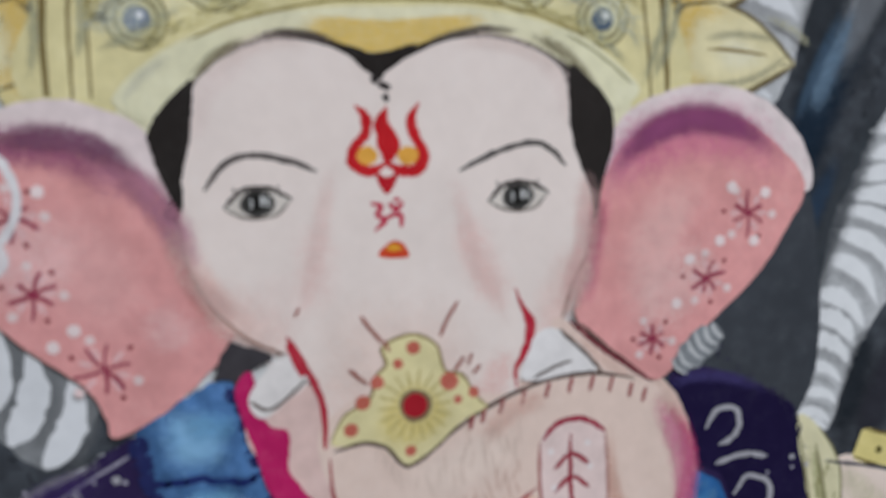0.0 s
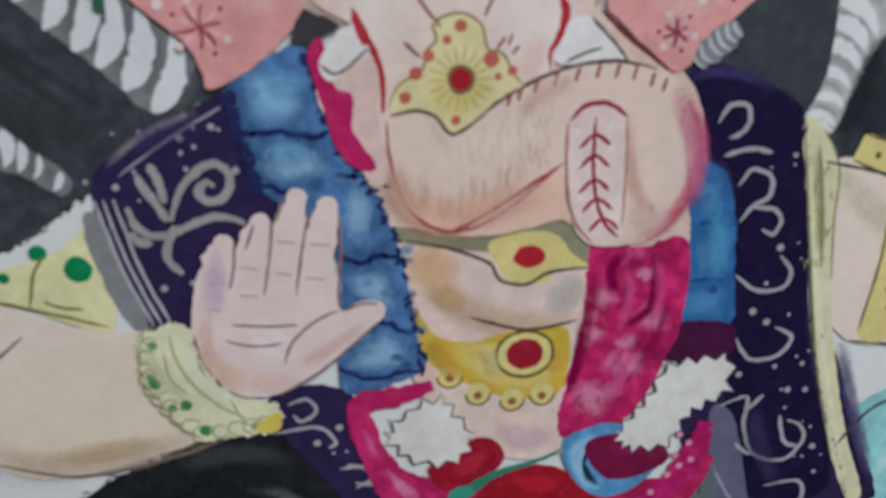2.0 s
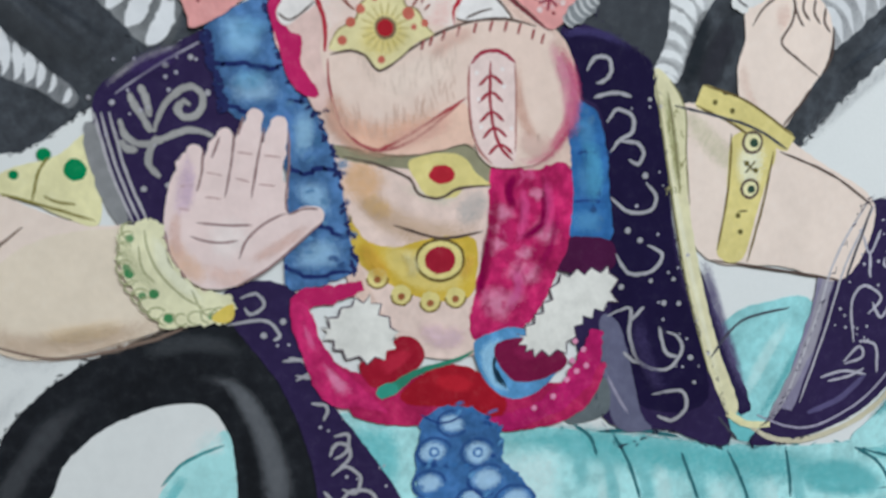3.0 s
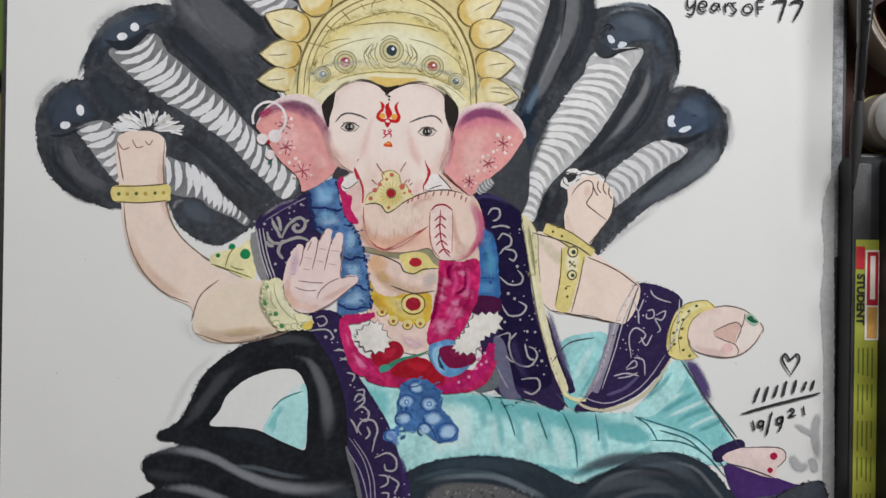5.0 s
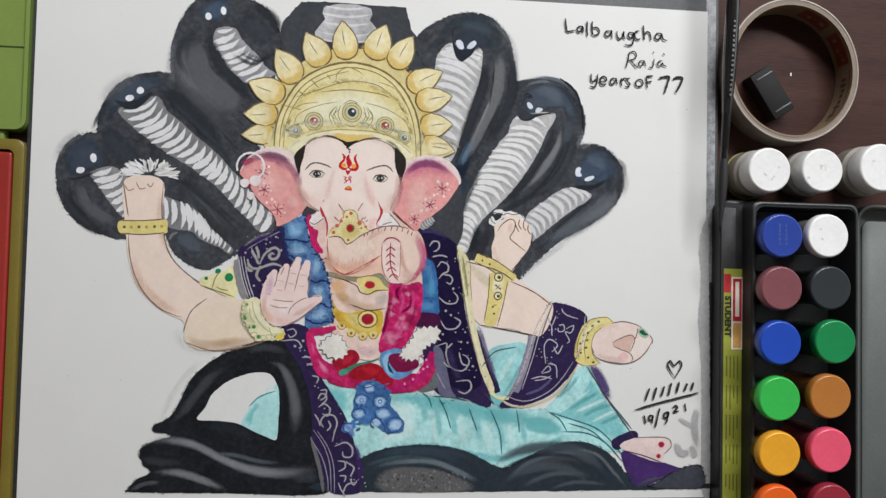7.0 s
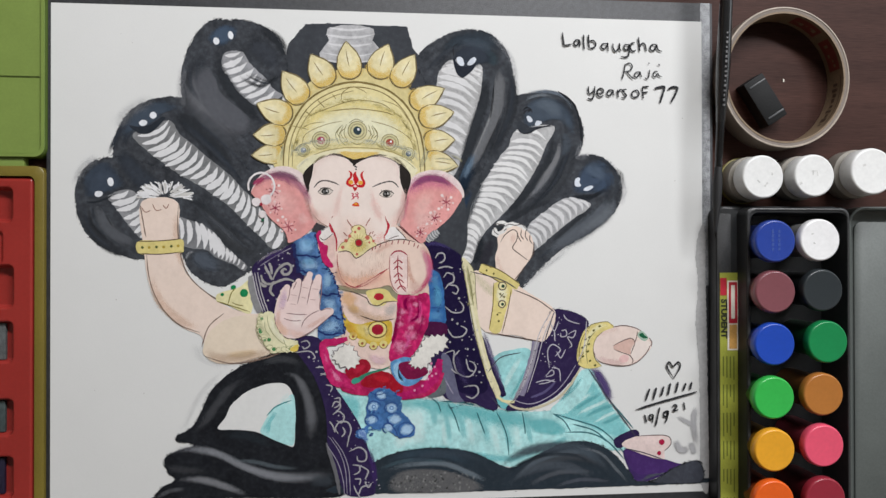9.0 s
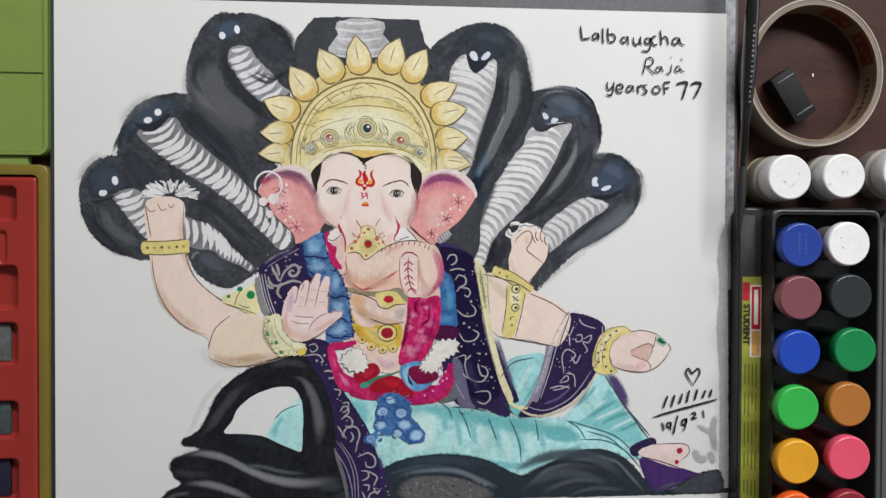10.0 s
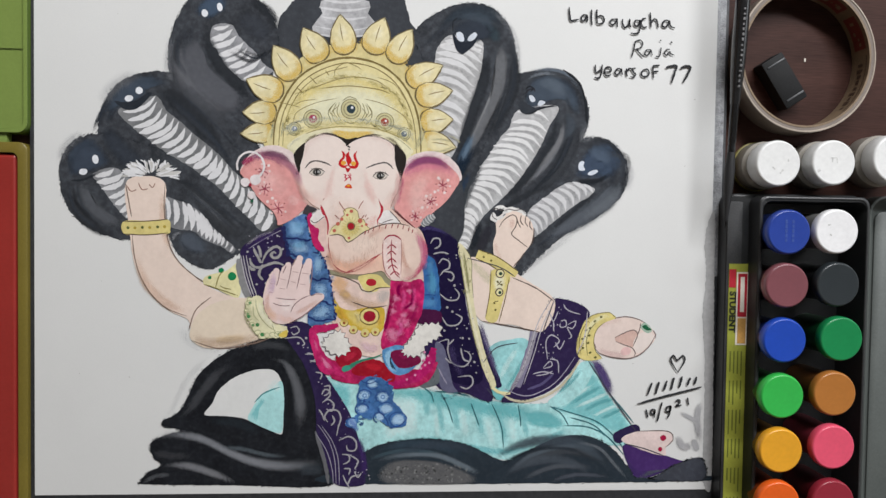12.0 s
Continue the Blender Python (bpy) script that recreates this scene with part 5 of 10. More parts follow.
# turquoise lower garment
blob("lower_garment", [(-37.4, -87.0), (-16.1, -87.4), (8.8, -90.7), (34.0, -94.7), (70.3, -100.5), (107.0, -101.2), (123.7, -86.1), (131.1, -73.4), (140.5, -90.1), (151.7, -106.8), (163.8, -120.7), (154.8, -129.0), (125.6, -128.3), (92.3, -138.5), (52.0, -133.8), (26.7, -127.8), (-2.0, -132.5), (-13.4, -137.6), (-23.3, -112.3)], LIGHT_TEAL, edge=0.5, vary=0.22)
fuzz("pencil_edge", [(-37.4, -87.0), (-16.1, -87.4), (8.8, -90.7), (34.0, -94.7), (70.3, -100.5), (107.0, -101.2), (123.7, -86.1), (131.1, -73.4), (140.5, -90.1), (151.7, -106.8), (163.8, -120.7), (154.8, -129.0), (125.6, -128.3), (92.3, -138.5), (52.0, -133.8), (26.7, -127.8), (-2.0, -132.5), (-13.4, -137.6), (-23.3, -112.3)], 200, (0.1, 0.3, 0.32), 108, 0.9, 0.3)
blob("knee_cloth", [(63.7, -77.9), (72.1, -67.1), (84.9, -63.7), (94.1, -67.4), (90.4, -85.6), (81.2, -98.1), (72.1, -99.1), (66.6, -88.8)], TEAL)
stroke("cloth_shade", [(-9.0, -93.2), (19.6, -95.9), (52.1, -102.3), (88.6, -108.1), (125.6, -114.0)], [5.7, 9.3, 12.1, 12.1, 7.1], (0.12, 0.42, 0.44), True, cover=0.9)
stroke("cloth_shade", [(-5.6, -129.9), (26.7, -124.9), (52.0, -129.1), (81.3, -132.7), (110.8, -123.2)], 5.0, (0.1, 0.4, 0.43), True, cover=0.7)
soft_blob("cloth_shade", [(129.2, -75.2), (144.2, -93.8), (162.3, -120.0), (148.0, -121.5), (121.9, -109.9), (108.9, -106.0), (121.8, -93.4)], TEAL, 3, 0.8)
soft_blob("cloth_shade", [(-33.8, -87.8), (-19.7, -89.1), (-18.0, -103.4), (-23.3, -108.7), (-30.3, -97.8)], TEAL, 3, 0.9)
soft_blob("cloth_light", [(-0.5, -99.1), (10.6, -95.7), (23.9, -96.0), (25.3, -107.9), (23.8, -122.3), (10.5, -124.5), (0.2, -127.2)], (0.56, 0.74, 0.73), 5, 0.9)
for pts, w in (([(26.8, -93.2), (28.2, -101.8), (28.9, -112.0)], 5), ([(34.0, -96.2), (36.8, -107.1), (39.7, -124.5)], 3.4), ([(41.9, -97.4), (46.3, -108.3), (48.4, -121.1)], 5), ([(58.6, -103.2), (61.5, -111.2), (64.4, -125.1)], 5), ([(72.1, -106.3), (76.1, -115.2), (79.1, -129.1)], 5), ([(88.6, -105.6), (90.8, -114.7), (93.0, -125.0)], 4), ([(101.5, -125.9), (110.8, -122.5), (118.2, -119.0)], 4)):
    stroke("cloth_fold", pts, w, (0.2, 0.5, 0.52), True, cover=0.85)
for pts, w in (([(50.2, -103.0), (52.1, -113.9), (54.2, -124.8)], 5), ([(65.9, -108.8), (68.8, -119.7), (71.0, -130.7)], 5), ([(82.0, -109.1), (83.5, -120.0), (85.0, -127.4)], 5), ([(34.0, -106.3), (34.7, -115.3), (36.1, -124.4)], 3)):
    stroke("cloth_light", pts, w, (0.52, 0.74, 0.73), True, cover=0.8)
soft_blob("cloth_shade", [(88.6, -108.1), (101.5, -105.5), (112.6, -108.6), (119.7, -116.8), (111.5, -119.6), (97.8, -117.8), (90.5, -114.7)], (0.13, 0.43, 0.45), 3, 0.9)
for pts, w in (([(107.8, -107.1), (117.4, -99.2), (128.5, -87.7)], 3.4), ([(118.2, -103.6), (130.0, -96.5), (142.3, -90.1)], 3), ([(127.5, -107.5), (138.6, -101.8), (151.0, -98.4)], 3), ([(138.7, -112.1), (147.3, -108.6), (155.5, -104.3)], 2.6), ([(111.5, -93.2), (121.8, -84.3), (130.0, -77.5)], 3.4)):
    stroke("cloth_fold", pts, w, (0.1, 0.34, 0.36), True, cover=0.85)
for pts, w in (([(112.6, -106.1), (123.7, -96.4), (134.9, -90.0)], 3), ([(121.9, -105.1), (134.9, -99.5), (148.0, -93.9)], 2.6), ([(133.1, -111.2), (144.3, -105.6), (153.6, -102.1)], 2.4)):
    stroke("cloth_light", pts, w, (0.56, 0.76, 0.75), True, cover=0.85)
for pts in ([(26.8, -92.1), (31.1, -95.8), (32.9, -101.2)], [(37.2, -95.2), (41.9, -103.9), (45.2, -114.5)], [(56.4, -101.7), (58.6, -107.5), (61.9, -116.3)], [(69.5, -101.9), (73.2, -109.3), (76.5, -118.8), (77.6, -130.5)], [(86.4, -102.3), (87.9, -110.3), (88.6, -116.9)], [(107.0, -103.8), (114.5, -108.7), (119.3, -116.5)], [(107.0, -103.8), (121.9, -108.4), (136.8, -113.5), (147.3, -121.5), (158.6, -135.4)], [(115.2, -116.4), (131.2, -117.1), (144.3, -123.3), (155.6, -135.3)], [(120.0, -111.0), (134.9, -115.7), (146.2, -125.1)],
            [(108.2, -105.6), (118.1, -97.8), (126.3, -90.6)], [(110.7, -89.6), (120.3, -81.7), (129.2, -76.0)], [(135.2, -76.8), (144.2, -93.8), (154.8, -106.5), (161.6, -114.8)], [(33.2, -94.4), (44.8, -94.9), (55.7, -97.3)]):
    stroke("cloth_fold", pts, 0.9, (0.035, 0.14, 0.16), taper=0.2)
blob("cloth_fill", [(105.6, -101.2), (117.4, -90.4), (126.3, -75.9), (135.2, -77.5), (130.0, -90.6), (115.9, -103.6)], LIGHT_TEAL, vary=0.2)
blob("cloth_fill", [(64.4, -72.5), (70.3, -64.2), (79.8, -61.4), (90.8, -60.9), (95.2, -71.1), (90.4, -85.6), (83.5, -94.9), (76.9, -97.3), (71.7, -88.9)], (0.3, 0.6, 0.61), vary=0.2)
for pts, w, c in (([(73.2, -88.9), (79.4, -76.3), (86.7, -65.5)], 4, (0.5, 0.72, 0.71)), ([(76.9, -95.5), (84.2, -83.7), (90.4, -71.0)], 2.4, (0.12, 0.38, 0.4)), ([(109.2, -97.6), (120.4, -88.3), (127.8, -78.9)], 2.6, (0.12, 0.36, 0.38))):
    stroke("cloth_fold", pts, w, c, True, cover=0.8)
blob("hem", [(154.8, -129.4), (166.9, -133.4), (182.1, -137.1), (196.5, -140.4), (184.0, -145.7), (170.0, -150.5), (161.7, -148.0)], (0.05, 0.025, 0.115))
blob("coil", [(-23.4, -142.7), (-5.6, -129.9), (14.1, -125.0), (33.9, -124.3), (55.7, -128.5), (77.6, -138.5), (90.5, -133.7), (110.8, -124.3), (129.3, -122.5), (146.2, -129.5), (159.4, -143.9), (167.0, -150.4), (205.7, -148.8), (208.0, -152.6), (-23.4, -152.4)], (0.024, 0.034, 0.045), edge=0.5)
fuzz("charcoal_edge", [(-23.4, -142.7), (-5.6, -129.9), (14.1, -125.0), (33.9, -124.3), (55.7, -128.5), (77.6, -138.5), (90.5, -133.7), (110.8, -124.3), (129.3, -122.5), (146.2, -129.5), (159.4, -143.9), (167.0, -150.4), (205.7, -148.8), (208.0, -152.6), (-23.4, -152.4)], 260, (0.026, 0.029, 0.033), 109, 0.9)
soft_blob("coil_sheen", [(-3.8, -148.0), (1.3, -140.1), (12.8, -136.8), (34.6, -138.0), (52.2, -143.6), (62.4, -149.8), (58.1, -153.8), (27.3, -154.4), (2.7, -153.2)], (0.12, 0.12, 0.122), 3, 0.9)
rnd = random.Random(61)
for k in range(110):
    a, q = rnd.uniform(0, 6.28), math.sqrt(rnd.random())
    (x, y), = [(28.8, -146.6)]
    dot("pebble", x + 29 * q * math.cos(a), y + 6.5 * q * math.sin(a), rnd.uniform(0.35, 0.8), rnd.choice(((0.2, 0.2, 0.2), (0.045, 0.045, 0.045), (0.14, 0.14, 0.14))), n=7)
for pts, w, c in (([(-4.5, -138.5), (12.8, -134.6), (34.6, -134.7), (55.1, -143.0), (63.9, -147.6)], 4, (0.13, 0.16, 0.185)), ([(-5.9, -133.4), (12.9, -128.0), (34.6, -128.6), (58.1, -137.9)], 6, (0.035, 0.055, 0.075)), ([(81.3, -147.3), (99.7, -135.0), (125.6, -132.0), (148.1, -141.8)], 7.9, (0.05, 0.058, 0.068)), ([(88.6, -151.2), (110.8, -142.6), (136.9, -143.3)], 3.6, (0.075, 0.085, 0.1)), ([(79.5, -148.0), (94.2, -136.0), (118.2, -129.2), (140.6, -132.7)], 3.2, (0.08, 0.1, 0.12)), ([(107.1, -152.4), (125.7, -147.8), (148.1, -149.9)], 2.9, (0.07, 0.08, 0.1)), ([(-9.2, -137.7), (12.3, -131.8), (41.2, -133.6)], 2.9, (0.05, 0.08, 0.1))):
    stroke("coil_sheen", pts, w, c, True)
for pts, w, c, k in (([(64.4, -144.0), (81.3, -131.3), (101.5, -125.9), (123.8, -127.2), (139.1, -136.4), (148.9, -151.4)], [3, 6, 8, 8, 6, 4], (0.06, 0.078, 0.098), 0.8), ([(74.7, -151.5), (88.6, -141.7), (107.1, -137.8), (125.7, -141.9), (136.9, -153.3)], [3, 6, 7, 6, 3], (0.068, 0.082, 0.1), 0.8),
                     ([(70.3, -149.2), (83.1, -137.2), (101.5, -131.1), (123.8, -132.3), (140.6, -144.5)], 2.6, (0.02, 0.026, 0.034), 0.8), ([(121.9, -126.4), (138.7, -130.5), (150.0, -141.8), (159.4, -152.4)], 2.4, (0.15, 0.17, 0.19), 0.7), ([(5.1, -136.7), (23.1, -129.9), (44.8, -128.2), (66.6, -136.8)], 6, (0.04, 0.056, 0.075), 0.8), ([(163.2, -152.5), (176.4, -145.5), (193.5, -142.9), (205.7, -141.8)], 3.5, (0.09, 0.1, 0.125), 0.8)):
    stroke("coil_sheen", pts, w, c, True, cover=k)

# foot, hem and the small grey creature
blob("hem", [(148.8, -121.5), (162.3, -115.5), (165.3, -120.8), (151.8, -127.8)], PURPLE)
blob("hem", [(156.3, -128.3), (168.8, -131.2), (183.9, -136.0), (195.4, -141.1), (182.1, -144.9), (165.0, -145.2), (159.4, -139.1)], (0.06, 0.025, 0.13))
blob("coil", [(178.3, -148.5), (191.6, -141.0), (206.8, -137.7), (208.0, -151.9), (174.5, -151.0)], (0.05, 0.055, 0.07))
fuzz("charcoal_edge", [(178.3, -148.5), (191.6, -141.0), (206.8, -137.7), (208.0, -151.9), (174.5, -151.0)], 260, (0.026, 0.029, 0.033), 110, 0.9)
blob("foot", [(153.7, -125.3), (165.0, -120.0), (183.9, -120.4), (187.7, -126.1), (183.2, -130.4), (182.0, -136.0), (166.9, -131.9)], (0.74, 0.6, 0.57))
stroke("outline", [(163.1, -120.0), (183.9, -120.1), (187.7, -125.3), (183.2, -130.4)], 0.6, LINE)
for (x, y), r in (([(181.2, -124.4)][0], 2.0), ([(179.4, -131.8)][0], 1.5)):
    dot("toenail", x, y, r, (0.36, 0.01, 0.05))
for pts, w in (([(205.5, -100.5), (203.2, -111.6), (205.6, -128.4)], 5.0), ([(191.4, -107.6), (199.0, -111.5), (204.0, -114.2)], 3.6), ([(190.3, -122.4), (194.2, -129.9), (201.0, -129.0)], 5.7), ([(201.0, -124.5), (204.1, -133.9)], 5.0)):
    stroke("grey_wash_and_shadow", pts, w, (0.42, 0.42, 0.43), True)

# arms
blob("arm", [(-156.2, 32.6), (-143.7, 37.5), (-132.9, 33.4), (-133.0, 16.0), (-132.4, 2.0), (-127.1, -11.9), (-114.2, -24.2), (-103.2, -31.3), (-89.5, -36.0), (-73.9, -37.6), (-76.4, -56.3), (-89.6, -64.2), (-106.9, -67.5), (-116.5, -61.7), (-118.5, -50.5), (-130.7, -44.0), (-143.5, -31.0), (-150.9, -16.0), (-154.1, 5.6)], SKIN, vary=0.05)
blob("forearm", [(-117.8, -57.5), (-111.9, -45.3), (-96.4, -37.7), (-70.4, -39.0), (-65.3, -56.4), (-87.9, -64.9), (-105.2, -67.5), (-115.1, -63.9)], (0.74, 0.63, 0.5), vary=0.05)
stroke("arm_shade", [(-116.4, -57.5), (-108.6, -63.9), (-89.6, -63.5), (-67.0, -57.4)], 7.1, (0.5, 0.37, 0.27), True, cover=0.8)
stroke("arm_shade", [(-150.8, -8.3), (-144.2, -27.5), (-130.7, -40.6), (-118.8, -45.2)], 6.4, (0.62, 0.44, 0.34), True, cover=0.8)
stroke("arm_shade", [(-134.3, 29.9), (-134.4, 16.0), (-133.1, 2.0), (-127.1, -11.9)], 4.3, (0.62, 0.44, 0.34), True, cover=0.7)
for pts in ([(-152.4, 2.1), (-150.2, -15.3), (-143.5, -31.0), (-132.4, -42.6), (-119.8, -47.7)], [(-132.9, 33.4), (-133.3, 16.0), (-130.4, -3.2), (-123.7, -15.4), (-111.8, -25.3), (-106.0, -27.5)], [(-118.5, -56.8), (-114.3, -44.2), (-105.0, -35.9)], [(-116.5, -62.8), (-100.0, -67.6), (-79.2, -64.4), (-67.0, -59.9)], [(-156.2, 32.6), (-154.6, 22.9), (-152.7, 12.5)]):
    stroke("outline", pts, 0.7, (0.2, 0.14, 0.11))
for pts in ([(-155.6, 31.6), (-153.2, 28.1), (-149.8, 29.2)], [(-148.8, 33.3), (-146.5, 29.2), (-143.1, 29.9)], [(-142.4, 32.6), (-140.4, 30.6), (-138.7, 33.3)]):
    stroke("finger_line", pts, 0.6, (0.3, 0.16, 0.12))
rnd = random.Random(4)
(fx, fy), = [(-141.3, 37.5)]
for k in range(80):
    a = rnd.uniform(-0.15, math.pi + 0.1)
    r0, r1 = rnd.uniform(0.15, 0.75), rnd.uniform(0.8, 1.08)
    sway = rnd.uniform(-0.16, 0.16)
    stroke("feather", [(fx + 17 * r * math.cos(a + q), fy + (9.5 * math.sin(a + q) + 0.8) * r) for r, q in ((r0, 0), ((r0 + r1) / 2, sway * 0.4), (r1, sway))], rnd.uniform(0.7, 1.3), WHITE if rnd.random() < 0.7 else (0.55, 0.54, 0.52), taper=0.2, n=3)
blob("bangle", [(-157.4, 9.7), (-143.9, 10.4), (-131.0, 11.1), (-129.7, 5.5), (-131.1, 2.7), (-144.0, 2.1), (-156.8, 2.1)], GOLD, edge=0.15)
for k, (x, y) in enumerate([(-154.8, 5.9), (-150.7, 5.9), (-146.3, 6.2), (-141.9, 6.2), (-137.2, 6.6), (-133.1, 6.9)]):
    dot("bead", x, y, 0.9, (0.1, 0.12, 0.04) if k % 2 == 0 else (0.4, 0.3, 0.05))
stroke("outline", [(-157.4, 9.7), (-143.9, 10.1), (-131.0, 11.4)], 0.6, LINE)
stroke("outline", [(-156.8, 2.1), (-144.0, 1.7), (-131.1, 3.1)], 0.6, LINE)
blob("armlet", [(-108.3, -23.2), (-96.3, -19.8), (-88.7, -15.6), (-87.7, -35.0), (-95.7, -33.9), (-103.9, -29.6), (-109.4, -28.1)], PALE_GOLD, edge=0.2)
for (x, y), r in (([(-92.5, -23.0)][0], 2.6), ([(-99.0, -19.4)][0], 1.6), ([(-105.9, -23.9)][0], 1.1)):
    dot("emerald", x, y, r, (0.01, 0.2, 0.07))
for pts in ([(-109.4, -28.1), (-101.5, -30.6), (-88.8, -35.0)], [(-102.5, -30.3), (-100.4, -23.3), (-98.0, -20.1)], [(-99.8, -28.9), (-97.0, -30.3), (-92.9, -31.1)]):
    stroke("outline", pts, 0.6, (0.2, 0.17, 0.04))

# upper garment and shawl
blob("shawl", [(-87.6, -8.6), (-78.9, -1.6), (-56.3, 9.6), (-45.8, -8.8), (-51.2, -35.3), (-72.1, -37.6), (-82.5, -36.1)], PURPLE)
blob("shawl", [(-86.9, -6.4), (-79.5, -0.2), (-69.1, 4.4), (-59.0, 6.9), (-57.7, -9.1), (-67.1, -18.3), (-82.3, -17.4)], PURPLE)
stroke("shawl_edge", [(-85.1, -4.5), (-76.3, 1.7), (-66.1, 5.2)], 1.6, (0.3, 0.28, 0.3), True, cover=0.7)
stroke("shawl_edge", [(-88.6, -12.1), (-86.6, -24.4), (-82.5, -36.1)], 4.3, (0.23, 0.23, 0.235))
for off in (0, 5, 11):
    (a, b), (c, d), (e, f) = [(-87.3, -10.0), (-84.6, -23.4), (-80.5, -35.4)]
    stroke("silver_line", [(a + off * 0.3, b), (c + off * 0.3, d), (e + off * 0.3, f)], 0.7, SILVER)
blob("shawl_drape", [(-61.4, -56.5), (-54.1, -50.6), (-43.8, -53.7), (-39.5, -67.2), (-36.6, -80.6), (-30.0, -91.2), (-20.4, -106.3), (-15.2, -119.9), (-11.8, -132.0), (-10.7, -144.1), (-10.4, -153.1), (-27.6, -152.9), (-33.8, -138.9), (-39.7, -122.3), (-40.4, -110.4), (-41.8, -96.9), (-48.3, -77.5)], PURPLE)
stroke("shawl_edge", [(-15.2, -121.4), (-10.8, -135.0), (-9.3, -151.6)], 4.0, (0.05, 0.025, 0.12), True, cover=0.8)
stroke("shawl_edge", [(-40.8, -119.3), (-36.0, -134.4), (-33.8, -143.5), (-32.4, -152.5)], 2.2, (0.13, 0.13, 0.14))
for pts in ([(-82.4, -5.8), (-70.2, 1.9), (-56.3, 8.9)], [(-39.4, -114.9), (-32.3, -125.5), (-28.6, -137.6), (-27.6, -153.2)], [(-37.0, -115.7), (-30.1, -125.9), (-26.4, -137.6), (-25.6, -153.3)], [(-40.4, -120.8), (-33.8, -131.5), (-30.1, -143.6), (-29.4, -152.6)]):
    stroke("silver_line", pts, 0.5, (0.3, 0.28, 0.34), taper=0.4)
blob("dark_ground", [(28.7, 35.6), (45.6, 41.0), (50.3, 23.1), (47.8, 1.6), (30.5, 0.9), (19.7, 10.6)], BLACK)
blob("shawl", [(22.6, 8.8), (38.4, 5.9), (47.7, -4.9), (52.8, -41.6), (58.6, -63.3), (70.3, -99.0), (52.1, -95.1), (34.0, -90.0), (25.0, -55.7), (30.4, -19.9)], PURPLE)
blob("shawl", [(19.6, 4.9), (25.5, 8.5), (33.3, 7.5), (41.4, 4.1), (47.1, -2.4), (50.6, -25.3), (53.6, -49.4), (63.5, -86.9), (40.4, -84.6), (35.6, -48.1), (33.5, -13.2), (26.9, -7.5), (24.9, -1.0)], (0.011, 0.007, 0.036))
stroke("shawl_edge", [(21.7, 6.3), (26.6, 8.2), (34.4, 7.2), (42.0, 3.6)], 2.4, (0.05, 0.04, 0.13), True, cover=0.8)
stroke("shawl_edge", [(58.1, -47.8), (62.7, -62.2), (68.4, -77.3), (74.5, -91.8)], [1, 3.5, 4.5, 5], (0.018, 0.012, 0.05), taper=0.6)
stroke("shawl_edge", [(60.9, -47.9), (66.2, -65.2), (75.3, -89.6)], 3.5, (0.12, 0.1, 0.2), True, cover=0.7)
blob("shawl_fold", [(33.2, -64.5), (38.3, -65.3), (42.0, -77.7), (44.9, -90.2), (47.8, -94.6), (39.0, -94.0), (35.4, -84.9)], (0.12, 0.12, 0.19))
blob("grey_fold", [(21.6, -86.8), (27.4, -81.9), (34.7, -79.8), (36.4, -85.6), (34.6, -90.0), (25.9, -91.7)], (0.12, 0.14, 0.15))
stroke("silver_line", [(34.7, -77.6), (38.3, -84.9), (41.9, -90.8)], 1.0, (0.3, 0.28, 0.36), True)
blob("shawl", [(102.5, -42.1), (110.6, -34.9), (129.9, -41.6), (129.2, -57.0), (123.6, -71.5), (110.7, -89.6), (92.3, -99.4), (75.8, -100.6), (84.9, -89.1), (92.2, -71.1), (95.9, -56.6)], PURPLE)
stroke("shawl_edge", [(106.6, -35.5), (97.7, -50.5), (92.9, -68.6), (86.1, -91.6)], 4.4, (0.22, 0.2, 0.29), taper=0.8)
stroke("shawl_edge", [(108.0, -35.6), (97.7, -52.9), (91.5, -74.7), (81.2, -94.5)], 3.2, (0.3, 0.28, 0.33))
blob("shawl", [(126.3, -70.1), (124.0, -75.9), (117.4, -84.6), (107.4, -93.5), (93.0, -99.1), (80.5, -98.5), (91.5, -92.2), (105.2, -84.4), (115.1, -71.4)], PURPLE, edge=0.3)
for pts, w, c in (([(74.7, -94.8), (82.7, -99.6), (93.8, -100.2), (108.1, -95.0), (118.1, -86.0), (125.5, -74.5)], 1.5, (0.55, 0.5, 0.36)), ([(77.6, -92.6), (86.8, -96.4), (95.2, -96.6), (107.0, -91.0), (115.1, -83.1), (122.5, -72.2)], 0.6, (0.36, 0.33, 0.42)), ([(92.3, -92.9), (101.5, -89.4), (108.9, -83.0)], 1.6, (0.09, 0.075, 0.17))):
    stroke("silver_line", pts, w, c, taper=0.5)
stroke("strap", [(131.5, -73.1), (138.2, -79.0), (143.5, -88.7), (146.5, -99.0)], 6.5, (0.085, 0.06, 0.17), True)


# right arms
blob("arm", [(52.1, -11.0), (72.1, -12.9), (92.2, -24.6), (108.8, -36.7), (101.4, -55.9), (83.0, -52.0), (63.0, -49.7), (55.0, -36.2)], SKIN, vary=0.05)
blob("raised_palm", [(68.8, -0.3), (70.6, 6.6), (70.2, 13.1), (72.4, 16.7), (76.8, 19.6), (81.9, 20.3), (87.7, 17.8), (91.4, 15.2), (94.0, 10.2), (94.0, 4.4), (92.5, -0.7), (89.6, -5.0), (86.3, -10.1), (79.7, -17.3), (72.4, -12.9), (69.5, -7.8)], SKIN, vary=0.05)
stroke("palm_shade", [(70.2, 1.5), (71.3, -5.7), (75.4, -12.9)], 3, (0.66, 0.48, 0.4), True, cover=0.6)
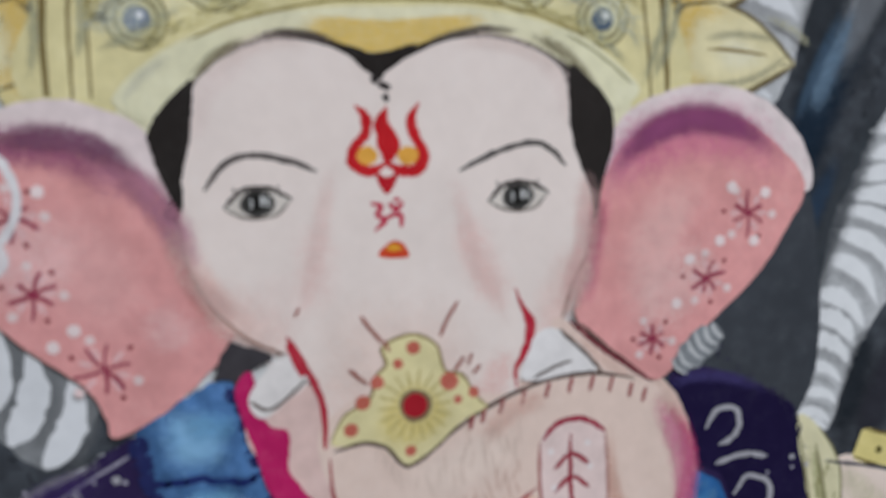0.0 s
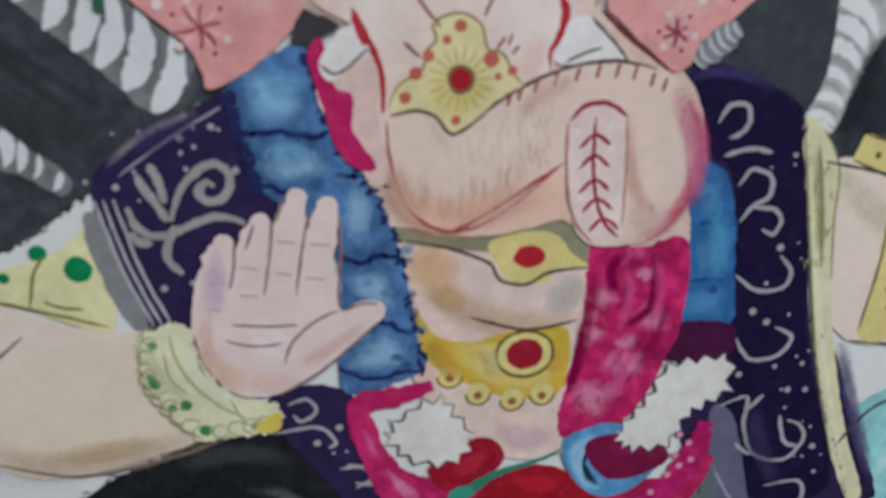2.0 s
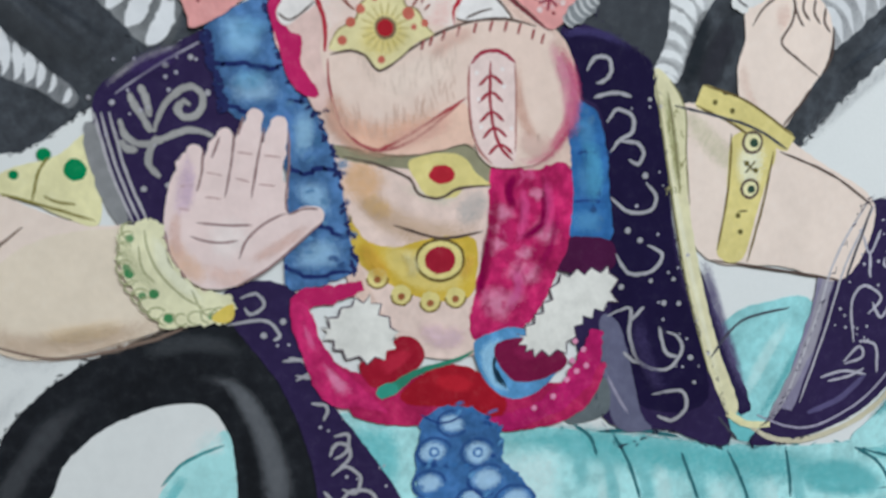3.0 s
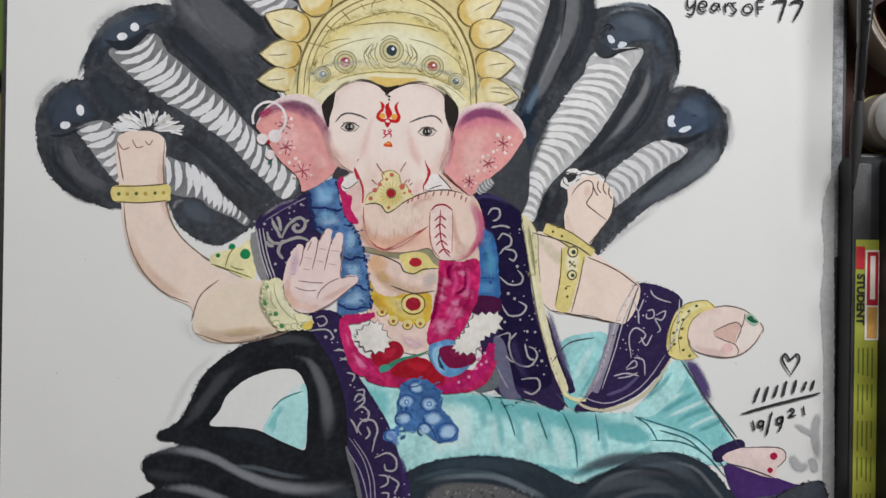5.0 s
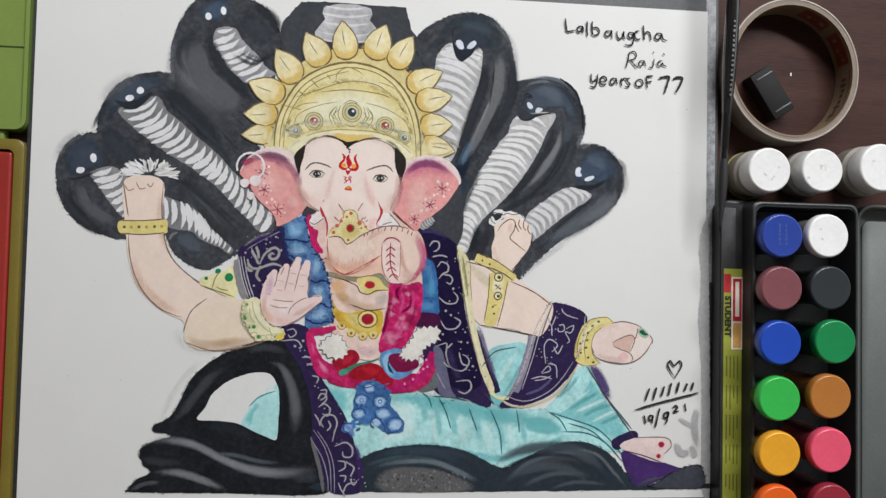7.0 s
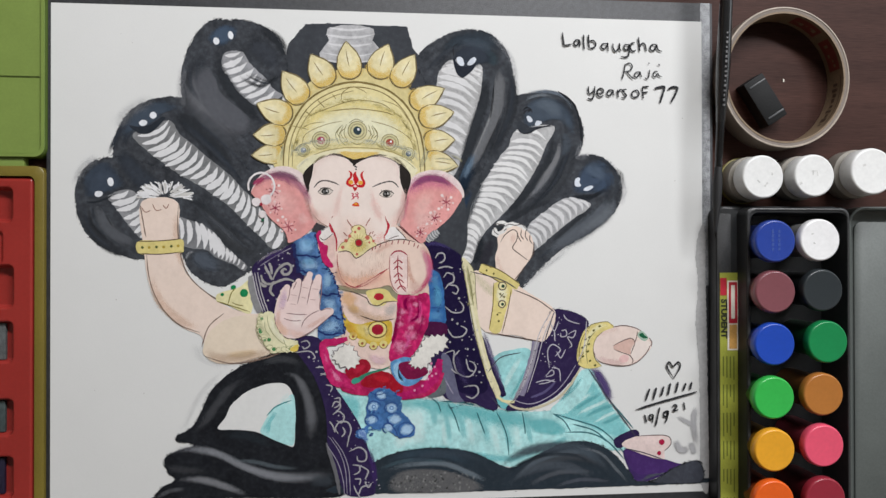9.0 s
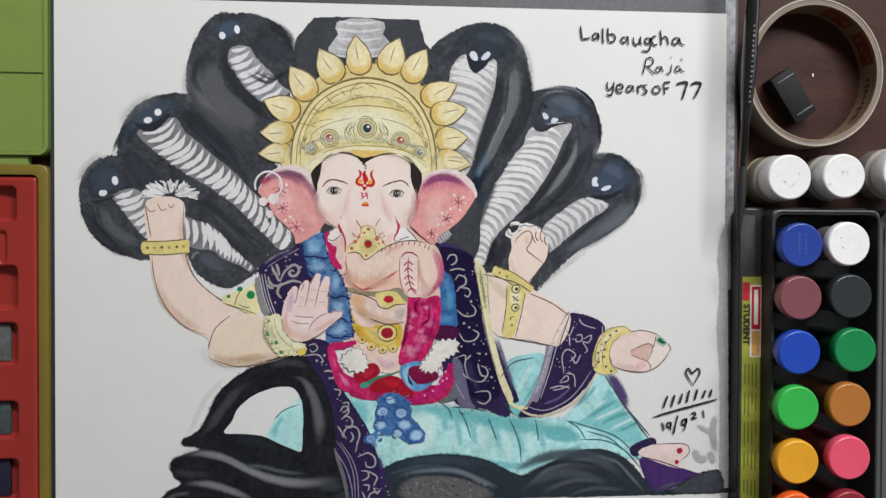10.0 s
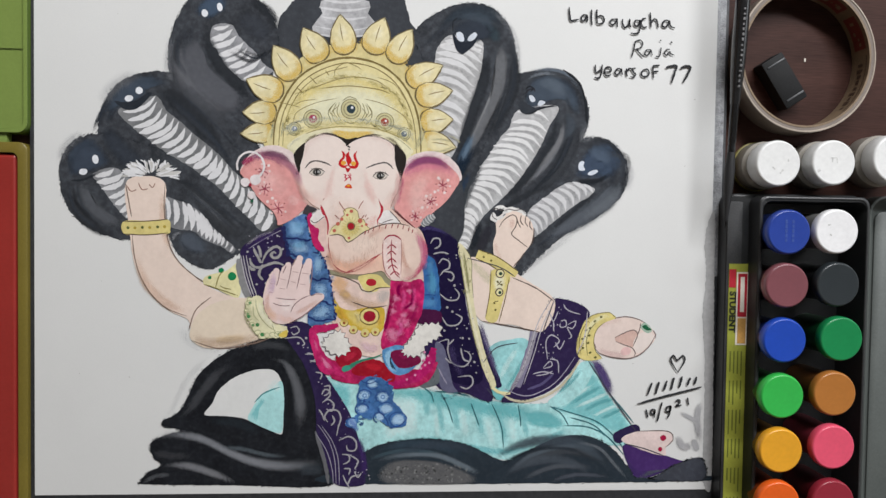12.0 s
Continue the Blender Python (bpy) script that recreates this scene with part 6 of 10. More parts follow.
soft_blob("palm_shade", [(78.3, 14.5), (81.9, 16.0), (83.4, 11.6), (81.2, 7.3), (78.3, 9.5)], (0.64, 0.44, 0.37), 1.5, 0.7)
for pts in ([(72.4, 9.5), (75.3, 14.1), (80.4, 17.4), (83.4, 15.6), (83.0, 10.5), (80.4, 5.5), (84.8, 1.5), (91.4, -3.2)], [(86.3, 17.4), (85.9, 13.8), (87.8, 10.9)], [(89.2, 16.7), (88.9, 13.1), (90.7, 10.2)], [(92.1, 14.5), (91.8, 10.9), (93.6, 8.0)], [(94.4, 9.4), (94.4, 2.9), (92.2, -2.1)], [(89.2, -5.7), (85.6, -10.8), (81.2, -15.8)], [(83.4, 15.2), (84.8, 11.6), (86.3, 9.5)]):
    stroke("outline", pts, 0.65, LINE, taper=0.3)
for pts in ([(68.4, 18.8), (70.2, 15.2), (74.6, 16.7), (76.1, 20.3)], [(69.5, 21.0), (73.1, 22.4), (77.5, 21.0), (81.2, 22.1)], [(76.8, 18.8), (81.2, 21.0), (86.7, 19.6), (89.2, 17.4)], [(68.8, 18.1), (67.7, 15.2), (71.0, 13.1)]):
    stroke("petal_white", pts, 2.2, (0.7, 0.69, 0.67), taper=0.5)
for pts in ([(68.1, 20.3), (70.2, 21.4), (73.1, 20.3), (75.3, 21.7)], [(67.7, 18.8), (68.4, 16.0), (71.0, 14.2)], [(75.3, 19.6), (78.2, 21.0), (82.6, 20.3), (86.3, 21.0), (89.2, 18.1)], [(74.6, 16.7), (76.4, 18.1)]):
    stroke("outline", pts, 0.55, (0.09, 0.08, 0.08), taper=0.4)
for pts in ([(81.2, -22.0), (95.9, -28.2), (108.0, -36.7)], [(63.0, -49.7), (84.9, -53.5), (100.3, -56.6)]):
    stroke("outline", pts, 0.7, LINE)
stroke("shawl_fold", [(52.8, -9.2), (63.0, -20.1), (70.2, -27.3)], 6.4, (0.5, 0.47, 0.3), True, cover=0.5)
stroke("armlet", [(58.6, -7.4), (70.2, -12.2), (84.1, -20.2)], 6.1, GOLD, taper=0.8)
blob("armlet", [(67.7, -18.6), (71.7, -16.5), (76.8, -15.8), (80.1, -22.0), (77.9, -29.2), (75.4, -37.5), (71.7, -49.8), (64.8, -48.2), (66.6, -37.4), (67.0, -27.3)], GOLD, edge=0.2)
soft_blob("armlet_light", [(68.8, -19.4), (75.4, -17.2), (78.6, -22.3), (76.1, -32.4), (71.0, -33.8), (68.4, -27.3)], (0.74, 0.72, 0.55), 3, 0.85)
for pts in ([(71.3, -24.1), (75.0, -27.4)], [(74.6, -24.1), (71.7, -27.3)], [(70.3, -37.1), (72.8, -37.1)]):
    stroke("outline", pts, 0.5, (0.12, 0.1, 0.04))
for pts in ([(67.7, -17.2), (67.3, -30.9), (64.8, -47.1)], [(79.4, -22.0), (76.8, -36.4), (73.2, -50.5)], [(57.9, -9.9), (68.4, -15.0), (75.7, -20.1)], [(60.1, -4.9), (72.1, -9.3), (84.8, -18.0)]):
    stroke("outline", pts, 0.6, (0.14, 0.1, 0.03))
for (x, y), r in (([(73.5, -19.4)][0], 2.6), ([(73.2, -31.3)][0], 2.3)):
    dot("armlet_stone", x, y, r, PALE_GOLD)
    ring("outline", x, y, r, 0.7, LINE)
    dot("armlet_stone", x + 0.4, y - 0.2, r * 0.45, (0.03, 0.06, 0.04))
for x, y in [(72.1, -24.8), (74.6, -26.6), (70.2, -38.2), (71.0, -42.5), (63.0, -9.2), (67.7, -11.4)]:
    dot("bead", x, y, 0.7, (0.12, 0.1, 0.03))
blob("open_palm", [(134.4, -57.0), (136.6, -51.9), (141.1, -49.0), (147.8, -47.3), (155.3, -46.6), (162.8, -48.2), (168.5, -51.2), (172.6, -54.5), (174.5, -58.6), (173.4, -62.3), (169.7, -65.9), (164.8, -70.3), (159.1, -72.8), (151.6, -72.3), (142.3, -71.0), (136.7, -68.0), (134.0, -62.5)], (0.75, 0.62, 0.56), vary=0.06)
stroke("palm_shade", [(135.2, -66.2), (143.4, -69.6), (152.4, -70.8), (159.9, -69.8)], 4.5, (0.62, 0.45, 0.42), True, cover=0.8)
stroke("palm_shade", [(136.6, -53.4), (144.1, -49.8), (153.4, -48.4)], 3.5, (0.66, 0.5, 0.45), True, cover=0.6)
blob("thumb_gap", [(148.2, -59.8), (151.6, -57.6), (156.1, -56.2), (159.8, -55.1), (162.8, -57.4), (161.4, -61.0), (159.9, -65.4), (154.6, -63.9), (149.4, -62.7)], (0.63, 0.43, 0.37), vary=0.1)
blob("index_finger", [(162.1, -58.8), (166.6, -55.9), (171.9, -56.7), (173.8, -59.7), (169.7, -64.8), (163.6, -69.5), (160.6, -66.9), (160.2, -62.5)], (0.77, 0.68, 0.63), vary=0.05)
dot("fingernail", *[(155.4, -68.3)][0], 3.6, (0.7, 0.47, 0.45), 2.6, 0.3)
for pts in ([(143.3, -48.7), (149.7, -46.9), (156.0, -46.3), (162.8, -47.8), (168.8, -50.8)], [(147.9, -59.8), (153.5, -56.9), (159.8, -54.8), (162.8, -57.4), (161.4, -61.8), (159.9, -65.4)], [(148.6, -62.0), (153.9, -64.2), (159.1, -66.1), (161.4, -69.1), (160.6, -72.0)], [(164.7, -50.0), (164.0, -54.4), (162.8, -57.4)], [(174.2, -58.2), (170.4, -65.2), (163.7, -71.0), (155.4, -73.1), (146.0, -72.2), (137.4, -69.5)], [(134.4, -57.0), (134.0, -61.4), (135.9, -66.6)], [(172.6, -54.5), (174.5, -57.5), (174.2, -60.4)]):
    stroke("outline", pts, 0.65, (0.17, 0.12, 0.11), taper=0.3)
blob("bracelet", [(129.2, -48.2), (135.5, -45.0), (142.9, -43.6), (148.6, -46.9), (141.8, -49.8), (137.0, -53.8), (134.4, -60.3), (135.2, -67.6), (139.7, -72.8), (131.5, -74.5), (125.5, -72.6), (123.3, -67.8), (124.0, -61.3), (125.8, -54.7)], GOLD, edge=0.2)
stroke("bracelet_light", [(147.1, -46.5), (141.1, -46.1), (135.1, -49.0), (130.3, -55.5), (128.5, -63.5), (130.0, -71.6)], 3.6, (0.73, 0.69, 0.42), True, cover=0.9)
stroke("bracelet_shade", [(125.5, -56.9), (124.4, -64.9), (127.0, -72.3)], 2.4, (0.45, 0.38, 0.14), True, cover=0.8)
for pts in ([(128.4, -49.6), (133.6, -45.3), (142.6, -43.6), (145.9, -44.7), (148.6, -47.3)], [(130.7, -48.9), (127.0, -54.7), (125.1, -62.0), (125.9, -70.1)], [(141.1, -50.1), (136.6, -54.1), (134.4, -60.7), (135.6, -68.0), (140.4, -73.2)], [(135.9, -49.7), (131.4, -55.5), (129.6, -62.8), (130.7, -71.6)]):
    stroke("outline", pts, 0.5, (0.2, 0.17, 0.06), taper=0.4)
for x, y in [(138.8, -46.5), (134.8, -49.3), (131.8, -53.7), (131.4, -58.4), (130.7, -63.2), (132.2, -69.4), (127.0, -60.6), (127.4, -66.4), (135.6, -72.4)]:
    dot("bead", x, y, 0.95, (0.1, 0.1, 0.03), 0.7, 0.5)
blob("emerald_ring", [(165.1, -53.7), (165.1, -51.1), (167.7, -50.1), (170.7, -52.3), (171.9, -55.3), (168.9, -56.7)], (0.33, 0.45, 0.36))
blob("emerald_ring", [(165.8, -52.3), (168.1, -51.2), (169.6, -53.0), (171.9, -54.5), (168.9, -54.9), (166.6, -53.7)], (0.012, 0.1, 0.045), edge=0.15)
blob("gold_border", [(46.5, -1.7), (51.0, -3.5), (55.1, -11.0), (55.6, -21.5), (56.6, -33.5), (59.0, -47.1), (62.7, -62.2), (66.9, -75.8), (72.2, -89.5), (69.2, -91.7), (63.9, -80.3), (59.0, -65.2), (55.1, -50.0), (52.5, -35.0), (49.5, -18.5)], (0.68, 0.63, 0.4))
stroke("border_centre", [(49.5, -5.0), (52.1, -18.5), (54.5, -33.5)], 2.4, (0.3, 0.3, 0.13), True, cover=0.8)
stroke("border_light", [(48.8, -11.0), (53.3, -33.5), (57.5, -51.6), (63.9, -74.3), (69.2, -89.5)], 1.6, (0.74, 0.7, 0.52), True, cover=0.9)
stroke("gold_border", [(69.2, -91.3), (74.5, -94.8), (81.4, -95.4)], 1.9, PALE_GOLD, taper=0.8)
for pts, w in (([(46.7, -1.7), (49.1, -15.5), (52.5, -35.0), (57.1, -57.6), (63.6, -80.3)], 0.5), ([(51.0, -3.5), (55.1, -11.0), (55.7, -23.0), (56.9, -35.0)], 0.45), ([(50.3, -6.5), (51.8, -14.0), (53.3, -24.5), (54.2, -32.0)], 0.6)):
    stroke("outline", pts, w, (0.22, 0.2, 0.1), taper=0.4)
rnd = random.Random(44)
for k in range(16):
    (x, y), = [(52.5, -20.0)]
    x, y = x + rnd.uniform(-2, 3), y + rnd.uniform(-11, 11)
    stroke("border_tick", [(x, y), (x + rnd.uniform(-1, 1), y - 1), (x + rnd.uniform(-1, 1), y - 2.2)], 0.35, (0.28, 0.26, 0.12), n=2)


for pts in ([(106.6, -35.5), (98.2, -50.5), (92.9, -68.6), (85.2, -89.7)], [(108.9, -36.3), (101.3, -52.1), (96.2, -70.2), (89.8, -89.8)], [(129.9, -43.1), (128.4, -58.8), (123.8, -70.4)]):
    stroke("silver_line", pts, 0.6, (0.45, 0.43, 0.47), taper=0.4)
for pts in ([(52.1, -9.9), (72.1, -15.1), (83.0, -21.3)], [(108.0, -36.7), (101.4, -56.6)], [(63.7, -76.1), (72.1, -66.4), (85.6, -63.3)], [(66.6, -92.4), (72.1, -99.1)], [(131.1, -74.5), (144.2, -93.8), (163.1, -120.0)], [(155.6, -127.9), (168.8, -131.2), (182.0, -136.0)]):
    stroke("outline", pts, 0.7, (0.06, 0.06, 0.08))
fuzz("pencil_edge", [(22.6, 8.8), (38.4, 5.9), (47.7, -4.9), (52.8, -41.6), (58.6, -63.3), (70.3, -99.0), (52.1, -95.1), (34.0, -90.0)], 160, (0.03, 0.025, 0.06), 5, 0.9, 0.35)
fuzz("pencil_edge", [(102.5, -42.1), (110.6, -34.9), (129.9, -41.6), (129.2, -57.0), (123.6, -71.5), (110.7, -89.6), (92.3, -99.4), (75.8, -100.6), (84.9, -89.1), (92.2, -71.1)], 140, (0.03, 0.025, 0.06), 6, 0.9, 0.35)

# silver scrolls on the cloth
PALE_SILVER = (0.36, 0.35, 0.37)
for pts in ([(29.3, -1.2), (31.4, 1.9), (34.8, 1.8), (35.6, -1.4), (33.8, -3.7), (31.8, -4.3)],
        [(31.1, -7.7), (36.5, -6.6), (40.9, -7.6)],
        [(34.6, -13.8), (37.3, -10.7), (41.3, -12.5), (41.2, -16.3), (37.9, -18.4), (35.7, -21.3)],
        [(37.9, -18.4), (42.6, -19.2), (44.3, -21.6), (43.0, -24.4), (40.5, -23.2)],
        [(35.8, -32.6), (40.6, -36.4), (46.3, -36.2), (47.8, -32.7), (45.1, -29.1)],):
    stroke("silver_scroll", pts, 0.95, PALE_SILVER, taper=0.4)
for pts in ([(37.3, -47.0), (40.8, -52.2), (46.9, -52.0), (49.8, -47.9), (45.8, -45.1)],
        [(35.3, -63.3), (41.4, -61.6), (41.3, -68.7), (44.3, -76.2), (51.6, -78.4), (55.7, -73.9), (54.7, -69.9), (51.4, -68.3)],
        [(41.6, -64.8), (45.1, -61.3)],
        [(49.4, -66.8), (51.2, -73.5), (54.5, -75.2)],
        [(39.7, -73.1), (42.4, -75.6), (45.0, -76.3)],
        [(47.8, -85.1), (55.8, -84.5), (57.4, -88.9), (53.7, -92.5), (49.3, -91.0)],):
    stroke("silver_scroll", pts, 0.95, PALE_SILVER, taper=0.4)
for pts in ([(-79.4, -5.7), (-78.1, -8.7), (-76.1, -12.2), (-75.1, -14.7)], [(-76.8, -3.9), (-75.7, -6.8), (-75.0, -11.2)], [(-81.7, -11.6), (-81.1, -14.8), (-78.6, -17.0), (-75.4, -17.3), (-71.1, -15.7), (-65.9, -14.3), (-61.0, -15.8)], [(-73.8, -15.6), (-75.6, -19.2), (-75.9, -22.3), (-73.6, -25.1)], [(-74.4, -14.7), (-72.3, -9.5), (-68.9, -5.8), (-65.6, -4.3), (-63.2, -6.1), (-63.2, -9.1), (-65.2, -11.1), (-67.6, -11.3), (-68.7, -9.3), (-67.3, -7.7), (-65.8, -8.6)], [(-82.0, -16.4), (-80.7, -18.3), (-78.3, -18.8)]):
    stroke("silver_scroll", pts, 1.6, (0.33, 0.32, 0.31), taper=0.5)
for pts in ([(-56.9, -54.7), (-53.1, -53.8), (-51.3, -56.7), (-54.5, -58.8), (-56.0, -57.1)],
        [(-60.2, -61.2), (-51.3, -60.5), (-48.0, -64.2), (-49.5, -65.6)],
        [(-47.6, -71.0), (-43.0, -70.9), (-41.1, -73.9), (-44.5, -76.1)],
        [(-46.1, -70.1), (-41.0, -71.6), (-40.7, -75.3), (-44.6, -74.8)],
        [(-41.0, -82.0), (-37.2, -83.3), (-38.1, -86.8)],
        [(-35.8, -91.1), (-32.2, -90.8), (-32.9, -95.3), (-35.9, -97.0)],):
    stroke("silver_scroll", pts, 0.85, PALE_SILVER, taper=0.4)
for pts in ([(-37.0, -96.3), (-35.3, -93.1), (-32.4, -93.9), (-32.1, -97.1), (-34.6, -99.2)], [(-36.7, -101.3), (-33.2, -99.2), (-29.6, -102.1), (-30.7, -106.4), (-34.2, -105.3)], [(-33.2, -113.5), (-35.0, -109.9), (-32.1, -106.0), (-27.2, -106.5), (-25.1, -110.8), (-26.5, -116.5), (-27.6, -122.2)], [(-30.4, -109.3), (-29.0, -112.9), (-31.1, -115.7)], [(-38.8, -105.5), (-36.4, -109.1), (-35.3, -112.7)], [(-26.2, -125.1), (-19.8, -122.7), (-15.5, -126.1), (-15.9, -131.1), (-20.5, -131.3), (-21.2, -128.1)], [(-24.1, -133.8), (-19.8, -134.6), (-19.8, -138.2), (-23.4, -140.2)],
            [(-19.1, -134.6), (-14.1, -138.0), (-16.3, -143.3)], [(-23.4, -147.0), (-20.6, -152.5), (-18.1, -148.3), (-13.5, -147.0)], [(-20.6, -152.5), (-19.2, -155.4)], [(-16.3, -144.7), (-14.2, -148.4), (-12.0, -145.6)], [(-22.7, -142.8), (-19.1, -143.2), (-19.9, -146.8)]):
    stroke("silver_scroll", pts, 0.95, PALE_SILVER, taper=0.4)
for pts in ([(105.9, -44.6), (108.2, -49.4), (110.9, -43.1)], [(108.2, -49.4), (108.4, -55.5)], [(112.8, -49.2), (115.9, -48.9), (116.2, -52.5), (112.8, -53.1), (112.5, -50.7)], [(117.4, -51.5), (122.4, -49.3), (120.8, -53.8), (117.1, -53.5), (119.9, -58.7), (118.2, -60.6)], [(104.8, -73.7), (103.6, -62.7), (107.0, -58.2), (112.2, -61.6), (108.5, -66.1)], [(109.7, -62.8), (112.5, -67.1), (115.6, -61.6)], [(102.1, -79.1), (106.4, -74.9), (107.6, -77.9), (102.4, -79.7)], [(106.4, -73.4), (111.3, -75.0), (112.1, -82.6)], [(114.3, -38.6), (117.4, -42.4), (125.4, -45.0)],
            [(95.6, -83.1), (102.1, -81.7), (109.0, -82.9)], [(97.8, -84.2), (103.6, -83.2), (108.2, -81.3)]):
    stroke("silver_scroll", pts, 0.75, (0.42, 0.4, 0.46), taper=0.4)
rnd = random.Random(8)
for x, y in [(40.6, -41.2), (39.1, -55.8), (47.1, -54.5), (52.7, -54.3), (34.5, -60.4), (54.6, -60.8), (58.4, -75.5), (59.7, -82.4), (34.8, -55.4), (43.8, -43.8), (45.8, -8.3), (45.0, -27.3), (-71.7, -27.1), (-77.4, -27.8), (-61.6, -5.8), (-70.8, 0.6), (-83.4, -7.8), (-88.0, -6.6), (-65.3, 2.3), (-51.6, -64.2), (-42.7, -65.0), (-60.7, -54.9), (-46.9, -60.9), (50.7, -60.5)]:
    dot("silver_dot", x + rnd.uniform(-0.3, 0.3), y, rnd.uniform(0.5, 0.85), PALE_SILVER, n=9)
for line, count, spread in (([(-43.9, -65.6), (-35.1, -91.1), (-23.4, -110.7), (-13.0, -138.0), (-10.1, -151.6)], 34, 7), ([(108.1, -38.5), (108.2, -56.7), (102.1, -74.8)], 22, 7), ([(41.3, -2.0), (50.3, -44.0), (59.3, -80.2)], 20, 6), ([(-72.5, 2.6), (-79.3, -6.0), (-77.6, -25.7)], 16, 9)):
    for k in range(count):
        q, d = along([(*p, 0) for p in line], rnd.random())
        dot("silver_dot", q[0] + rnd.uniform(-spread, spread), q[1] + rnd.uniform(-1, 1), rnd.uniform(0.25, 0.5), (0.42, 0.4, 0.46), n=7)

# body
blob("torso_ground", [(-40.9, 8.7), (-25.5, 14.0), (9.7, 12.7), (24.9, 3.9), (27.3, -24.2), (20.2, -51.4), (1.2, -71.8), (-28.1, -57.9), (-34.4, -20.4)], (0.68, 0.5, 0.42))
blob("torso", [(-34.1, -15.9), (-31.4, -26.3), (-29.6, -37.3), (-27.7, -47.5), (-23.3, -58.4), (-16.3, -70.1), (-1.3, -71.5), (2.1, -57.9), (5.2, -39.8), (6.9, -22.9), (-11.3, -17.2)], (0.74, 0.57, 0.5))
stroke("torso_shade", [(-30.2, -25.2), (-23.8, -34.0), (-13.6, -39.7), (-4.3, -41.0), (5.1, -37.3)], 8, (0.52, 0.36, 0.25), True, cover=0.85)
stroke("torso_shade", [(-31.3, -24.0), (-27.0, -26.6), (-22.6, -31.7)], 11, (0.66, 0.4, 0.22), True, cover=0.9)
stroke("torso_shade", [(-4.3, -36.6), (0.3, -34.5), (3.7, -29.8)], 7, (0.4, 0.37, 0.35), True, cover=0.7)
soft_blob("torso_light", [(-19.2, -28.3), (-11.3, -33.7), (-4.4, -34.2), (0.2, -29.6), (-6.7, -28.0)], (0.62, 0.55, 0.44), 2.5, 0.9)
blob("gold_necklace", [(-30.1, -35.4), (-26.3, -41.2), (-19.5, -43.6), (-11.3, -41.7), (0.5, -42.0), (1.1, -51.1), (-1.0, -57.0), (-7.7, -57.7), (-14.9, -55.8), (-23.1, -51.1), (-28.8, -46.1)], (0.58, 0.4, 0.05), edge=0.5)
soft_blob("necklace_light", [(-22.9, -42.7), (-14.8, -43.4), (-6.6, -43.4), (-0.7, -44.5), (-0.5, -53.7), (-7.7, -56.4), (-16.1, -54.3), (-23.1, -47.8)], (0.66, 0.52, 0.16), 2, 1.0)
for k, (x, y) in enumerate([(-23.7, -51.0), (-17.9, -55.5), (-10.7, -57.5), (-4.3, -56.7)]):
    dot("necklace_drop", x, y, 2.6, GOLD)
    ring("outline", x, y, 2.6, 0.5, (0.16, 0.1, 0.02), a0=180, a1=360)
    dot("necklace_stone", x, y - 0.4, 0.9, (0.3, 0.1, 0.04))
x, y = [(-8.0, -47.1)][0]
dot("stone_setting", x, y, 6.2, GOLD, 5.4)
ring("outline", x, y, 6.0, 0.7, (0.12, 0.08, 0.02), 5.2)
dot("red_stone", x, y, 3.9, (0.3, 0.012, 0.03), 3.5)
stroke("outline", [(-19.4, -38.0), (-7.8, -41.6), (2.8, -40.3)], 0.7, LINE)
blob("waist_band", [(-33.2, -18.4), (-22.4, -20.2), (-11.3, -20.4), (-1.8, -18.3), (4.6, -23.9), (7.1, -28.9), (-1.0, -28.3), (-11.3, -25.3), (-22.4, -23.4), (-31.2, -21.7)], (0.27, 0.25, 0.16))
blob("waist_ornament", [(-15.2, -22.7), (-9.0, -20.8), (-2.3, -21.4), (1.8, -26.1), (4.8, -28.7), (-1.0, -28.9), (-4.4, -31.7), (-10.7, -31.0), (-13.5, -27.5)], GOLD)
stroke("outline", [(-31.1, -21.1), (-22.4, -23.4), (-15.2, -26.8), (-13.0, -30.5), (-7.8, -31.7), (-2.7, -29.4), (7.1, -28.9)], 0.7, LINE)
x, y = [(-7.2, -25.9)][0]
dot("red_stone", x, y, 3.3, (0.42, 0.02, 0.035), 2.3)
stroke("outline", [(-32.6, -18.4), (-22.4, -20.2), (-9.0, -19.8), (-0.1, -17.8)], 0.5, (0.15, 0.12, 0.08))

# garlands of blue and magenta flowers
blob("blue_garland", [(-61.7, 8.5), (-56.4, 12.7), (-47.3, 15.9), (-45.5, 7.9), (-42.2, -2.5), (-36.6, -11.3), (-32.4, -23.9), (-29.8, -42.2), (-29.5, -49.2), (-44.2, -53.2), (-46.0, -46.0), (-44.5, -26.6), (-48.1, -17.3), (-58.2, -9.0), (-60.1, 1.5)], BLUE, edge=0.6, vary=0.45)
LIGHT_BLUE = (0.26, 0.42, 0.6)
for pts, c in (([(-59.5, 12.3), (-52.1, 13.3), (-48.0, 9.5), (-47.8, 2.7), (-53.1, 0.9), (-58.9, 2.6)], (0.24, 0.44, 0.65)),
        ([(-57.8, -1.4), (-50.2, -0.7), (-44.4, -3.5), (-44.5, -8.1), (-53.9, -9.2), (-57.7, -6.9)], (0.28, 0.44, 0.62)),
        ([(-42.2, -9.2), (-37.5, -8.9), (-36.3, -14.7), (-37.6, -20.5), (-42.5, -22.9), (-43.6, -15.9)], (0.24, 0.4, 0.56)),):
    soft_blob("garland_petal", pts, c, 3.2, 0.95)
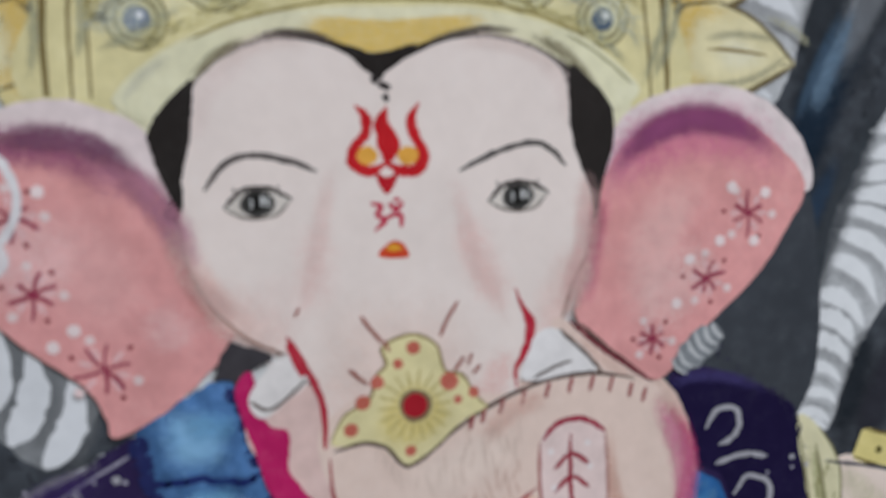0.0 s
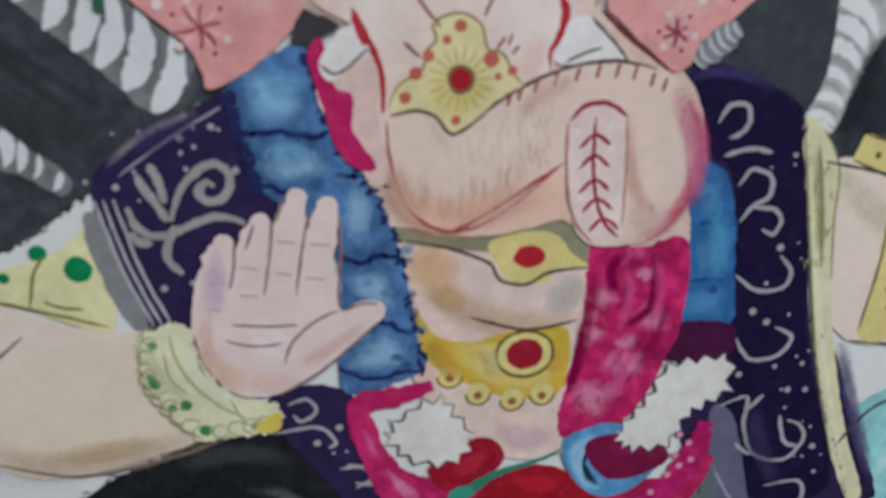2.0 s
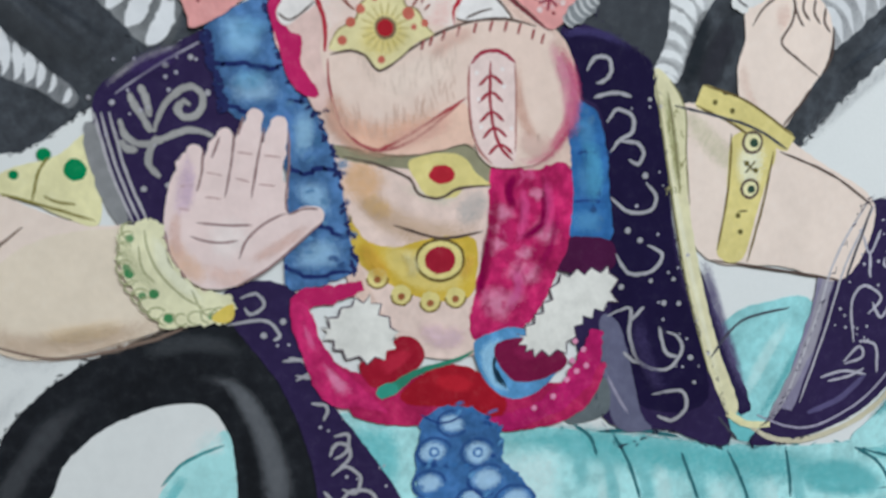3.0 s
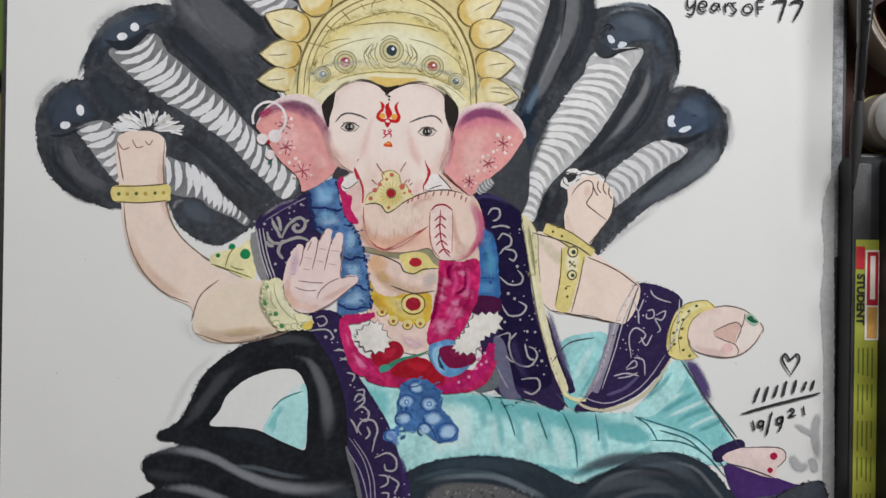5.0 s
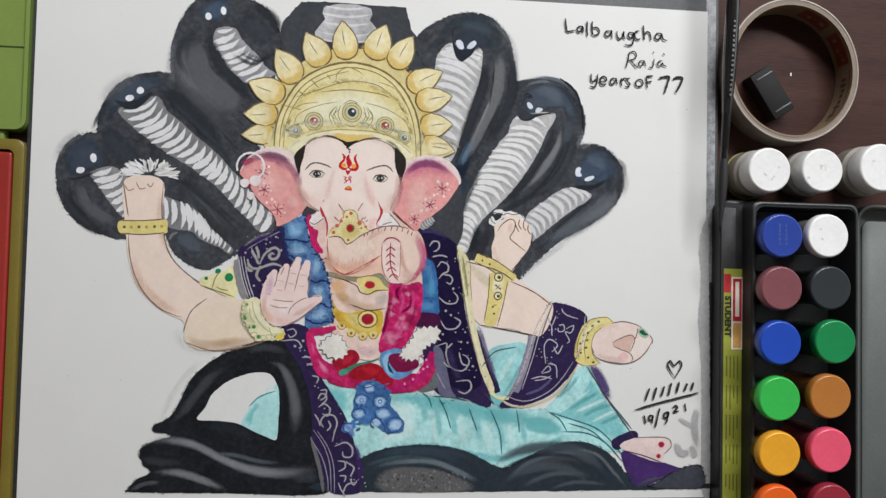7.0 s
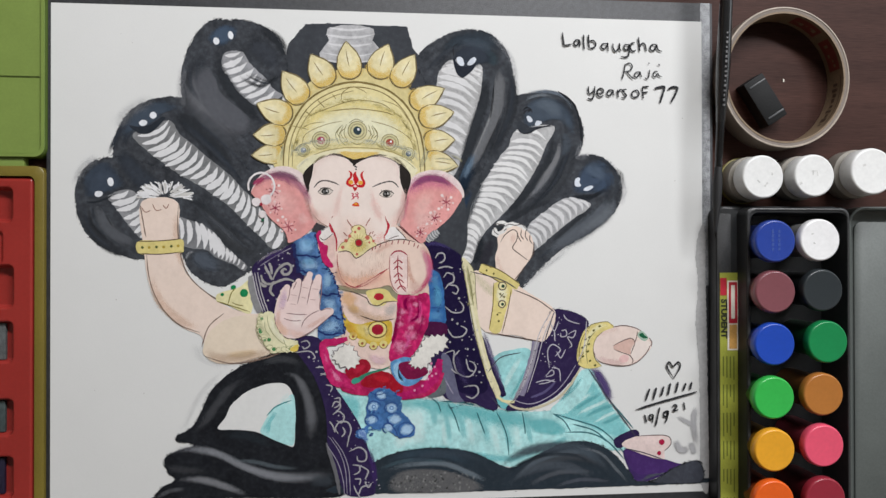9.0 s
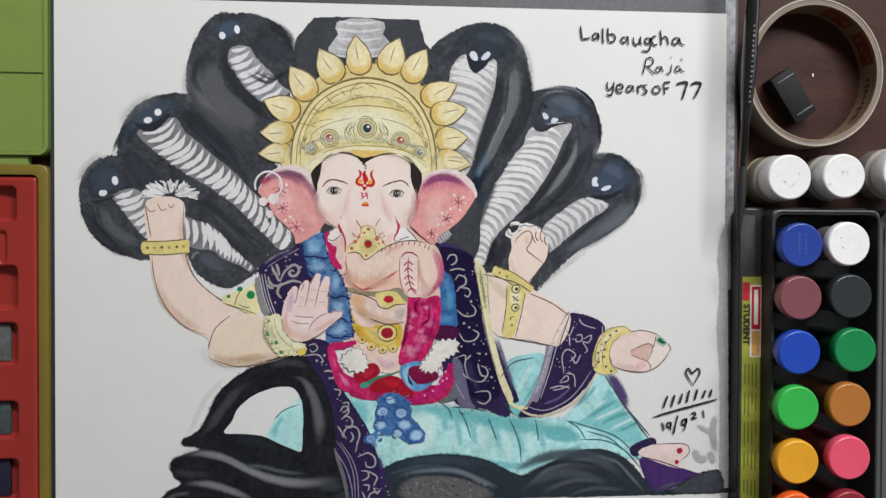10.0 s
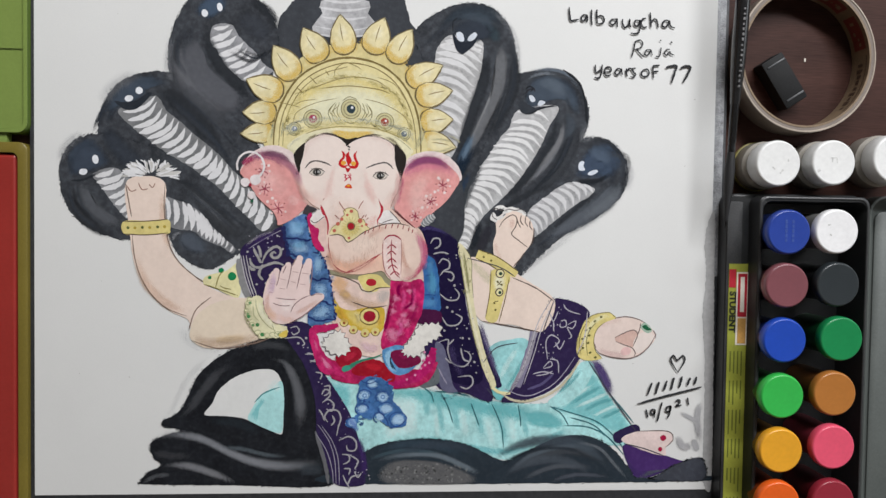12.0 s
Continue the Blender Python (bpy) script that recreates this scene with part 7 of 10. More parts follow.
for pts, c in (([(-43.5, -26.1), (-35.2, -26.0), (-33.1, -31.7), (-34.1, -36.7), (-40.9, -33.4), (-43.5, -31.0)], LIGHT_BLUE),
        ([(-43.1, -42.4), (-34.7, -38.4), (-31.0, -42.1), (-31.3, -47.9), (-39.6, -49.6), (-45.6, -48.0)], LIGHT_BLUE),
        ([(-44.8, -9.6), (-42.3, -10.7), (-44.0, -13.8)], (0.1, 0.2, 0.45)),
        ([(-43.3, -37.8), (-39.0, -38.1), (-35.9, -40.0), (-41.5, -42.5)], (0.13, 0.28, 0.5)),):
    soft_blob("garland_petal", pts, c, 3.2, 0.95)
for pts in ([(-60.9, 1.7), (-57.1, 0.5), (-53.1, 0.7), (-47.2, -0.3), (-44.6, 0.6)], [(-58.8, -7.9), (-54.0, -10.0), (-52.0, -11.3)], [(-43.6, -8.1), (-39.6, -8.3), (-34.5, -10.1)], [(-44.1, -23.3), (-40.5, -25.2), (-36.2, -23.8), (-32.5, -25.1)], [(-43.3, -37.8), (-36.9, -37.7), (-32.6, -40.2)], [(-46.1, -46.7), (-40.8, -50.1), (-30.8, -49.1)]):
    pts = [(q[0] + 0.7 * (-1) ** i, q[1] + 0.7 * noise.noise((q[0], q[1], 1))) for i, q in enumerate(smooth(pts, False, 3))]
    stroke("garland_line", pts, 1.1, (0.015, 0.025, 0.12), taper=0.5, n=3)
blob("blue_garland", [(23.9, -8.7), (31.0, -10.4), (33.9, -16.5), (35.4, -30.2), (35.6, -43.8), (23.5, -42.6), (23.8, -33.0), (25.4, -23.9)], (0.035, 0.13, 0.34), edge=0.5, vary=0.3)
for pts in ([(25.9, -11.8), (31.1, -12.0), (32.7, -19.8), (27.0, -20.6)], [(25.9, -23.4), (32.9, -23.2), (34.4, -32.5), (27.0, -32.6)], [(25.1, -35.4), (34.2, -34.8), (34.0, -41.9), (25.0, -41.5)]):
    soft_blob("garland_petal", pts, (0.08, 0.23, 0.43), 3, 0.9)
for pts in ([(25.9, -21.7), (29.9, -21.0), (34.0, -22.6)], [(24.7, -33.6), (29.4, -33.3), (35.0, -33.9)]):
    stroke("garland_line", pts, 1.0, (0.02, 0.05, 0.2), True)
blob("garland_base", [(21.5, -43.0), (35.6, -43.5), (35.8, -51.2), (20.6, -50.4)], (0.06, 0.008, 0.045))
blob("magenta_garland", [(5.7, -23.4), (15.1, -25.2), (25.0, -24.6), (25.1, -41.3), (21.5, -52.2), (14.7, -63.9), (4.9, -68.6), (-0.8, -65.9), (0.8, -55.1), (4.0, -39.7)], MAGENTA, edge=0.6, vary=0.45)
for (x, y), r in zip([(7.3, -35.4), (5.9, -43.5), (6.2, -39.4), (18.5, -40.9), (12.3, -51.2), (8.3, -58.3), (4.0, -45.8), (13.4, -46.5), (17.0, -31.4)], (3.0, 2.8, 2.0, 4.0, 5.0, 5.6, 1.8, 2.8, 2.2)):
    soft_blob("pale_petal", [(x + r * noise.noise((x, y, i)) * 0.8 + r * 1.3 * math.cos(i * 0.785), y + r * math.sin(i * 0.785) + 0.7 * r * noise.noise((y, x, i))) for i in range(8)], (0.66, 0.24, 0.38), r * 1.1, 0.85)
rnd = random.Random(31)
for k in range(40):
    q, d = along([(*p, 0) for p in [(15.1, -25.8), (14.0, -38.0), (11.0, -50.6), (4.7, -64.3)]], rnd.random())
    x, y = q[0] + rnd.uniform(-7, 7) * (1 - 0.3 * rnd.random()), q[1] + rnd.uniform(-2.5, 2.5)
    a, l = rnd.uniform(0.6, 2.2), rnd.uniform(2.5, 5.5)
    stroke("garland_dab", [(x, y), (x + l * 0.5 * math.cos(a), y + l * 0.5 * math.sin(a) + 0.4), (x + l * math.cos(a), y + l * math.sin(a))], rnd.uniform(0.9, 2.4), rnd.choice(((0.58, 0.05, 0.19), (0.33, 0.005, 0.08), (0.6, 0.1, 0.25), (0.5, 0.02, 0.13))), True, cover=rnd.uniform(0.4, 0.7), n=3)
for line, count, spread in (([(-53.5, 12.1), (-50.1, -4.2), (-39.7, -18.9), (-36.4, -36.7), (-39.3, -47.8)], 30, 6.5), ([(29.6, -10.4), (30.5, -24.4), (30.6, -41.7)], 8, 3.6)):
    for k in range(count):
        q, d = along([(*p, 0) for p in line], rnd.random())
        x, y = q[0] + rnd.uniform(-spread, spread), q[1] + rnd.uniform(-2, 2)
        a, l = rnd.uniform(-0.4, 0.9), rnd.uniform(1.5, 4)
        stroke("garland_dab", [(x, y), (x + l * 0.5 * math.cos(a), y + l * 0.5 * math.sin(a) + 0.3), (x + l * math.cos(a), y + l * math.sin(a))], rnd.uniform(1.2, 2.8), rnd.choice(((0.12, 0.25, 0.42), (0.03, 0.07, 0.2), (0.07, 0.18, 0.36))), True, cover=rnd.uniform(0.4, 0.8), n=3)
for line in ([(-47.3, 15.7), (-45.5, 7.9), (-42.2, -2.5), (-36.6, -11.3), (-32.4, -23.9), (-29.8, -42.2), (-29.5, -49.2)], [(-61.7, 8.5), (-60.1, 1.5), (-58.2, -9.0)]):
    for k in range(46):
        q, d = along([(*p, 0) for p in line], (k + rnd.random()) / 46)
        stroke("ragged_edge", [(q[0] + rnd.uniform(-1, 1), q[1]), (q[0] + rnd.uniform(-1.2, 1.2), q[1] - 0.7), (q[0] + rnd.uniform(-1.6, 1.6), q[1] - 1.5)], rnd.uniform(0.5, 1.1), (0.02, 0.025, 0.1), n=2)
for pts in ([(4.0, -39.7), (3.1, -50.0), (0.8, -57.8)], [(18.7, -27.2), (18.2, -38.3), (11.2, -42.8)], [(11.6, -25.6), (9.5, -30.2), (10.9, -35.2)]):
    stroke("garland_fold", pts, 2.4, (0.22, 0.0, 0.06), True)
blob("garland_ground", [(-38.7, -69.2), (-33.1, -80.7), (-28.5, -87.2), (-9.0, -90.4), (12.4, -92.5), (28.6, -88.2), (34.7, -75.6), (23.2, -80.1), (5.3, -79.1), (-9.0, -76.0), (-23.2, -76.5), (-32.0, -73.6)], (0.4, 0.015, 0.09), edge=0.5, vary=0.35)
stroke("magenta_garland", [(-27.3, -52.7), (-35.0, -54.7), (-42.1, -56.0), (-42.5, -62.7), (-37.2, -73.7), (-28.9, -81.8)], [3, 4.5, 5, 4.5, 6, 7], MAGENTA, taper=0.8)
blob("magenta_garland", [(-44.9, -57.7), (-40.7, -57.8), (-37.9, -66.4), (-34.3, -72.9), (-28.7, -78.1), (-23.7, -83.2), (-22.3, -85.7), (-28.7, -83.8), (-35.8, -83.0), (-40.8, -76.4)], (0.5, 0.02, 0.13), edge=0.6, vary=0.35)
soft_blob("pale_petal", [(-38.6, -70.7), (-35.0, -73.6), (-30.1, -79.5), (-33.0, -81.6), (-36.5, -77.9)], (0.68, 0.22, 0.38), 2, 0.9)
soft_blob("pale_petal", [(-42.8, -60.6), (-40.3, -63.5), (-38.9, -69.3), (-41.4, -67.8)], (0.62, 0.12, 0.28), 1.5, 0.8)
blob("dark_flower", [(-28.7, -72.6), (-23.7, -70.2), (-18.7, -66.1), (-14.1, -67.3), (-12.6, -72.3), (-17.2, -76.5), (-23.0, -78.9), (-26.9, -77.8)], (0.3, 0.008, 0.025))
soft_blob("flower_light", [(-24.4, -72.1), (-17.9, -68.9), (-14.7, -70.3), (-17.9, -73.9), (-23.0, -76.4)], (0.45, 0.02, 0.05), 1.2, 0.9)
blob("dark_flower", [(-19.0, -81.4), (-14.1, -76.9), (-8.6, -74.0), (-1.5, -74.9), (5.0, -79.3), (8.6, -85.2), (5.7, -89.0), (-0.0, -87.2), (-8.7, -84.9), (-15.8, -84.0)], (0.32, 0.008, 0.02))
soft_blob("flower_light", [(-11.5, -76.9), (-4.3, -75.9), (1.4, -79.2), (-1.5, -82.1), (-8.7, -80.6)], (0.46, 0.015, 0.03), 1.5, 0.9)
stroke("leaf_green", [(-23.7, -81.9), (-19.8, -78.9), (-14.1, -75.4), (-4.3, -72.7), (0.3, -70.6)], [1.6, 2.6, 1.6, 1.0, 0.8], (0.04, 0.22, 0.14))
stroke("leaf_green", [(-24.4, -81.3), (-22.2, -79.6), (-19.4, -79.9)], 3.0, (0.05, 0.3, 0.22))
blob("blue_flower", [(0.3, -68.7), (5.7, -65.9), (11.5, -65.1), (20.2, -68.7), (23.1, -74.5), (19.4, -80.3), (12.9, -83.8), (7.1, -82.7), (2.1, -77.1)], (0.1, 0.27, 0.5), vary=0.3)
soft_blob("flower_light", [(1.4, -69.6), (5.7, -66.8), (8.6, -67.8), (5.0, -72.8), (5.7, -79.3), (10.0, -82.7), (5.7, -81.8), (2.1, -76.4)], (0.3, 0.52, 0.7), 1.2, 0.9)
blob("dark_flower", [(5.7, -69.6), (13.0, -67.9), (21.6, -70.9), (24.5, -75.3), (18.7, -78.8), (11.5, -79.4), (7.2, -75.7)], (0.17, 0.008, 0.05))
soft_blob("flower_light", [(8.6, -70.7), (15.8, -69.3), (20.2, -73.0), (13.0, -74.4)], (0.26, 0.015, 0.08), 1.5, 0.8)
stroke("magenta_garland", [(32.5, -66.7), (30.3, -74.6), (25.9, -81.8), (18.7, -86.8), (9.3, -90.0), (2.8, -89.4)], [4, 6.5, 6.5, 5, 4.5, 2], (0.42, 0.012, 0.12), taper=0.8, vary=0.3)
for x, y in [(26.7, -69.5), (28.9, -71.7), (25.9, -74.6), (27.1, -77.5), (24.5, -79.6), (29.7, -76.1), (20.9, -83.9), (15.8, -86.7)]:
    dot("pale_petal", x, y, 0.8, (0.66, 0.25, 0.4), n=8)
rnd = random.Random(12)
for pts, teeth in (([(-37.2, -63.2), (-34.4, -60.2), (-29.7, -56.6), (-25.4, -56.2), (-22.6, -60.0), (-19.3, -64.9), (-20.9, -70.1), (-25.9, -72.2), (-32.1, -69.9), (-36.0, -66.8)], 14), ([(11.9, -67.6), (15.7, -63.3), (19.7, -58.6), (23.1, -52.0), (29.7, -51.6), (35.8, -51.3), (37.0, -59.1), (31.5, -62.1), (27.4, -65.5), (23.9, -71.7), (17.2, -72.5), (13.4, -70.7)], 20)):
    line = []
    for k in range(2 * teeth):
        q, d = along([(*p, 0) for p in pts] + [(*pts[0], 0)], k / (2 * teeth))
        out = (-1.1 if k % 2 else 1.1) * rnd.uniform(0.5, 1.2)
        line.append((q[0] - d[1] * out, q[1] + d[0] * out))
    blob("white_flower", line, (0.71, 0.69, 0.64), True, edge=0.1)
    for k in range(3):
        a = len(line) * k // 3
        stroke("outline", (line + line)[a:a + len(line) // 3 - (3 if k == 1 else 0)], 0.42, (0.09, 0.06, 0.09), n=2)
blob("blossom_ground", [(-13.3, -88.1), (-5.5, -84.7), (3.1, -87.7), (7.4, -92.8), (7.4, -100.0), (11.6, -104.8), (15.9, -111.3), (14.9, -116.0), (7.3, -117.3), (0.2, -113.5), (-3.4, -109.1), (-6.9, -111.9), (-13.4, -109.6), (-15.5, -116.8), (-21.2, -115.9), (-21.2, -111.6), (-15.5, -108.9), (-15.5, -101.7), (-14.4, -94.6)], (0.055, 0.15, 0.36), edge=1.2, vary=0.4)
for (x, y), r in zip([(-10.5, -96.8), (0.9, -97.7), (-11.9, -105.4), (3.1, -105.3), (10.6, -111.9), (-1.2, -110.6), (-18.0, -113.8), (-5.5, -89.4)], (4.4, 4.4, 4.2, 5.0, 5.4, 3.6, 3.4, 4.0)):
    pts = [(x + r * (1 + 0.4 * noise.noise((x, i, 2))) * math.cos(i * 0.9), y + r * 0.85 * (1 + 0.4 * noise.noise((y, i, 5))) * math.sin(i * 0.9)) for i in range(7)]
    soft_blob("blue_blossom", pts, (0.38, 0.56, 0.74), r * 0.3, 0.95)
    ring("blossom_edge", x, y, r * 1.0, 0.8, (0.03, 0.08, 0.24), r * 0.85, rnd.uniform(0, 120), rnd.uniform(220, 330))
for x, y in [(-10.5, -96.8), (0.9, -97.7)]:
    ring("blossom_eye", x, y, 1.1, 0.6, (0.06, 0.16, 0.4))
rnd = random.Random(19)
for k in range(34):
    q, d = along([(*p, 0) for p in [(-13.0, -87.7), (1.4, -87.9), (5.7, -98.9), (-3.0, -103.1), (-13.0, -101.4), (-15.9, -112.9), (-4.4, -108.8), (5.6, -114.8), (15.0, -112.8)]], rnd.random())
    x, y = q[0] + rnd.uniform(-2.5, 2.5), q[1] + rnd.uniform(-2.5, 2.5)
    a, l = rnd.uniform(-0.6, 1.2), rnd.uniform(1.5, 4)
    stroke("blossom_dab", [(x, y), (x + l * 0.5 * math.cos(a), y + l * 0.5 * math.sin(a) + 0.4), (x + l * math.cos(a), y + l * math.sin(a))], rnd.uniform(0.8, 1.8), rnd.choice(((0.02, 0.06, 0.22), (0.05, 0.16, 0.4), (0.14, 0.34, 0.6))), True, cover=0.8, n=3)
for pts in ([(5.6, -116.9), (12.1, -115.7), (15.8, -111.4)], [(-2.3, -105.9), (2.8, -111.1), (4.9, -116.3)], [(-13.7, -86.7), (-8.7, -89.2), (-2.9, -87.8)]):
    stroke("outline", pts, 0.6, (0.02, 0.05, 0.2))
stroke("blue_shade", [(-20.9, -112.1), (-17.3, -114.3), (-14.5, -120.2)], 3.5, (0.14, 0.24, 0.5), True)

# crown
def petal(x0, y0, x1, y1, w):
    a, b = np.array((x0, y0)), np.array((x1, y1))
    d = b - a
    l = np.linalg.norm(d)
    d = d / l
    nrm = np.array((-d[1], d[0]))
    shape = [a - d * 1.2, a + nrm * w * 0.36 + d * l * 0.05, a + nrm * w * 0.5 + d * l * 0.32, a + nrm * w * 0.4 + d * l * 0.62, a + nrm * w * 0.14 + d * l * 0.9, b, a - nrm * w * 0.14 + d * l * 0.88, a - nrm * w * 0.4 + d * l * 0.62, a - nrm * w * 0.5 + d * l * 0.32, a - nrm * w * 0.36 + d * l * 0.05]
    blob("crown_petal", shape, (0.71, 0.63, 0.37), edge=0.3)
    stroke("petal_shade", [shape[3], shape[2] - nrm * w * 0.12, shape[1] + d * l * 0.08, a + d * l * 0.06, shape[-1] + d * l * 0.08, shape[-2] + nrm * w * 0.12, shape[-3]], [1.5, 4, 5.5, 6, 5.5, 4, 1.5], (0.62, 0.43, 0.11), True, cover=0.85)
    soft_blob("petal_light", [a + d * l * 0.3, a + nrm * w * 0.28 + d * l * 0.5, a + d * l * 0.85, a - nrm * w * 0.28 + d * l * 0.5], (0.75, 0.7, 0.5), 3.0, 0.85)
    stroke("outline", shape[5:] + shape[:3], 0.8, (0.13, 0.1, 0.045), n=5)
    stroke("outline", [q + d * 0.5 for q in shape[6:] + shape[:2]], 0.4, (0.2, 0.15, 0.07), n=5)
    stroke("outline", shape[2:6], 0.65, (0.16, 0.125, 0.06), n=5)
    tip = a + d * l * 0.78 + nrm * w * 0.05
    stroke("petal_vein", [a + d * l * 0.3, a + d * l * 0.52 + nrm * w * 0.04, tip], [0.3, 0.6, 0.3], (0.24, 0.17, 0.06))
    stroke("pencil_smear", [b - d * l * 0.12 - nrm * 0.6, b - d * l * 0.03, b + d * 0.6], 0.9, (0.25, 0.22, 0.14), True, cover=0.6)


blob("crown_ground", [(-70.0, 54.6), (-71.6, 72.1), (-66.3, 93.2), (-52.3, 110.9), (-33.1, 120.0), (-8.5, 120.4), (9.2, 111.9), (23.4, 94.3), (28.7, 73.1), (26.9, 55.2), (-22.8, 51.4)], (0.64, 0.55, 0.27))
for (x0, y0), (x1, y1), w in (((-68.2, 65.8), (-87.9, 64.6), 12.7), ((-67.1, 77.8), (-86.8, 77.6), 14.8), ((-63.6, 89.0), (-84.6, 97.8), 16.2), ((-55.5, 99.3), (-68.3, 118.7), 16.6), ((-39.4, 110.4), (-50.5, 129.8), 16.9), ((-25.1, 115.2), (-28.1, 138.7), 15.9), ((-8.9, 116.2), (-0.7, 137.5), 16.9), ((4.2, 111.4), (16.3, 131.1), 15.5), ((14.2, 99.2), (35.6, 109.4), 15.5), ((19.8, 89.7), (42.0, 93.9), 15.5), ((22.7, 74.4), (42.4, 76.0), 15.5), ((22.7, 63.0), (44.5, 58.6), 14.8)):
    petal(x0, y0, x1, y1, w)
blob("crown_disc", [(-68.9, 56.4), (-67.5, 72.1), (-62.9, 86.2), (-53.4, 100.4), (-40.1, 109.0), (-23.3, 113.1), (-5.0, 110.2), (8.5, 101.2), (18.0, 87.2), (22.7, 71.2), (23.4, 51.6), (-22.8, 44.3)], (0.69, 0.61, 0.32), edge=0.1)
for pts, w in (([(-67.9, 58.1), (-66.8, 72.2), (-61.8, 86.2), (-53.1, 99.3), (-39.4, 108.3), (-23.3, 112.4), (-5.7, 109.5), (8.1, 100.5), (17.3, 86.4), (21.6, 71.2), (22.6, 54.5)], 1.1), ([(-64.7, 57.4), (-63.6, 71.5), (-59.1, 84.5), (-50.7, 96.9), (-38.1, 105.1), (-23.3, 109.2), (-7.1, 106.7), (5.6, 98.4), (14.1, 85.3), (18.4, 71.2), (19.8, 54.5)], 0.55), ([(-62.3, 57.5), (-61.2, 70.5), (-56.6, 83.5), (-48.6, 94.8), (-36.7, 102.7), (-23.3, 106.8)], 0.4)):
    stroke("outline", pts, w * 1.2, (0.19, 0.14, 0.05), taper=0.6)
stroke("crown_shade", [(-58.5, 61.7), (-54.9, 78.6), (-43.7, 92.8), (-22.6, 100.1), (-1.5, 93.3), (10.9, 78.2), (15.5, 61.6)], 7, (0.66, 0.55, 0.2), True, cover=0.6)
stroke("crown_light", [(-55.0, 64.5), (-43.8, 78.7), (-20.9, 86.0), (0.2, 79.2), (11.9, 65.1)], 19, (0.72, 0.7, 0.5), True, cover=1.0)
stroke("crown_light", [(-50.7, 89.9), (-36.7, 98.8), (-20.9, 102.2), (-5.0, 98.9), (7.4, 90.6)], 6, (0.7, 0.65, 0.4), True, cover=0.8)
for pts, w in (([(-55.6, 89.1), (-43.7, 93.5), (-30.4, 98.6), (-19.1, 100.8), (-5.0, 98.6), (4.2, 92.0)], 0.55), ([(-39.5, 93.2), (-22.7, 95.1), (-5.0, 93.6), (2.8, 91.2)], 0.6), ([(-31.1, 100.7), (-30.4, 105.3), (-24.4, 109.2), (-18.4, 107.5), (-14.9, 105.5)], 0.5), ([(-54.2, 93.3), (-49.6, 89.9)], 0.6), ([(-46.5, 100.5), (-41.9, 95.6)], 0.6), ([(-36.7, 104.1), (-34.6, 101.3)], 0.5), ([(-42.0, 86.5), (-50.7, 85.0), (-55.9, 82.1)], 0.4), ([(-5.0, 101.0), (5.6, 96.9), (12.7, 87.1)], 0.4),
               ([(-64.6, 84.1), (-52.1, 81.4)], 0.45), ([(-56.0, 72.3), (-53.5, 78.6), (-42.0, 84.4), (-29.7, 87.3)], 0.4), ([(-12.8, 87.5), (0.3, 84.1), (12.0, 77.2), (15.5, 69.4)], 0.4)):
    stroke("outline", pts, w, (0.22, 0.17, 0.06), taper=0.3)
for pts in ([(-29.0, 82.4), (-32.5, 78.8), (-31.2, 73.9), (-27.7, 71.5)], [(-30.4, 84.8), (-34.7, 78.8), (-32.6, 72.5)], [(-14.2, 81.8), (-11.4, 77.6), (-14.3, 72.7)], [(-11.4, 84.7), (-7.9, 77.7), (-11.4, 71.6)], [(-26.2, 85.9), (-22.0, 88.5), (-17.1, 86.8)], [(-25.5, 74.0), (-21.0, 72.2), (-16.4, 74.0)]):
    stroke("outline", pts, 0.5, (0.2, 0.18, 0.09), taper=0.3)
for (x, y), r, c in (([(-44.1, 74.5)][0], 5.6, (0.36, 0.05, 0.1)), ([(-20.9, 81.1)][0], 6.0, (0.03, 0.05, 0.06)), ([(-0.1, 73.5)][0], 5.6, (0.34, 0.06, 0.04)), ([(-55.3, 68.0)][0], 4.0, (0.12, 0.16, 0.25)), ([(12.0, 66.5)][0], 4.0, (0.06, 0.09, 0.14))):
    dot("stone_setting", x, y, r, (0.56, 0.52, 0.3))
    for k in (1.0, 0.72):
        ring("outline", x, y, r * k, 0.45, (0.2, 0.17, 0.08))
    dot("crown_stone", x, y, r * 0.46, c)
    dot("stone_glint", x + r * 0.12, y + r * 0.14, r * 0.14, (0.75, 0.75, 0.78), n=8)
for s in (-1, 1):
    x, y = [(-20.9, 81.1)][0]
    for k in range(3):
        stroke("outline", [(x + s * (7 + 2 * k), y + 4 - k), (x + s * (8.5 + 2.2 * k), y - 2), (x + s * (6 + 2 * k), y - 7 + k)], 0.45, (0.25, 0.22, 0.1))
blob("crown_rim", [(-59.2, 51.2), (-56.0, 61.0), (-45.5, 66.7), (-33.3, 68.9), (-21.0, 69.1), (-6.9, 68.5), (6.3, 65.0), (13.4, 58.7), (16.9, 48.8), (-1.6, 51.5), (-21.0, 56.7), (-40.3, 54.8)], (0.73, 0.68, 0.46), edge=0.1)
soft_blob("crown_shade", [(-33.3, 68.2), (-21.0, 67.6), (-5.1, 67.8), (-8.6, 62.8), (-21.0, 59.9), (-33.3, 64.0)], (0.66, 0.46, 0.12), 2, 0.9)
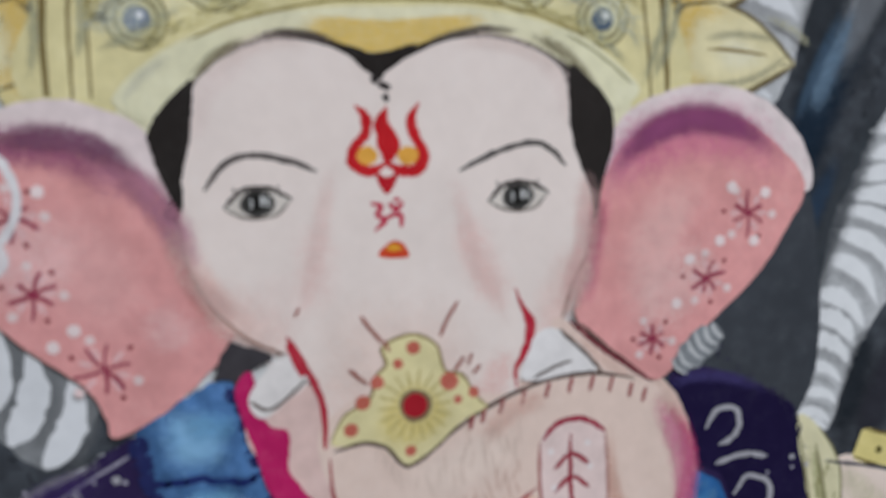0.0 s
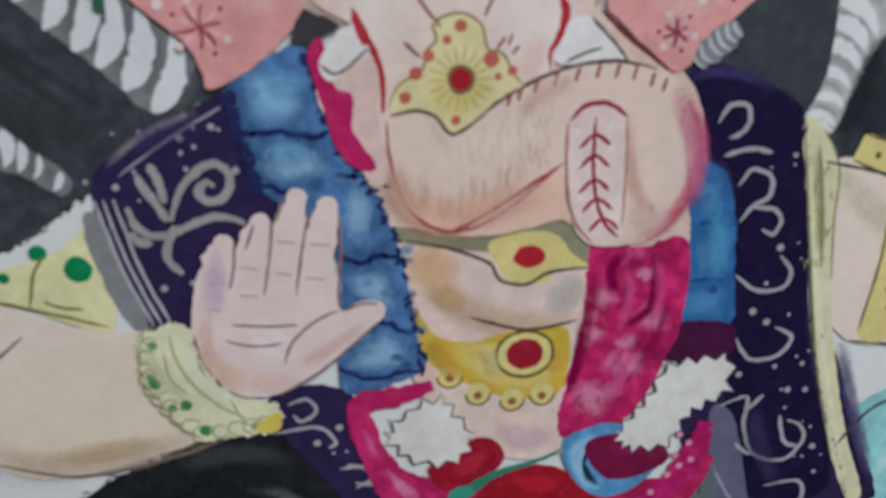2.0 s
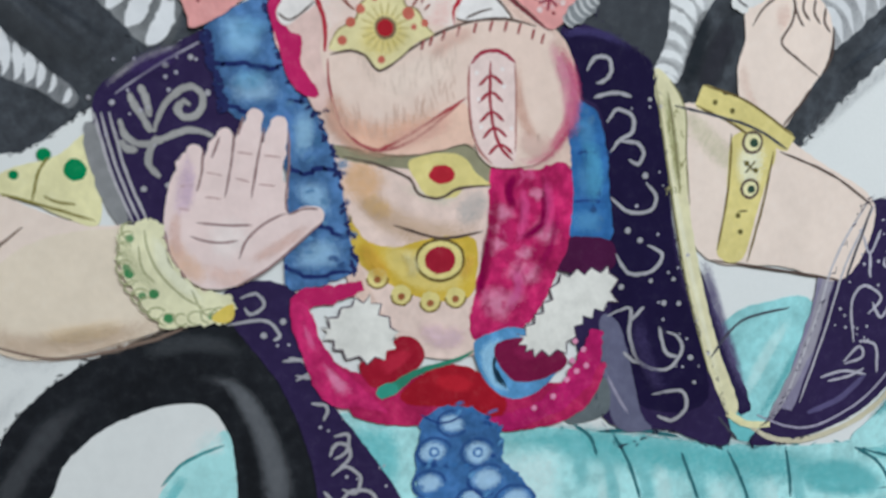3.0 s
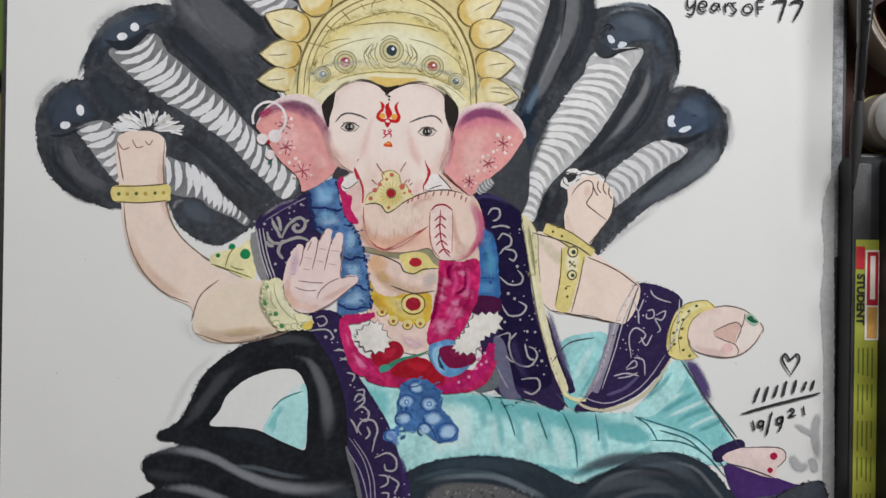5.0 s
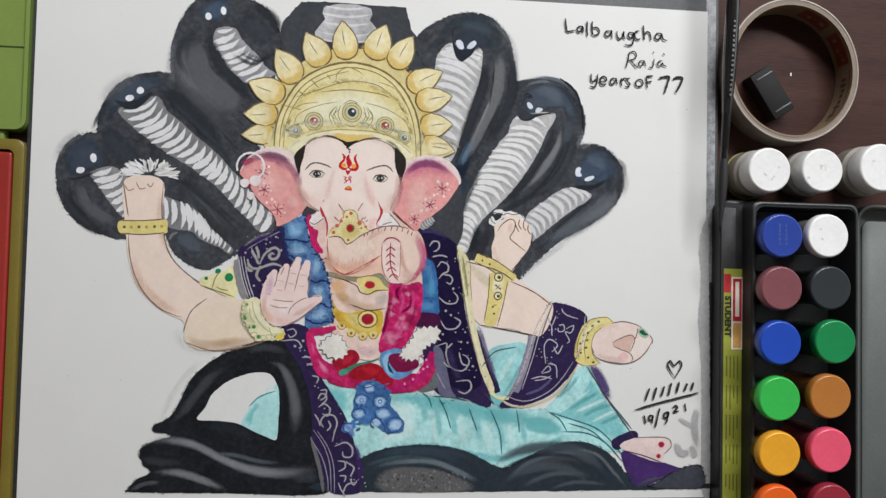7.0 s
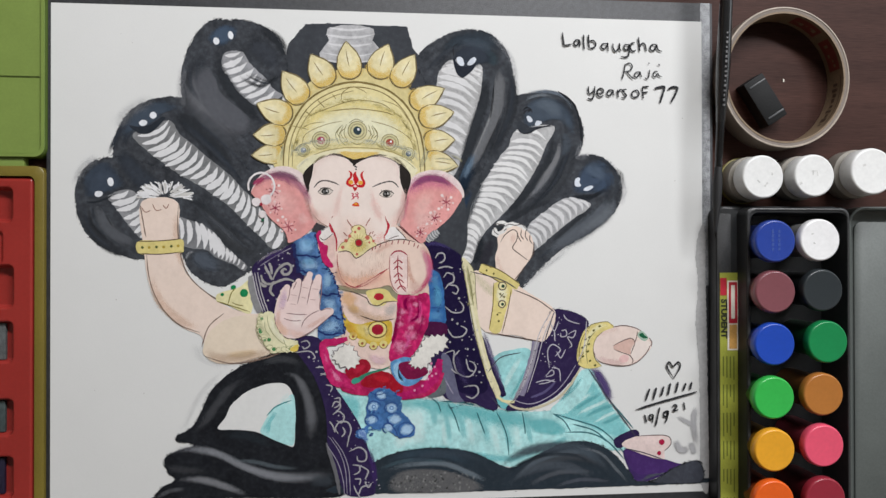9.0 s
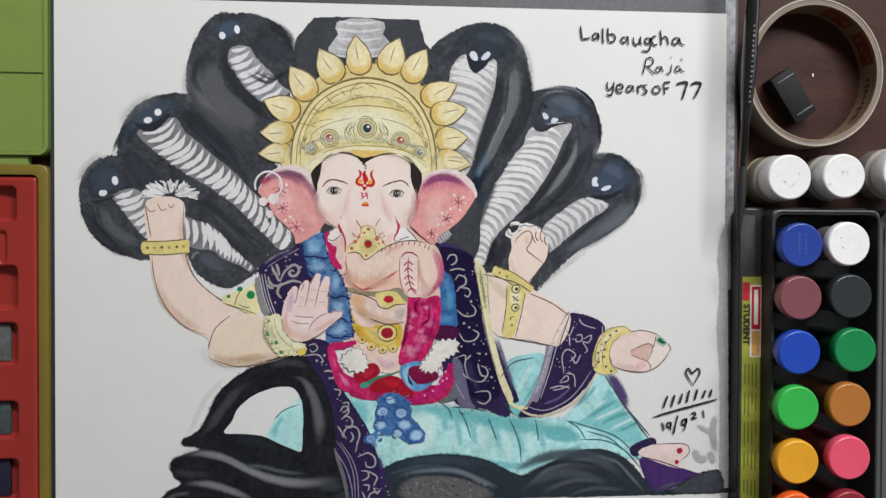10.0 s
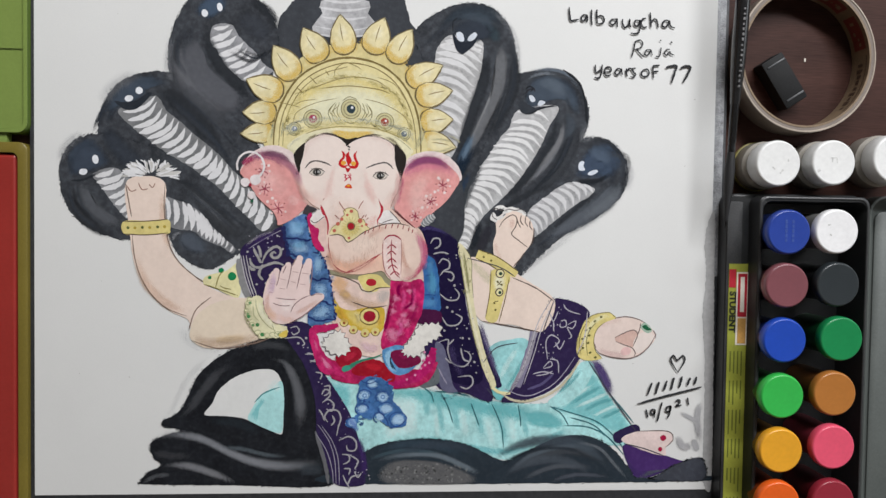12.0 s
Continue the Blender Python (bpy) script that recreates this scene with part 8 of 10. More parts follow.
for pts in ([(-61.3, 70.6), (-56.2, 72.5), (-52.4, 69.6), (-53.3, 65.4), (-58.0, 64.7), (-61.5, 66.5)], [(9.3, 70.4), (14.0, 72.5), (18.5, 69.3), (18.2, 65.2), (13.8, 64.0), (9.4, 66.0)], [(-49.4, 74.4), (-40.9, 75.0), (-34.2, 74.1), (-41.2, 71.7), (-48.2, 70.3)], [(-8.5, 73.5), (1.7, 73.2), (6.4, 69.6), (1.7, 68.9), (-5.8, 70.8)], [(-40.3, 77.7), (-21.0, 75.4), (-1.5, 77.0), (-5.1, 71.3), (-21.0, 72.6), (-36.8, 70.3)]):
    soft_blob("crown_light", pts, (0.7, 0.71, 0.55), 4, 0.3)
for pts in ([(-68.6, 73.3), (-68.4, 66.8), (-69.8, 60.1)], [(23.3, 72.7), (21.7, 64.7), (18.1, 55.5)], [(25.3, 71.8), (23.3, 63.7), (19.6, 56.4)], [(-62.9, 73.9), (-62.1, 68.2), (-63.7, 62.4)], [(-61.4, 64.0), (-55.3, 66.3), (-48.2, 70.3)], [(6.5, 68.7), (11.4, 64.1), (16.5, 59.3)]):
    stroke("pencil_smear", pts, 1.6, (0.33, 0.33, 0.22), True, cover=0.6)
for pts in ([(25.7, 57.1), (30.9, 55.9), (39.1, 57.5), (45.0, 62.0)], [(28.4, 63.1), (34.4, 63.8), (42.9, 62.3)], [(38.3, 66.9), (44.8, 63.9), (47.2, 61.0)]):
    stroke("pencil_smear", pts, 1.4, (0.4, 0.38, 0.25), True, cover=0.6)
fuzz("pencil_shading", [(-62.6, 67.4), (-53.8, 72.1), (-42.7, 74.3), (-27.2, 74.7)], 120, (0.45, 0.46, 0.36), 14, 2.0, 0.22, False)
fuzz("pencil_shading", [(-16.6, 74.5), (-3.9, 73.4), (7.4, 70.5), (18.3, 63.9)], 120, (0.45, 0.46, 0.36), 16, 2.0, 0.22, False)
fuzz("pencil_shading", [(-61.2, 68.7), (-50.7, 89.9), (-22.6, 100.8), (5.6, 90.6), (16.9, 69.4)], 260, (0.5, 0.42, 0.16), 12, 2.2, 0.3, False)
fuzz("pencil_shading", [(-55.0, 64.5), (-40.3, 70.3), (-21.0, 72.6), (-1.5, 69.9), (11.9, 62.9)], 160, (0.55, 0.48, 0.2), 13, 2.0, 0.3, False)
stroke("outline", [(-56.7, 60.0), (-45.5, 66.4), (-31.5, 69.7), (-21.0, 70.1), (-5.1, 69.2), (7.3, 65.0), (14.4, 58.0)], 0.5, (0.3, 0.24, 0.08))

# ears
blob("ear_rim", [(-87.9, 41.4), (-85.5, 47.3), (-80.8, 52.9), (-73.8, 56.7), (-66.5, 57.7), (-58.9, 55.2), (-54.5, 50.9), (-52.9, 43.4), (-62.8, 44.8), (-79.0, 45.7), (-84.5, 42.6)], (0.74, 0.62, 0.6))
blob("ear", [(-87.9, 41.4), (-83.4, 47.6), (-78.9, 50.6), (-72.9, 52.6), (-65.9, 51.7), (-59.0, 48.1), (-53.9, 42.6), (-52.2, 34.3), (-49.4, 27.5), (-46.3, 22.3), (-54.5, 13.8), (-63.9, 8.8), (-65.3, 11.6), (-67.7, 16.9), (-76.2, 24.6), (-80.9, 31.5), (-84.2, 35.9), (-86.8, 39.2)], ROSE)
soft_blob("ear_light", [(-75.0, 45.5), (-67.5, 46.8), (-60.6, 43.0), (-55.7, 34.5), (-54.8, 26.9), (-62.0, 19.5), (-70.2, 24.1), (-75.7, 32.1)], (0.72, 0.38, 0.36), 16, 0.8)
stroke("ear_shade", [(-87.2, 42.7), (-80.7, 49.2), (-73.0, 52.0), (-65.2, 50.5), (-57.8, 45.0), (-53.4, 39.0)], 6.0, (0.32, 0.12, 0.2), True, cover=0.75)
stroke("outline", [(-86.7, 45.3), (-81.2, 50.7), (-73.7, 53.0), (-65.8, 51.8), (-59.0, 48.1), (-55.0, 44.0)], 0.5, (0.3, 0.12, 0.15))
stroke("ear_shade", [(-52.8, 37.1), (-51.0, 29.5), (-47.6, 22.9)], 3.2, (0.5, 0.13, 0.12), True, cover=0.8)
blob("ear_rim", [(11.8, 43.7), (13.7, 50.0), (19.0, 54.2), (28.6, 56.3), (38.5, 53.9), (45.9, 47.2), (48.2, 38.9), (41.7, 38.3), (17.8, 39.6)], (0.74, 0.63, 0.61))
blob("ear", [(6.7, 20.4), (8.7, 30.4), (11.0, 40.9), (16.2, 48.5), (25.3, 52.2), (35.1, 50.7), (43.3, 44.8), (47.0, 38.5), (42.8, 30.8), (37.6, 24.0), (30.0, 17.4), (22.8, 10.0), (19.2, 8.8), (12.6, 14.1)], ROSE)
soft_blob("ear_light", [(12.3, 20.0), (12.5, 32.2), (16.8, 40.6), (25.0, 45.8), (31.2, 42.7), (28.3, 33.2), (22.3, 22.4), (17.9, 13.1)], (0.7, 0.41, 0.38), 16, 0.9)
for pts, w, c, k in (
        ([(-78.7, 38.7), (-73.4, 35.7), (-68.3, 30.7)], 14, (0.78, 0.52, 0.5), 0.5),
        ([(-58.2, 28.1), (-55.2, 24.0), (-53.7, 20.9)], 7, (0.76, 0.5, 0.48), 0.45),
        ([(17.5, 17.5), (24.1, 24.3), (31.7, 30.0)], 11, (0.75, 0.52, 0.48), 0.5),
        ([(-83.9, 49.3), (-76.4, 51.1), (-67.1, 49.4), (-59.9, 42.0)], [3, 4.5, 4.5, 3], (0.24, 0.06, 0.13), 0.55)):
    stroke("ear_shade", pts, w, c, True, cover=k)
stroke("ear_shade", [(10.8, 36.2), (16.4, 45.3), (25.6, 49.0), (35.5, 47.4), (45.7, 39.1)], 11, (0.52, 0.12, 0.24), True, cover=0.6)
stroke("ear_shade", [(11.6, 39.0), (16.3, 47.0), (25.5, 50.4), (35.3, 48.8), (44.8, 41.3)], 5.0, (0.35, 0.11, 0.22), True, cover=0.75)
stroke("ear_shade", [(7.7, 21.4), (9.1, 31.4), (11.9, 40.9)], 4.5, (0.52, 0.1, 0.2), True, cover=0.85)
stroke("outline", [(7.3, 19.3), (12.6, 14.1), (19.3, 8.6)], 0.7, LINE)
rnd = random.Random(3)
for (x, y), r in zip([(-64.7, 19.2), (-73.0, 31.0), (-74.2, 42.0), (36.6, 35.2), (29.2, 25.0), (19.7, 15.7)], (4.2, 3.6, 3.6, 3.8, 3.6, 3.0)):
    for k in range(6):
        a = k * math.pi / 3 + 0.3 + rnd.uniform(-0.25, 0.25)
        reach = r * rnd.uniform(0.65, 1.1)
        stroke("ear_flower", [(x, y), (x + 0.5 * r * math.cos(a + 0.1), y + 0.5 * r * math.sin(a + 0.1)), (x + reach * math.cos(a), y + reach * math.sin(a))], rnd.uniform(0.35, 0.65), (0.27, 0.035, 0.07), n=3)
        b = a + 0.55
        stroke("ear_petal", [(x + 0.35 * r * math.cos(b), y + 0.35 * r * math.sin(b)), (x + 0.65 * r * math.cos(b), y + 0.65 * r * math.sin(b)), (x + 0.95 * r * math.cos(b), y + 0.95 * r * math.sin(b))], 0.9, (0.74, 0.5, 0.5), True, cover=0.8, n=3)
        dot("ear_dot", x + r * 1.15 * math.cos(a + 0.5), y + r * 1.15 * math.sin(a + 0.5), 0.75 if k % 2 else 0.4, (0.72, 0.55, 0.53) if k % 2 else (0.2, 0.02, 0.03), n=8)
for x, y in [(-71.2, 23.2), (-68.2, 25.4), (-70.6, 45.3), (31.6, 31.0), (26.3, 28.3), (23.9, 21.2), (37.7, 30.6), (39.7, 38.4), (33.7, 39.7)]:
    dot("ear_dot", x, y, 0.95, (0.78, 0.64, 0.62), n=9)
ring("earring", *[(-81.6, 45.0)][0], 8.2, 1.3, (0.72, 0.68, 0.68), 8.4, -80, 200)
for (x, y), r in zip([(-84.8, 34.8), (-78.7, 36.4), (-80.9, 27.1)], (2.8, 3.3, 2.4)):
    dot("pearl", x, y, r, (0.72, 0.66, 0.66))
dot("earring_bead", *[(-81.8, 33.3)][0], 1.0, (0.3, 0.02, 0.04))
dot("earring_bead", *[(-80.7, 23.4)][0], 1.0, (0.03, 0.12, 0.07))

# hair and face
blob("hair", [(-55.2, 53.0), (-50.3, 58.7), (-46.0, 62.3), (-39.4, 65.1), (-32.5, 65.2), (-26.9, 63.8), (-22.9, 62.5), (-18.2, 63.0), (-10.8, 65.1), (-1.8, 64.1), (5.7, 60.3), (12.5, 54.4), (13.5, 48.2), (11.4, 41.8), (9.5, 37.2), (4.6, 35.6), (-50.0, 38.8), (-52.0, 44.3), (-53.9, 47.4), (-55.3, 50.9)], (0.022, 0.018, 0.016), edge=0.15)
blob("face", [(-49.0, 58.1), (-45.5, 61.8), (-39.1, 64.4), (-32.6, 64.5), (-27.3, 62.6), (-23.0, 59.4), (-18.0, 61.9), (-10.6, 64.3), (-1.9, 63.4), (5.1, 59.4), (6.8, 51.2), (10.0, 41.0), (9.2, 32.4), (5.8, 25.1), (3.8, 19.0), (-2.1, 14.5), (-4.0, 8.3), (-10.5, 1.1), (-20.8, -2.5), (-31.7, 0.8), (-34.5, 11.0), (-38.3, 18.3), (-44.5, 22.2), (-49.4, 27.5), (-52.0, 34.3), (-52.3, 42.5), (-49.8, 51.9)], (0.785, 0.675, 0.615), edge=0.1, vary=0.04)
for pts, w, c, k in (([(-33.3, 39.6), (-33.8, 31.2), (-35.6, 23.5)], 7, (0.75, 0.52, 0.47), 0.35),
        ([(-11.0, 38.4), (-8.7, 30.6), (-4.7, 22.3)], 7, (0.75, 0.5, 0.45), 0.45),
        ([(-51.4, 34.3), (-47.7, 26.4), (-40.9, 20.9)], 5, (0.7, 0.42, 0.36), 0.6),
        ([(9.6, 32.4), (6.0, 24.6), (-0.7, 17.8)], 4.5, (0.7, 0.42, 0.38), 0.5),):
    stroke("blush", pts, w, c, True, cover=k)
for pts, w, c, k in (([(-44.8, 29.1), (-40.5, 25.8), (-35.1, 24.5)], 13, (0.76, 0.58, 0.53), 0.3),
        ([(-4.6, 17.0), (-7.5, 10.8), (-11.5, 6.8)], 5, (0.7, 0.38, 0.34), 0.5),
        ([(-49.8, 48.5), (-47.5, 57.6), (-40.1, 62.6)], 4, (0.74, 0.6, 0.55), 0.5),
        ([(0.8, 61.7), (5.4, 57.3), (6.6, 49.4)], 4, (0.74, 0.6, 0.55), 0.4),
        ([(-33.7, 17.2), (-28.4, 8.3), (-24.6, 2.4)], 12, (0.75, 0.53, 0.46), 0.35),):
    stroke("blush", pts, w, c, True, cover=k)
soft_blob("blush", [(-36.6, 29.5), (-23.7, 30.6), (-10.6, 27.7), (-4.6, 17.0), (-4.4, 6.2), (-12.6, -4.5), (-24.9, -5.6), (-34.7, -0.0), (-40.5, 13.6)], (0.75, 0.585, 0.51), 16, 0.85)
for pts, w in (([(-50.0, 30.4), (-44.3, 24.1), (-37.3, 19.6)], 9), ([(7.6, 32.5), (5.0, 25.7), (-0.7, 17.8)], 8)):
    stroke("blush", pts, w, (0.75, 0.56, 0.5), True, cover=0.6)
for pts in ([(-52.3, 42.5), (-52.0, 34.3), (-49.4, 27.5), (-44.5, 22.0), (-39.2, 18.9)], [(9.8, 41.0), (9.2, 32.4), (5.8, 25.1), (3.8, 19.0)]):
    stroke("outline", pts, 0.4, (0.3, 0.16, 0.12))
stroke("brow", [(-48.7, 44.1), (-45.7, 47.5), (-42.1, 48.8), (-37.1, 47.9), (-32.5, 45.9)], 0.9, (0.1, 0.085, 0.08))
stroke("brow", [(-11.3, 44.8), (-6.1, 47.1), (-0.6, 48.5), (2.7, 47.8), (5.6, 44.7)], 0.9, (0.09, 0.08, 0.075))
for (x, y), s in (([(-41.4, 41.8)][0], 1), ([(-2.3, 40.4)][0], -1)):
    blob("eye_white", [(x - 4.6, y - 0.4), (x - 2, y + 1.9), (x + 2, y + 1.9), (x + 4.8, y + 0.3), (x + 2, y - 1.8), (x - 2.4, y - 1.9)], (0.62, 0.56, 0.5), edge=0.05)
    dot("iris", x, y, 2.5, (0.05, 0.047, 0.043), 2.05)
    dot("pupil", x, y + 0.1, 1.45, (0.015, 0.014, 0.013))
    for gx, gy, gw in ((0.7, 0.4, 0.55), (-0.9, 0.1, 0.3), (1.5, 0.2, 0.3)):
        stroke("eye_glint", [(x + gx, y + gy - 0.8), (x + gx + 0.1, y + gy), (x + gx, y + gy + 0.7)], gw, (0.6, 0.59, 0.57), n=3)
    for k in range(5):
        stroke("lash", [(x - 3 + 1.5 * k, y + 1.5), (x - 3.1 + 1.55 * k, y + 2.1), (x - 3.3 + 1.65 * k, y + 2.7)], 0.4, (0.06, 0.055, 0.05), True, n=2)
    stroke("lash", [(x - 4.8, y - 0.5), (x - 2, y + 2.0), (x + 2, y + 2.0), (x + 5, y + 0.2)], 0.65, (0.06, 0.05, 0.045))
    stroke("lash", [(x - 4.6, y - 0.6), (x - 1.5, y - 2.1), (x + 2.4, y - 1.9), (x + 4.6, y)], 0.4, (0.16, 0.13, 0.11))

for pts, w, c, k in (([(-29.3, 48.0), (-31.5, 42.3), (-33.0, 35.9), (-34.8, 29.4), (-36.9, 22.6)], 3.2, (0.76, 0.55, 0.5), 0.45), ([(-12.6, 45.8), (-11.0, 38.4), (-9.6, 31.6), (-6.7, 25.5), (-3.9, 19.1)], 3.6, (0.76, 0.53, 0.48), 0.5), ([(-51.8, 41.6), (-50.9, 34.2), (-47.6, 27.3), (-42.7, 22.0)], 4, (0.74, 0.52, 0.46), 0.4), ([(-47.4, 59.3), (-42.5, 62.9), (-36.7, 64.8), (-31.0, 63.5)], 3, (0.74, 0.6, 0.54), 0.5), ([(-12.4, 62.9), (-6.3, 63.9), (0.8, 61.7), (5.6, 57.3)], 3, (0.74, 0.6, 0.54), 0.5)):
    stroke("blush", pts, w, c, True, cover=k)
for pts, w, c, k in (([(11.9, 41.8), (17.2, 47.1), (23.5, 50.6), (29.2, 50.9), (36.3, 48.5), (44.2, 41.9)], [2, 4, 5, 5, 4, 2], (0.27, 0.07, 0.17), 0.85), ([(10.9, 40.0), (10.2, 35.2), (9.1, 29.4)], 3, (0.5, 0.16, 0.2), 0.7), ([(-77.0, 51.9), (-71.4, 52.6), (-65.8, 52.2), (-60.5, 49.7), (-55.3, 44.9)], [2, 4, 4, 4, 2], (0.22, 0.09, 0.15), 0.8), ([(-62.2, 49.1), (-56.9, 45.0), (-52.7, 38.0), (-50.8, 31.4)], [3, 5, 5, 3], (0.45, 0.2, 0.27), 0.7), ([(-87.1, 45.3), (-83.3, 48.1), (-79.0, 49.9)], 4, (0.4, 0.05, 0.13), 0.8)):
    stroke("ear_shade", pts, w, c, True, cover=k)

# side hair, the crown's rim over it, and the jaw corner by the ear
blob("rim_side", [(-59.6, 57.5), (-56.3, 61.0), (-51.5, 63.9), (-45.2, 65.8), (-43.8, 64.3), (-48.5, 59.8), (-52.2, 57.0), (-55.4, 54.0), (-58.0, 55.5)], (0.72, 0.68, 0.46), edge=0.1)
blob("rim_side", [(4.9, 65.5), (9.0, 63.9), (13.5, 60.6), (17.6, 56.6), (17.1, 54.5), (13.8, 52.9), (11.5, 55.6), (7.2, 59.7), (3.5, 63.5)], (0.72, 0.68, 0.46), edge=0.1)
stroke("rim_shade", [(-49.3, 59.1), (-45.5, 62.8), (-40.7, 64.9)], 1.8, (0.2, 0.17, 0.1), True, cover=0.8)
stroke("rim_shade", [(12.4, 53.4), (8.8, 58.7), (4.8, 62.6), (-0.0, 64.6)], 2.0, (0.2, 0.17, 0.1), True, cover=0.8)
stroke("rim_shade", [(-58.7, 56.3), (-55.6, 60.1), (-50.8, 63.3)], 1.6, (0.5, 0.48, 0.36), True, cover=0.7)
stroke("outline", [(6.2, 64.5), (11.6, 61.1), (16.7, 56.7)], 0.4, (0.3, 0.28, 0.14))
blob("hair", [(-49.0, 59.7), (-52.2, 57.0), (-54.8, 54.0), (-55.3, 50.7), (-54.4, 46.5), (-52.2, 41.3), (-51.5, 44.1), (-51.7, 46.5), (-49.8, 52.0), (-49.1, 55.9)], (0.024, 0.02, 0.018), edge=0.3)
blob("hair", [(6.8, 59.7), (9.9, 57.6), (13.0, 53.7), (12.7, 49.0), (11.4, 41.1), (10.0, 35.1), (9.5, 40.3), (7.1, 47.3), (6.3, 53.6)], (0.024, 0.02, 0.018), edge=0.3)
blob("hair", [(-28.0, 64.1), (-24.8, 62.6), (-20.7, 62.9), (-16.9, 63.8), (-18.6, 62.2), (-20.8, 60.9), (-22.4, 58.7), (-23.4, 59.3), (-25.3, 60.8)], (0.022, 0.018, 0.016), edge=0.2)
stroke("hair_line", [(-16.5, 63.4), (-11.3, 64.9), (-6.1, 65.6), (0.0, 64.8)], 1.1, (0.12, 0.1, 0.08), True)
stroke("hair_line", [(-40.7, 64.9), (-35.9, 65.7), (-31.2, 65.1), (-27.2, 63.4)], 1.4, (0.09, 0.07, 0.06), True)
blob("jaw_corner", [(3.6, 20.7), (10.7, 15.3), (19.5, 8.4), (20.5, 5.6), (9.5, 6.8), (5.8, 12.0), (2.1, 17.1)], (0.73, 0.56, 0.48))
stroke("jaw_shade", [(5.0, 17.8), (10.6, 13.4), (17.5, 7.9)], 2.0, (0.6, 0.4, 0.33), True, cover=0.6)
belly_scales([(31.7, 16.2), (28.1, 13.6), (24.0, 10.1)], [4, 5.5, 4], 6, 91, grey=(0.2, 0.21, 0.22), white=(0.5, 0.5, 0.5), thick=0.28)
stroke("outline", [(5.3, 20.1), (9.7, 15.9), (14.5, 12.1), (19.5, 8.4)], 0.75, (0.16, 0.03, 0.04))
blob("dark_tuft", [(-47.8, 20.7), (-46.1, 21.4), (-41.3, 18.9), (-44.0, 16.8), (-45.9, 14.0), (-47.8, 15.9), (-49.8, 16.6)], (0.05, 0.045, 0.05), edge=0.5)

# forehead mark
RED = (0.5, 0.015, 0.02)
stroke("trident", [(-26.5, 55.2), (-25.0, 53.6), (-25.1, 51.2), (-26.9, 49.0), (-27.2, 46.9), (-24.8, 45.5), (-22.3, 46.6)], [0.7, 1.5, 1.4, 1.6, 1.8, 1.6, 1.2], RED)
stroke("trident", [(-16.9, 55.2), (-18.2, 53.1), (-17.7, 50.1), (-16.6, 47.4), (-17.8, 45.4), (-20.3, 45.5), (-22.3, 46.6)], [0.7, 1.4, 1.5, 1.6, 1.8, 1.6, 1.2], RED)
stroke("trident", [(-21.7, 55.0), (-22.6, 52.4), (-21.8, 49.4), (-22.3, 46.3)], [0.3, 2.2, 3.0, 1.0], RED)
for x, y in [(-25.1, 47.8), (-19.0, 47.6)]:
    dot("trident_fill", x, y, 1.6, (0.72, 0.36, 0.06), 1.4)
blob("trident_foot", [(-23.9, 45.3), (-22.3, 44.5), (-20.5, 45.1), (-21.2, 43.4), (-22.6, 42.0), (-23.6, 43.5)], (0.42, 0.012, 0.02))
for pts in ([(-25.0, 40.8), (-23.5, 40.2), (-24.1, 38.9), (-23.1, 38.1), (-24.6, 36.5)], [(-23.1, 38.3), (-20.7, 38.9), (-20.6, 36.9)], [(-22.3, 40.7), (-21.4, 39.7), (-20.1, 40.7)], [(-21.5, 41.2), (-20.6, 41.0)]):
    stroke("red_glyph", pts, 0.75, (0.5, 0.03, 0.07), n=4)
blob("mark_dot", [(-24.1, 32.7), (-23.2, 34.4), (-21.9, 34.9), (-20.3, 34.2), (-19.8, 32.4)], (0.58, 0.06, 0.02))
blob("mark_dot", [(-23.2, 33.8), (-21.9, 34.5), (-20.6, 33.6), (-21.9, 33.3)], (0.7, 0.33, 0.03))
for pts in ([(-23.4, 59.4), (-23.3, 58.2)], [(-22.9, 58.2), (-21.7, 57.8), (-21.2, 57.3)], [(-22.0, 56.7), (-21.6, 55.6)]):
    stroke("outline", pts, 0.9, (0.03, 0.025, 0.025))

# jaw, tusks and trunk
blob("jaw", [(-46.1, 6.9), (-41.6, 13.6), (-36.5, 14.4), (-34.0, 6.4), (-33.7, -7.1), (-37.0, -10.2), (-40.7, -2.5)], (0.7, 0.5, 0.45))
blob("magenta_petal", [(-47.0, 13.8), (-44.3, 16.6), (-42.9, 8.7), (-39.6, 6.6), (-40.0, 0.5), (-36.2, -5.9), (-38.9, -6.9), (-42.8, -3.5), (-44.8, 3.8)], MAGENTA)
blob("tusk", [(-45.1, 12.7), (-41.2, 17.9), (-37.3, 18.7), (-36.0, 14.8), (-39.7, 11.6), (-43.4, 9.3)], (0.76, 0.71, 0.68), edge=0.1)
stroke("outline", [(-45.1, 12.3), (-41.8, 10.7), (-36.3, 14.9)], 0.5, LINE)
blob("tusk", [(-2.4, 13.7), (-0.4, 18.0), (3.2, 19.0), (9.1, 13.7), (9.3, 10.7), (4.5, 10.7), (-2.4, 11.0)], (0.76, 0.72, 0.7), edge=0.1)
stroke("outline", [(-0.8, 11.1), (2.3, 12.5), (5.7, 13.4)], 0.5, LINE)
stroke("outline", [(3.7, 18.8), (8.1, 14.3), (10.9, 10.7)], 0.6, LINE)
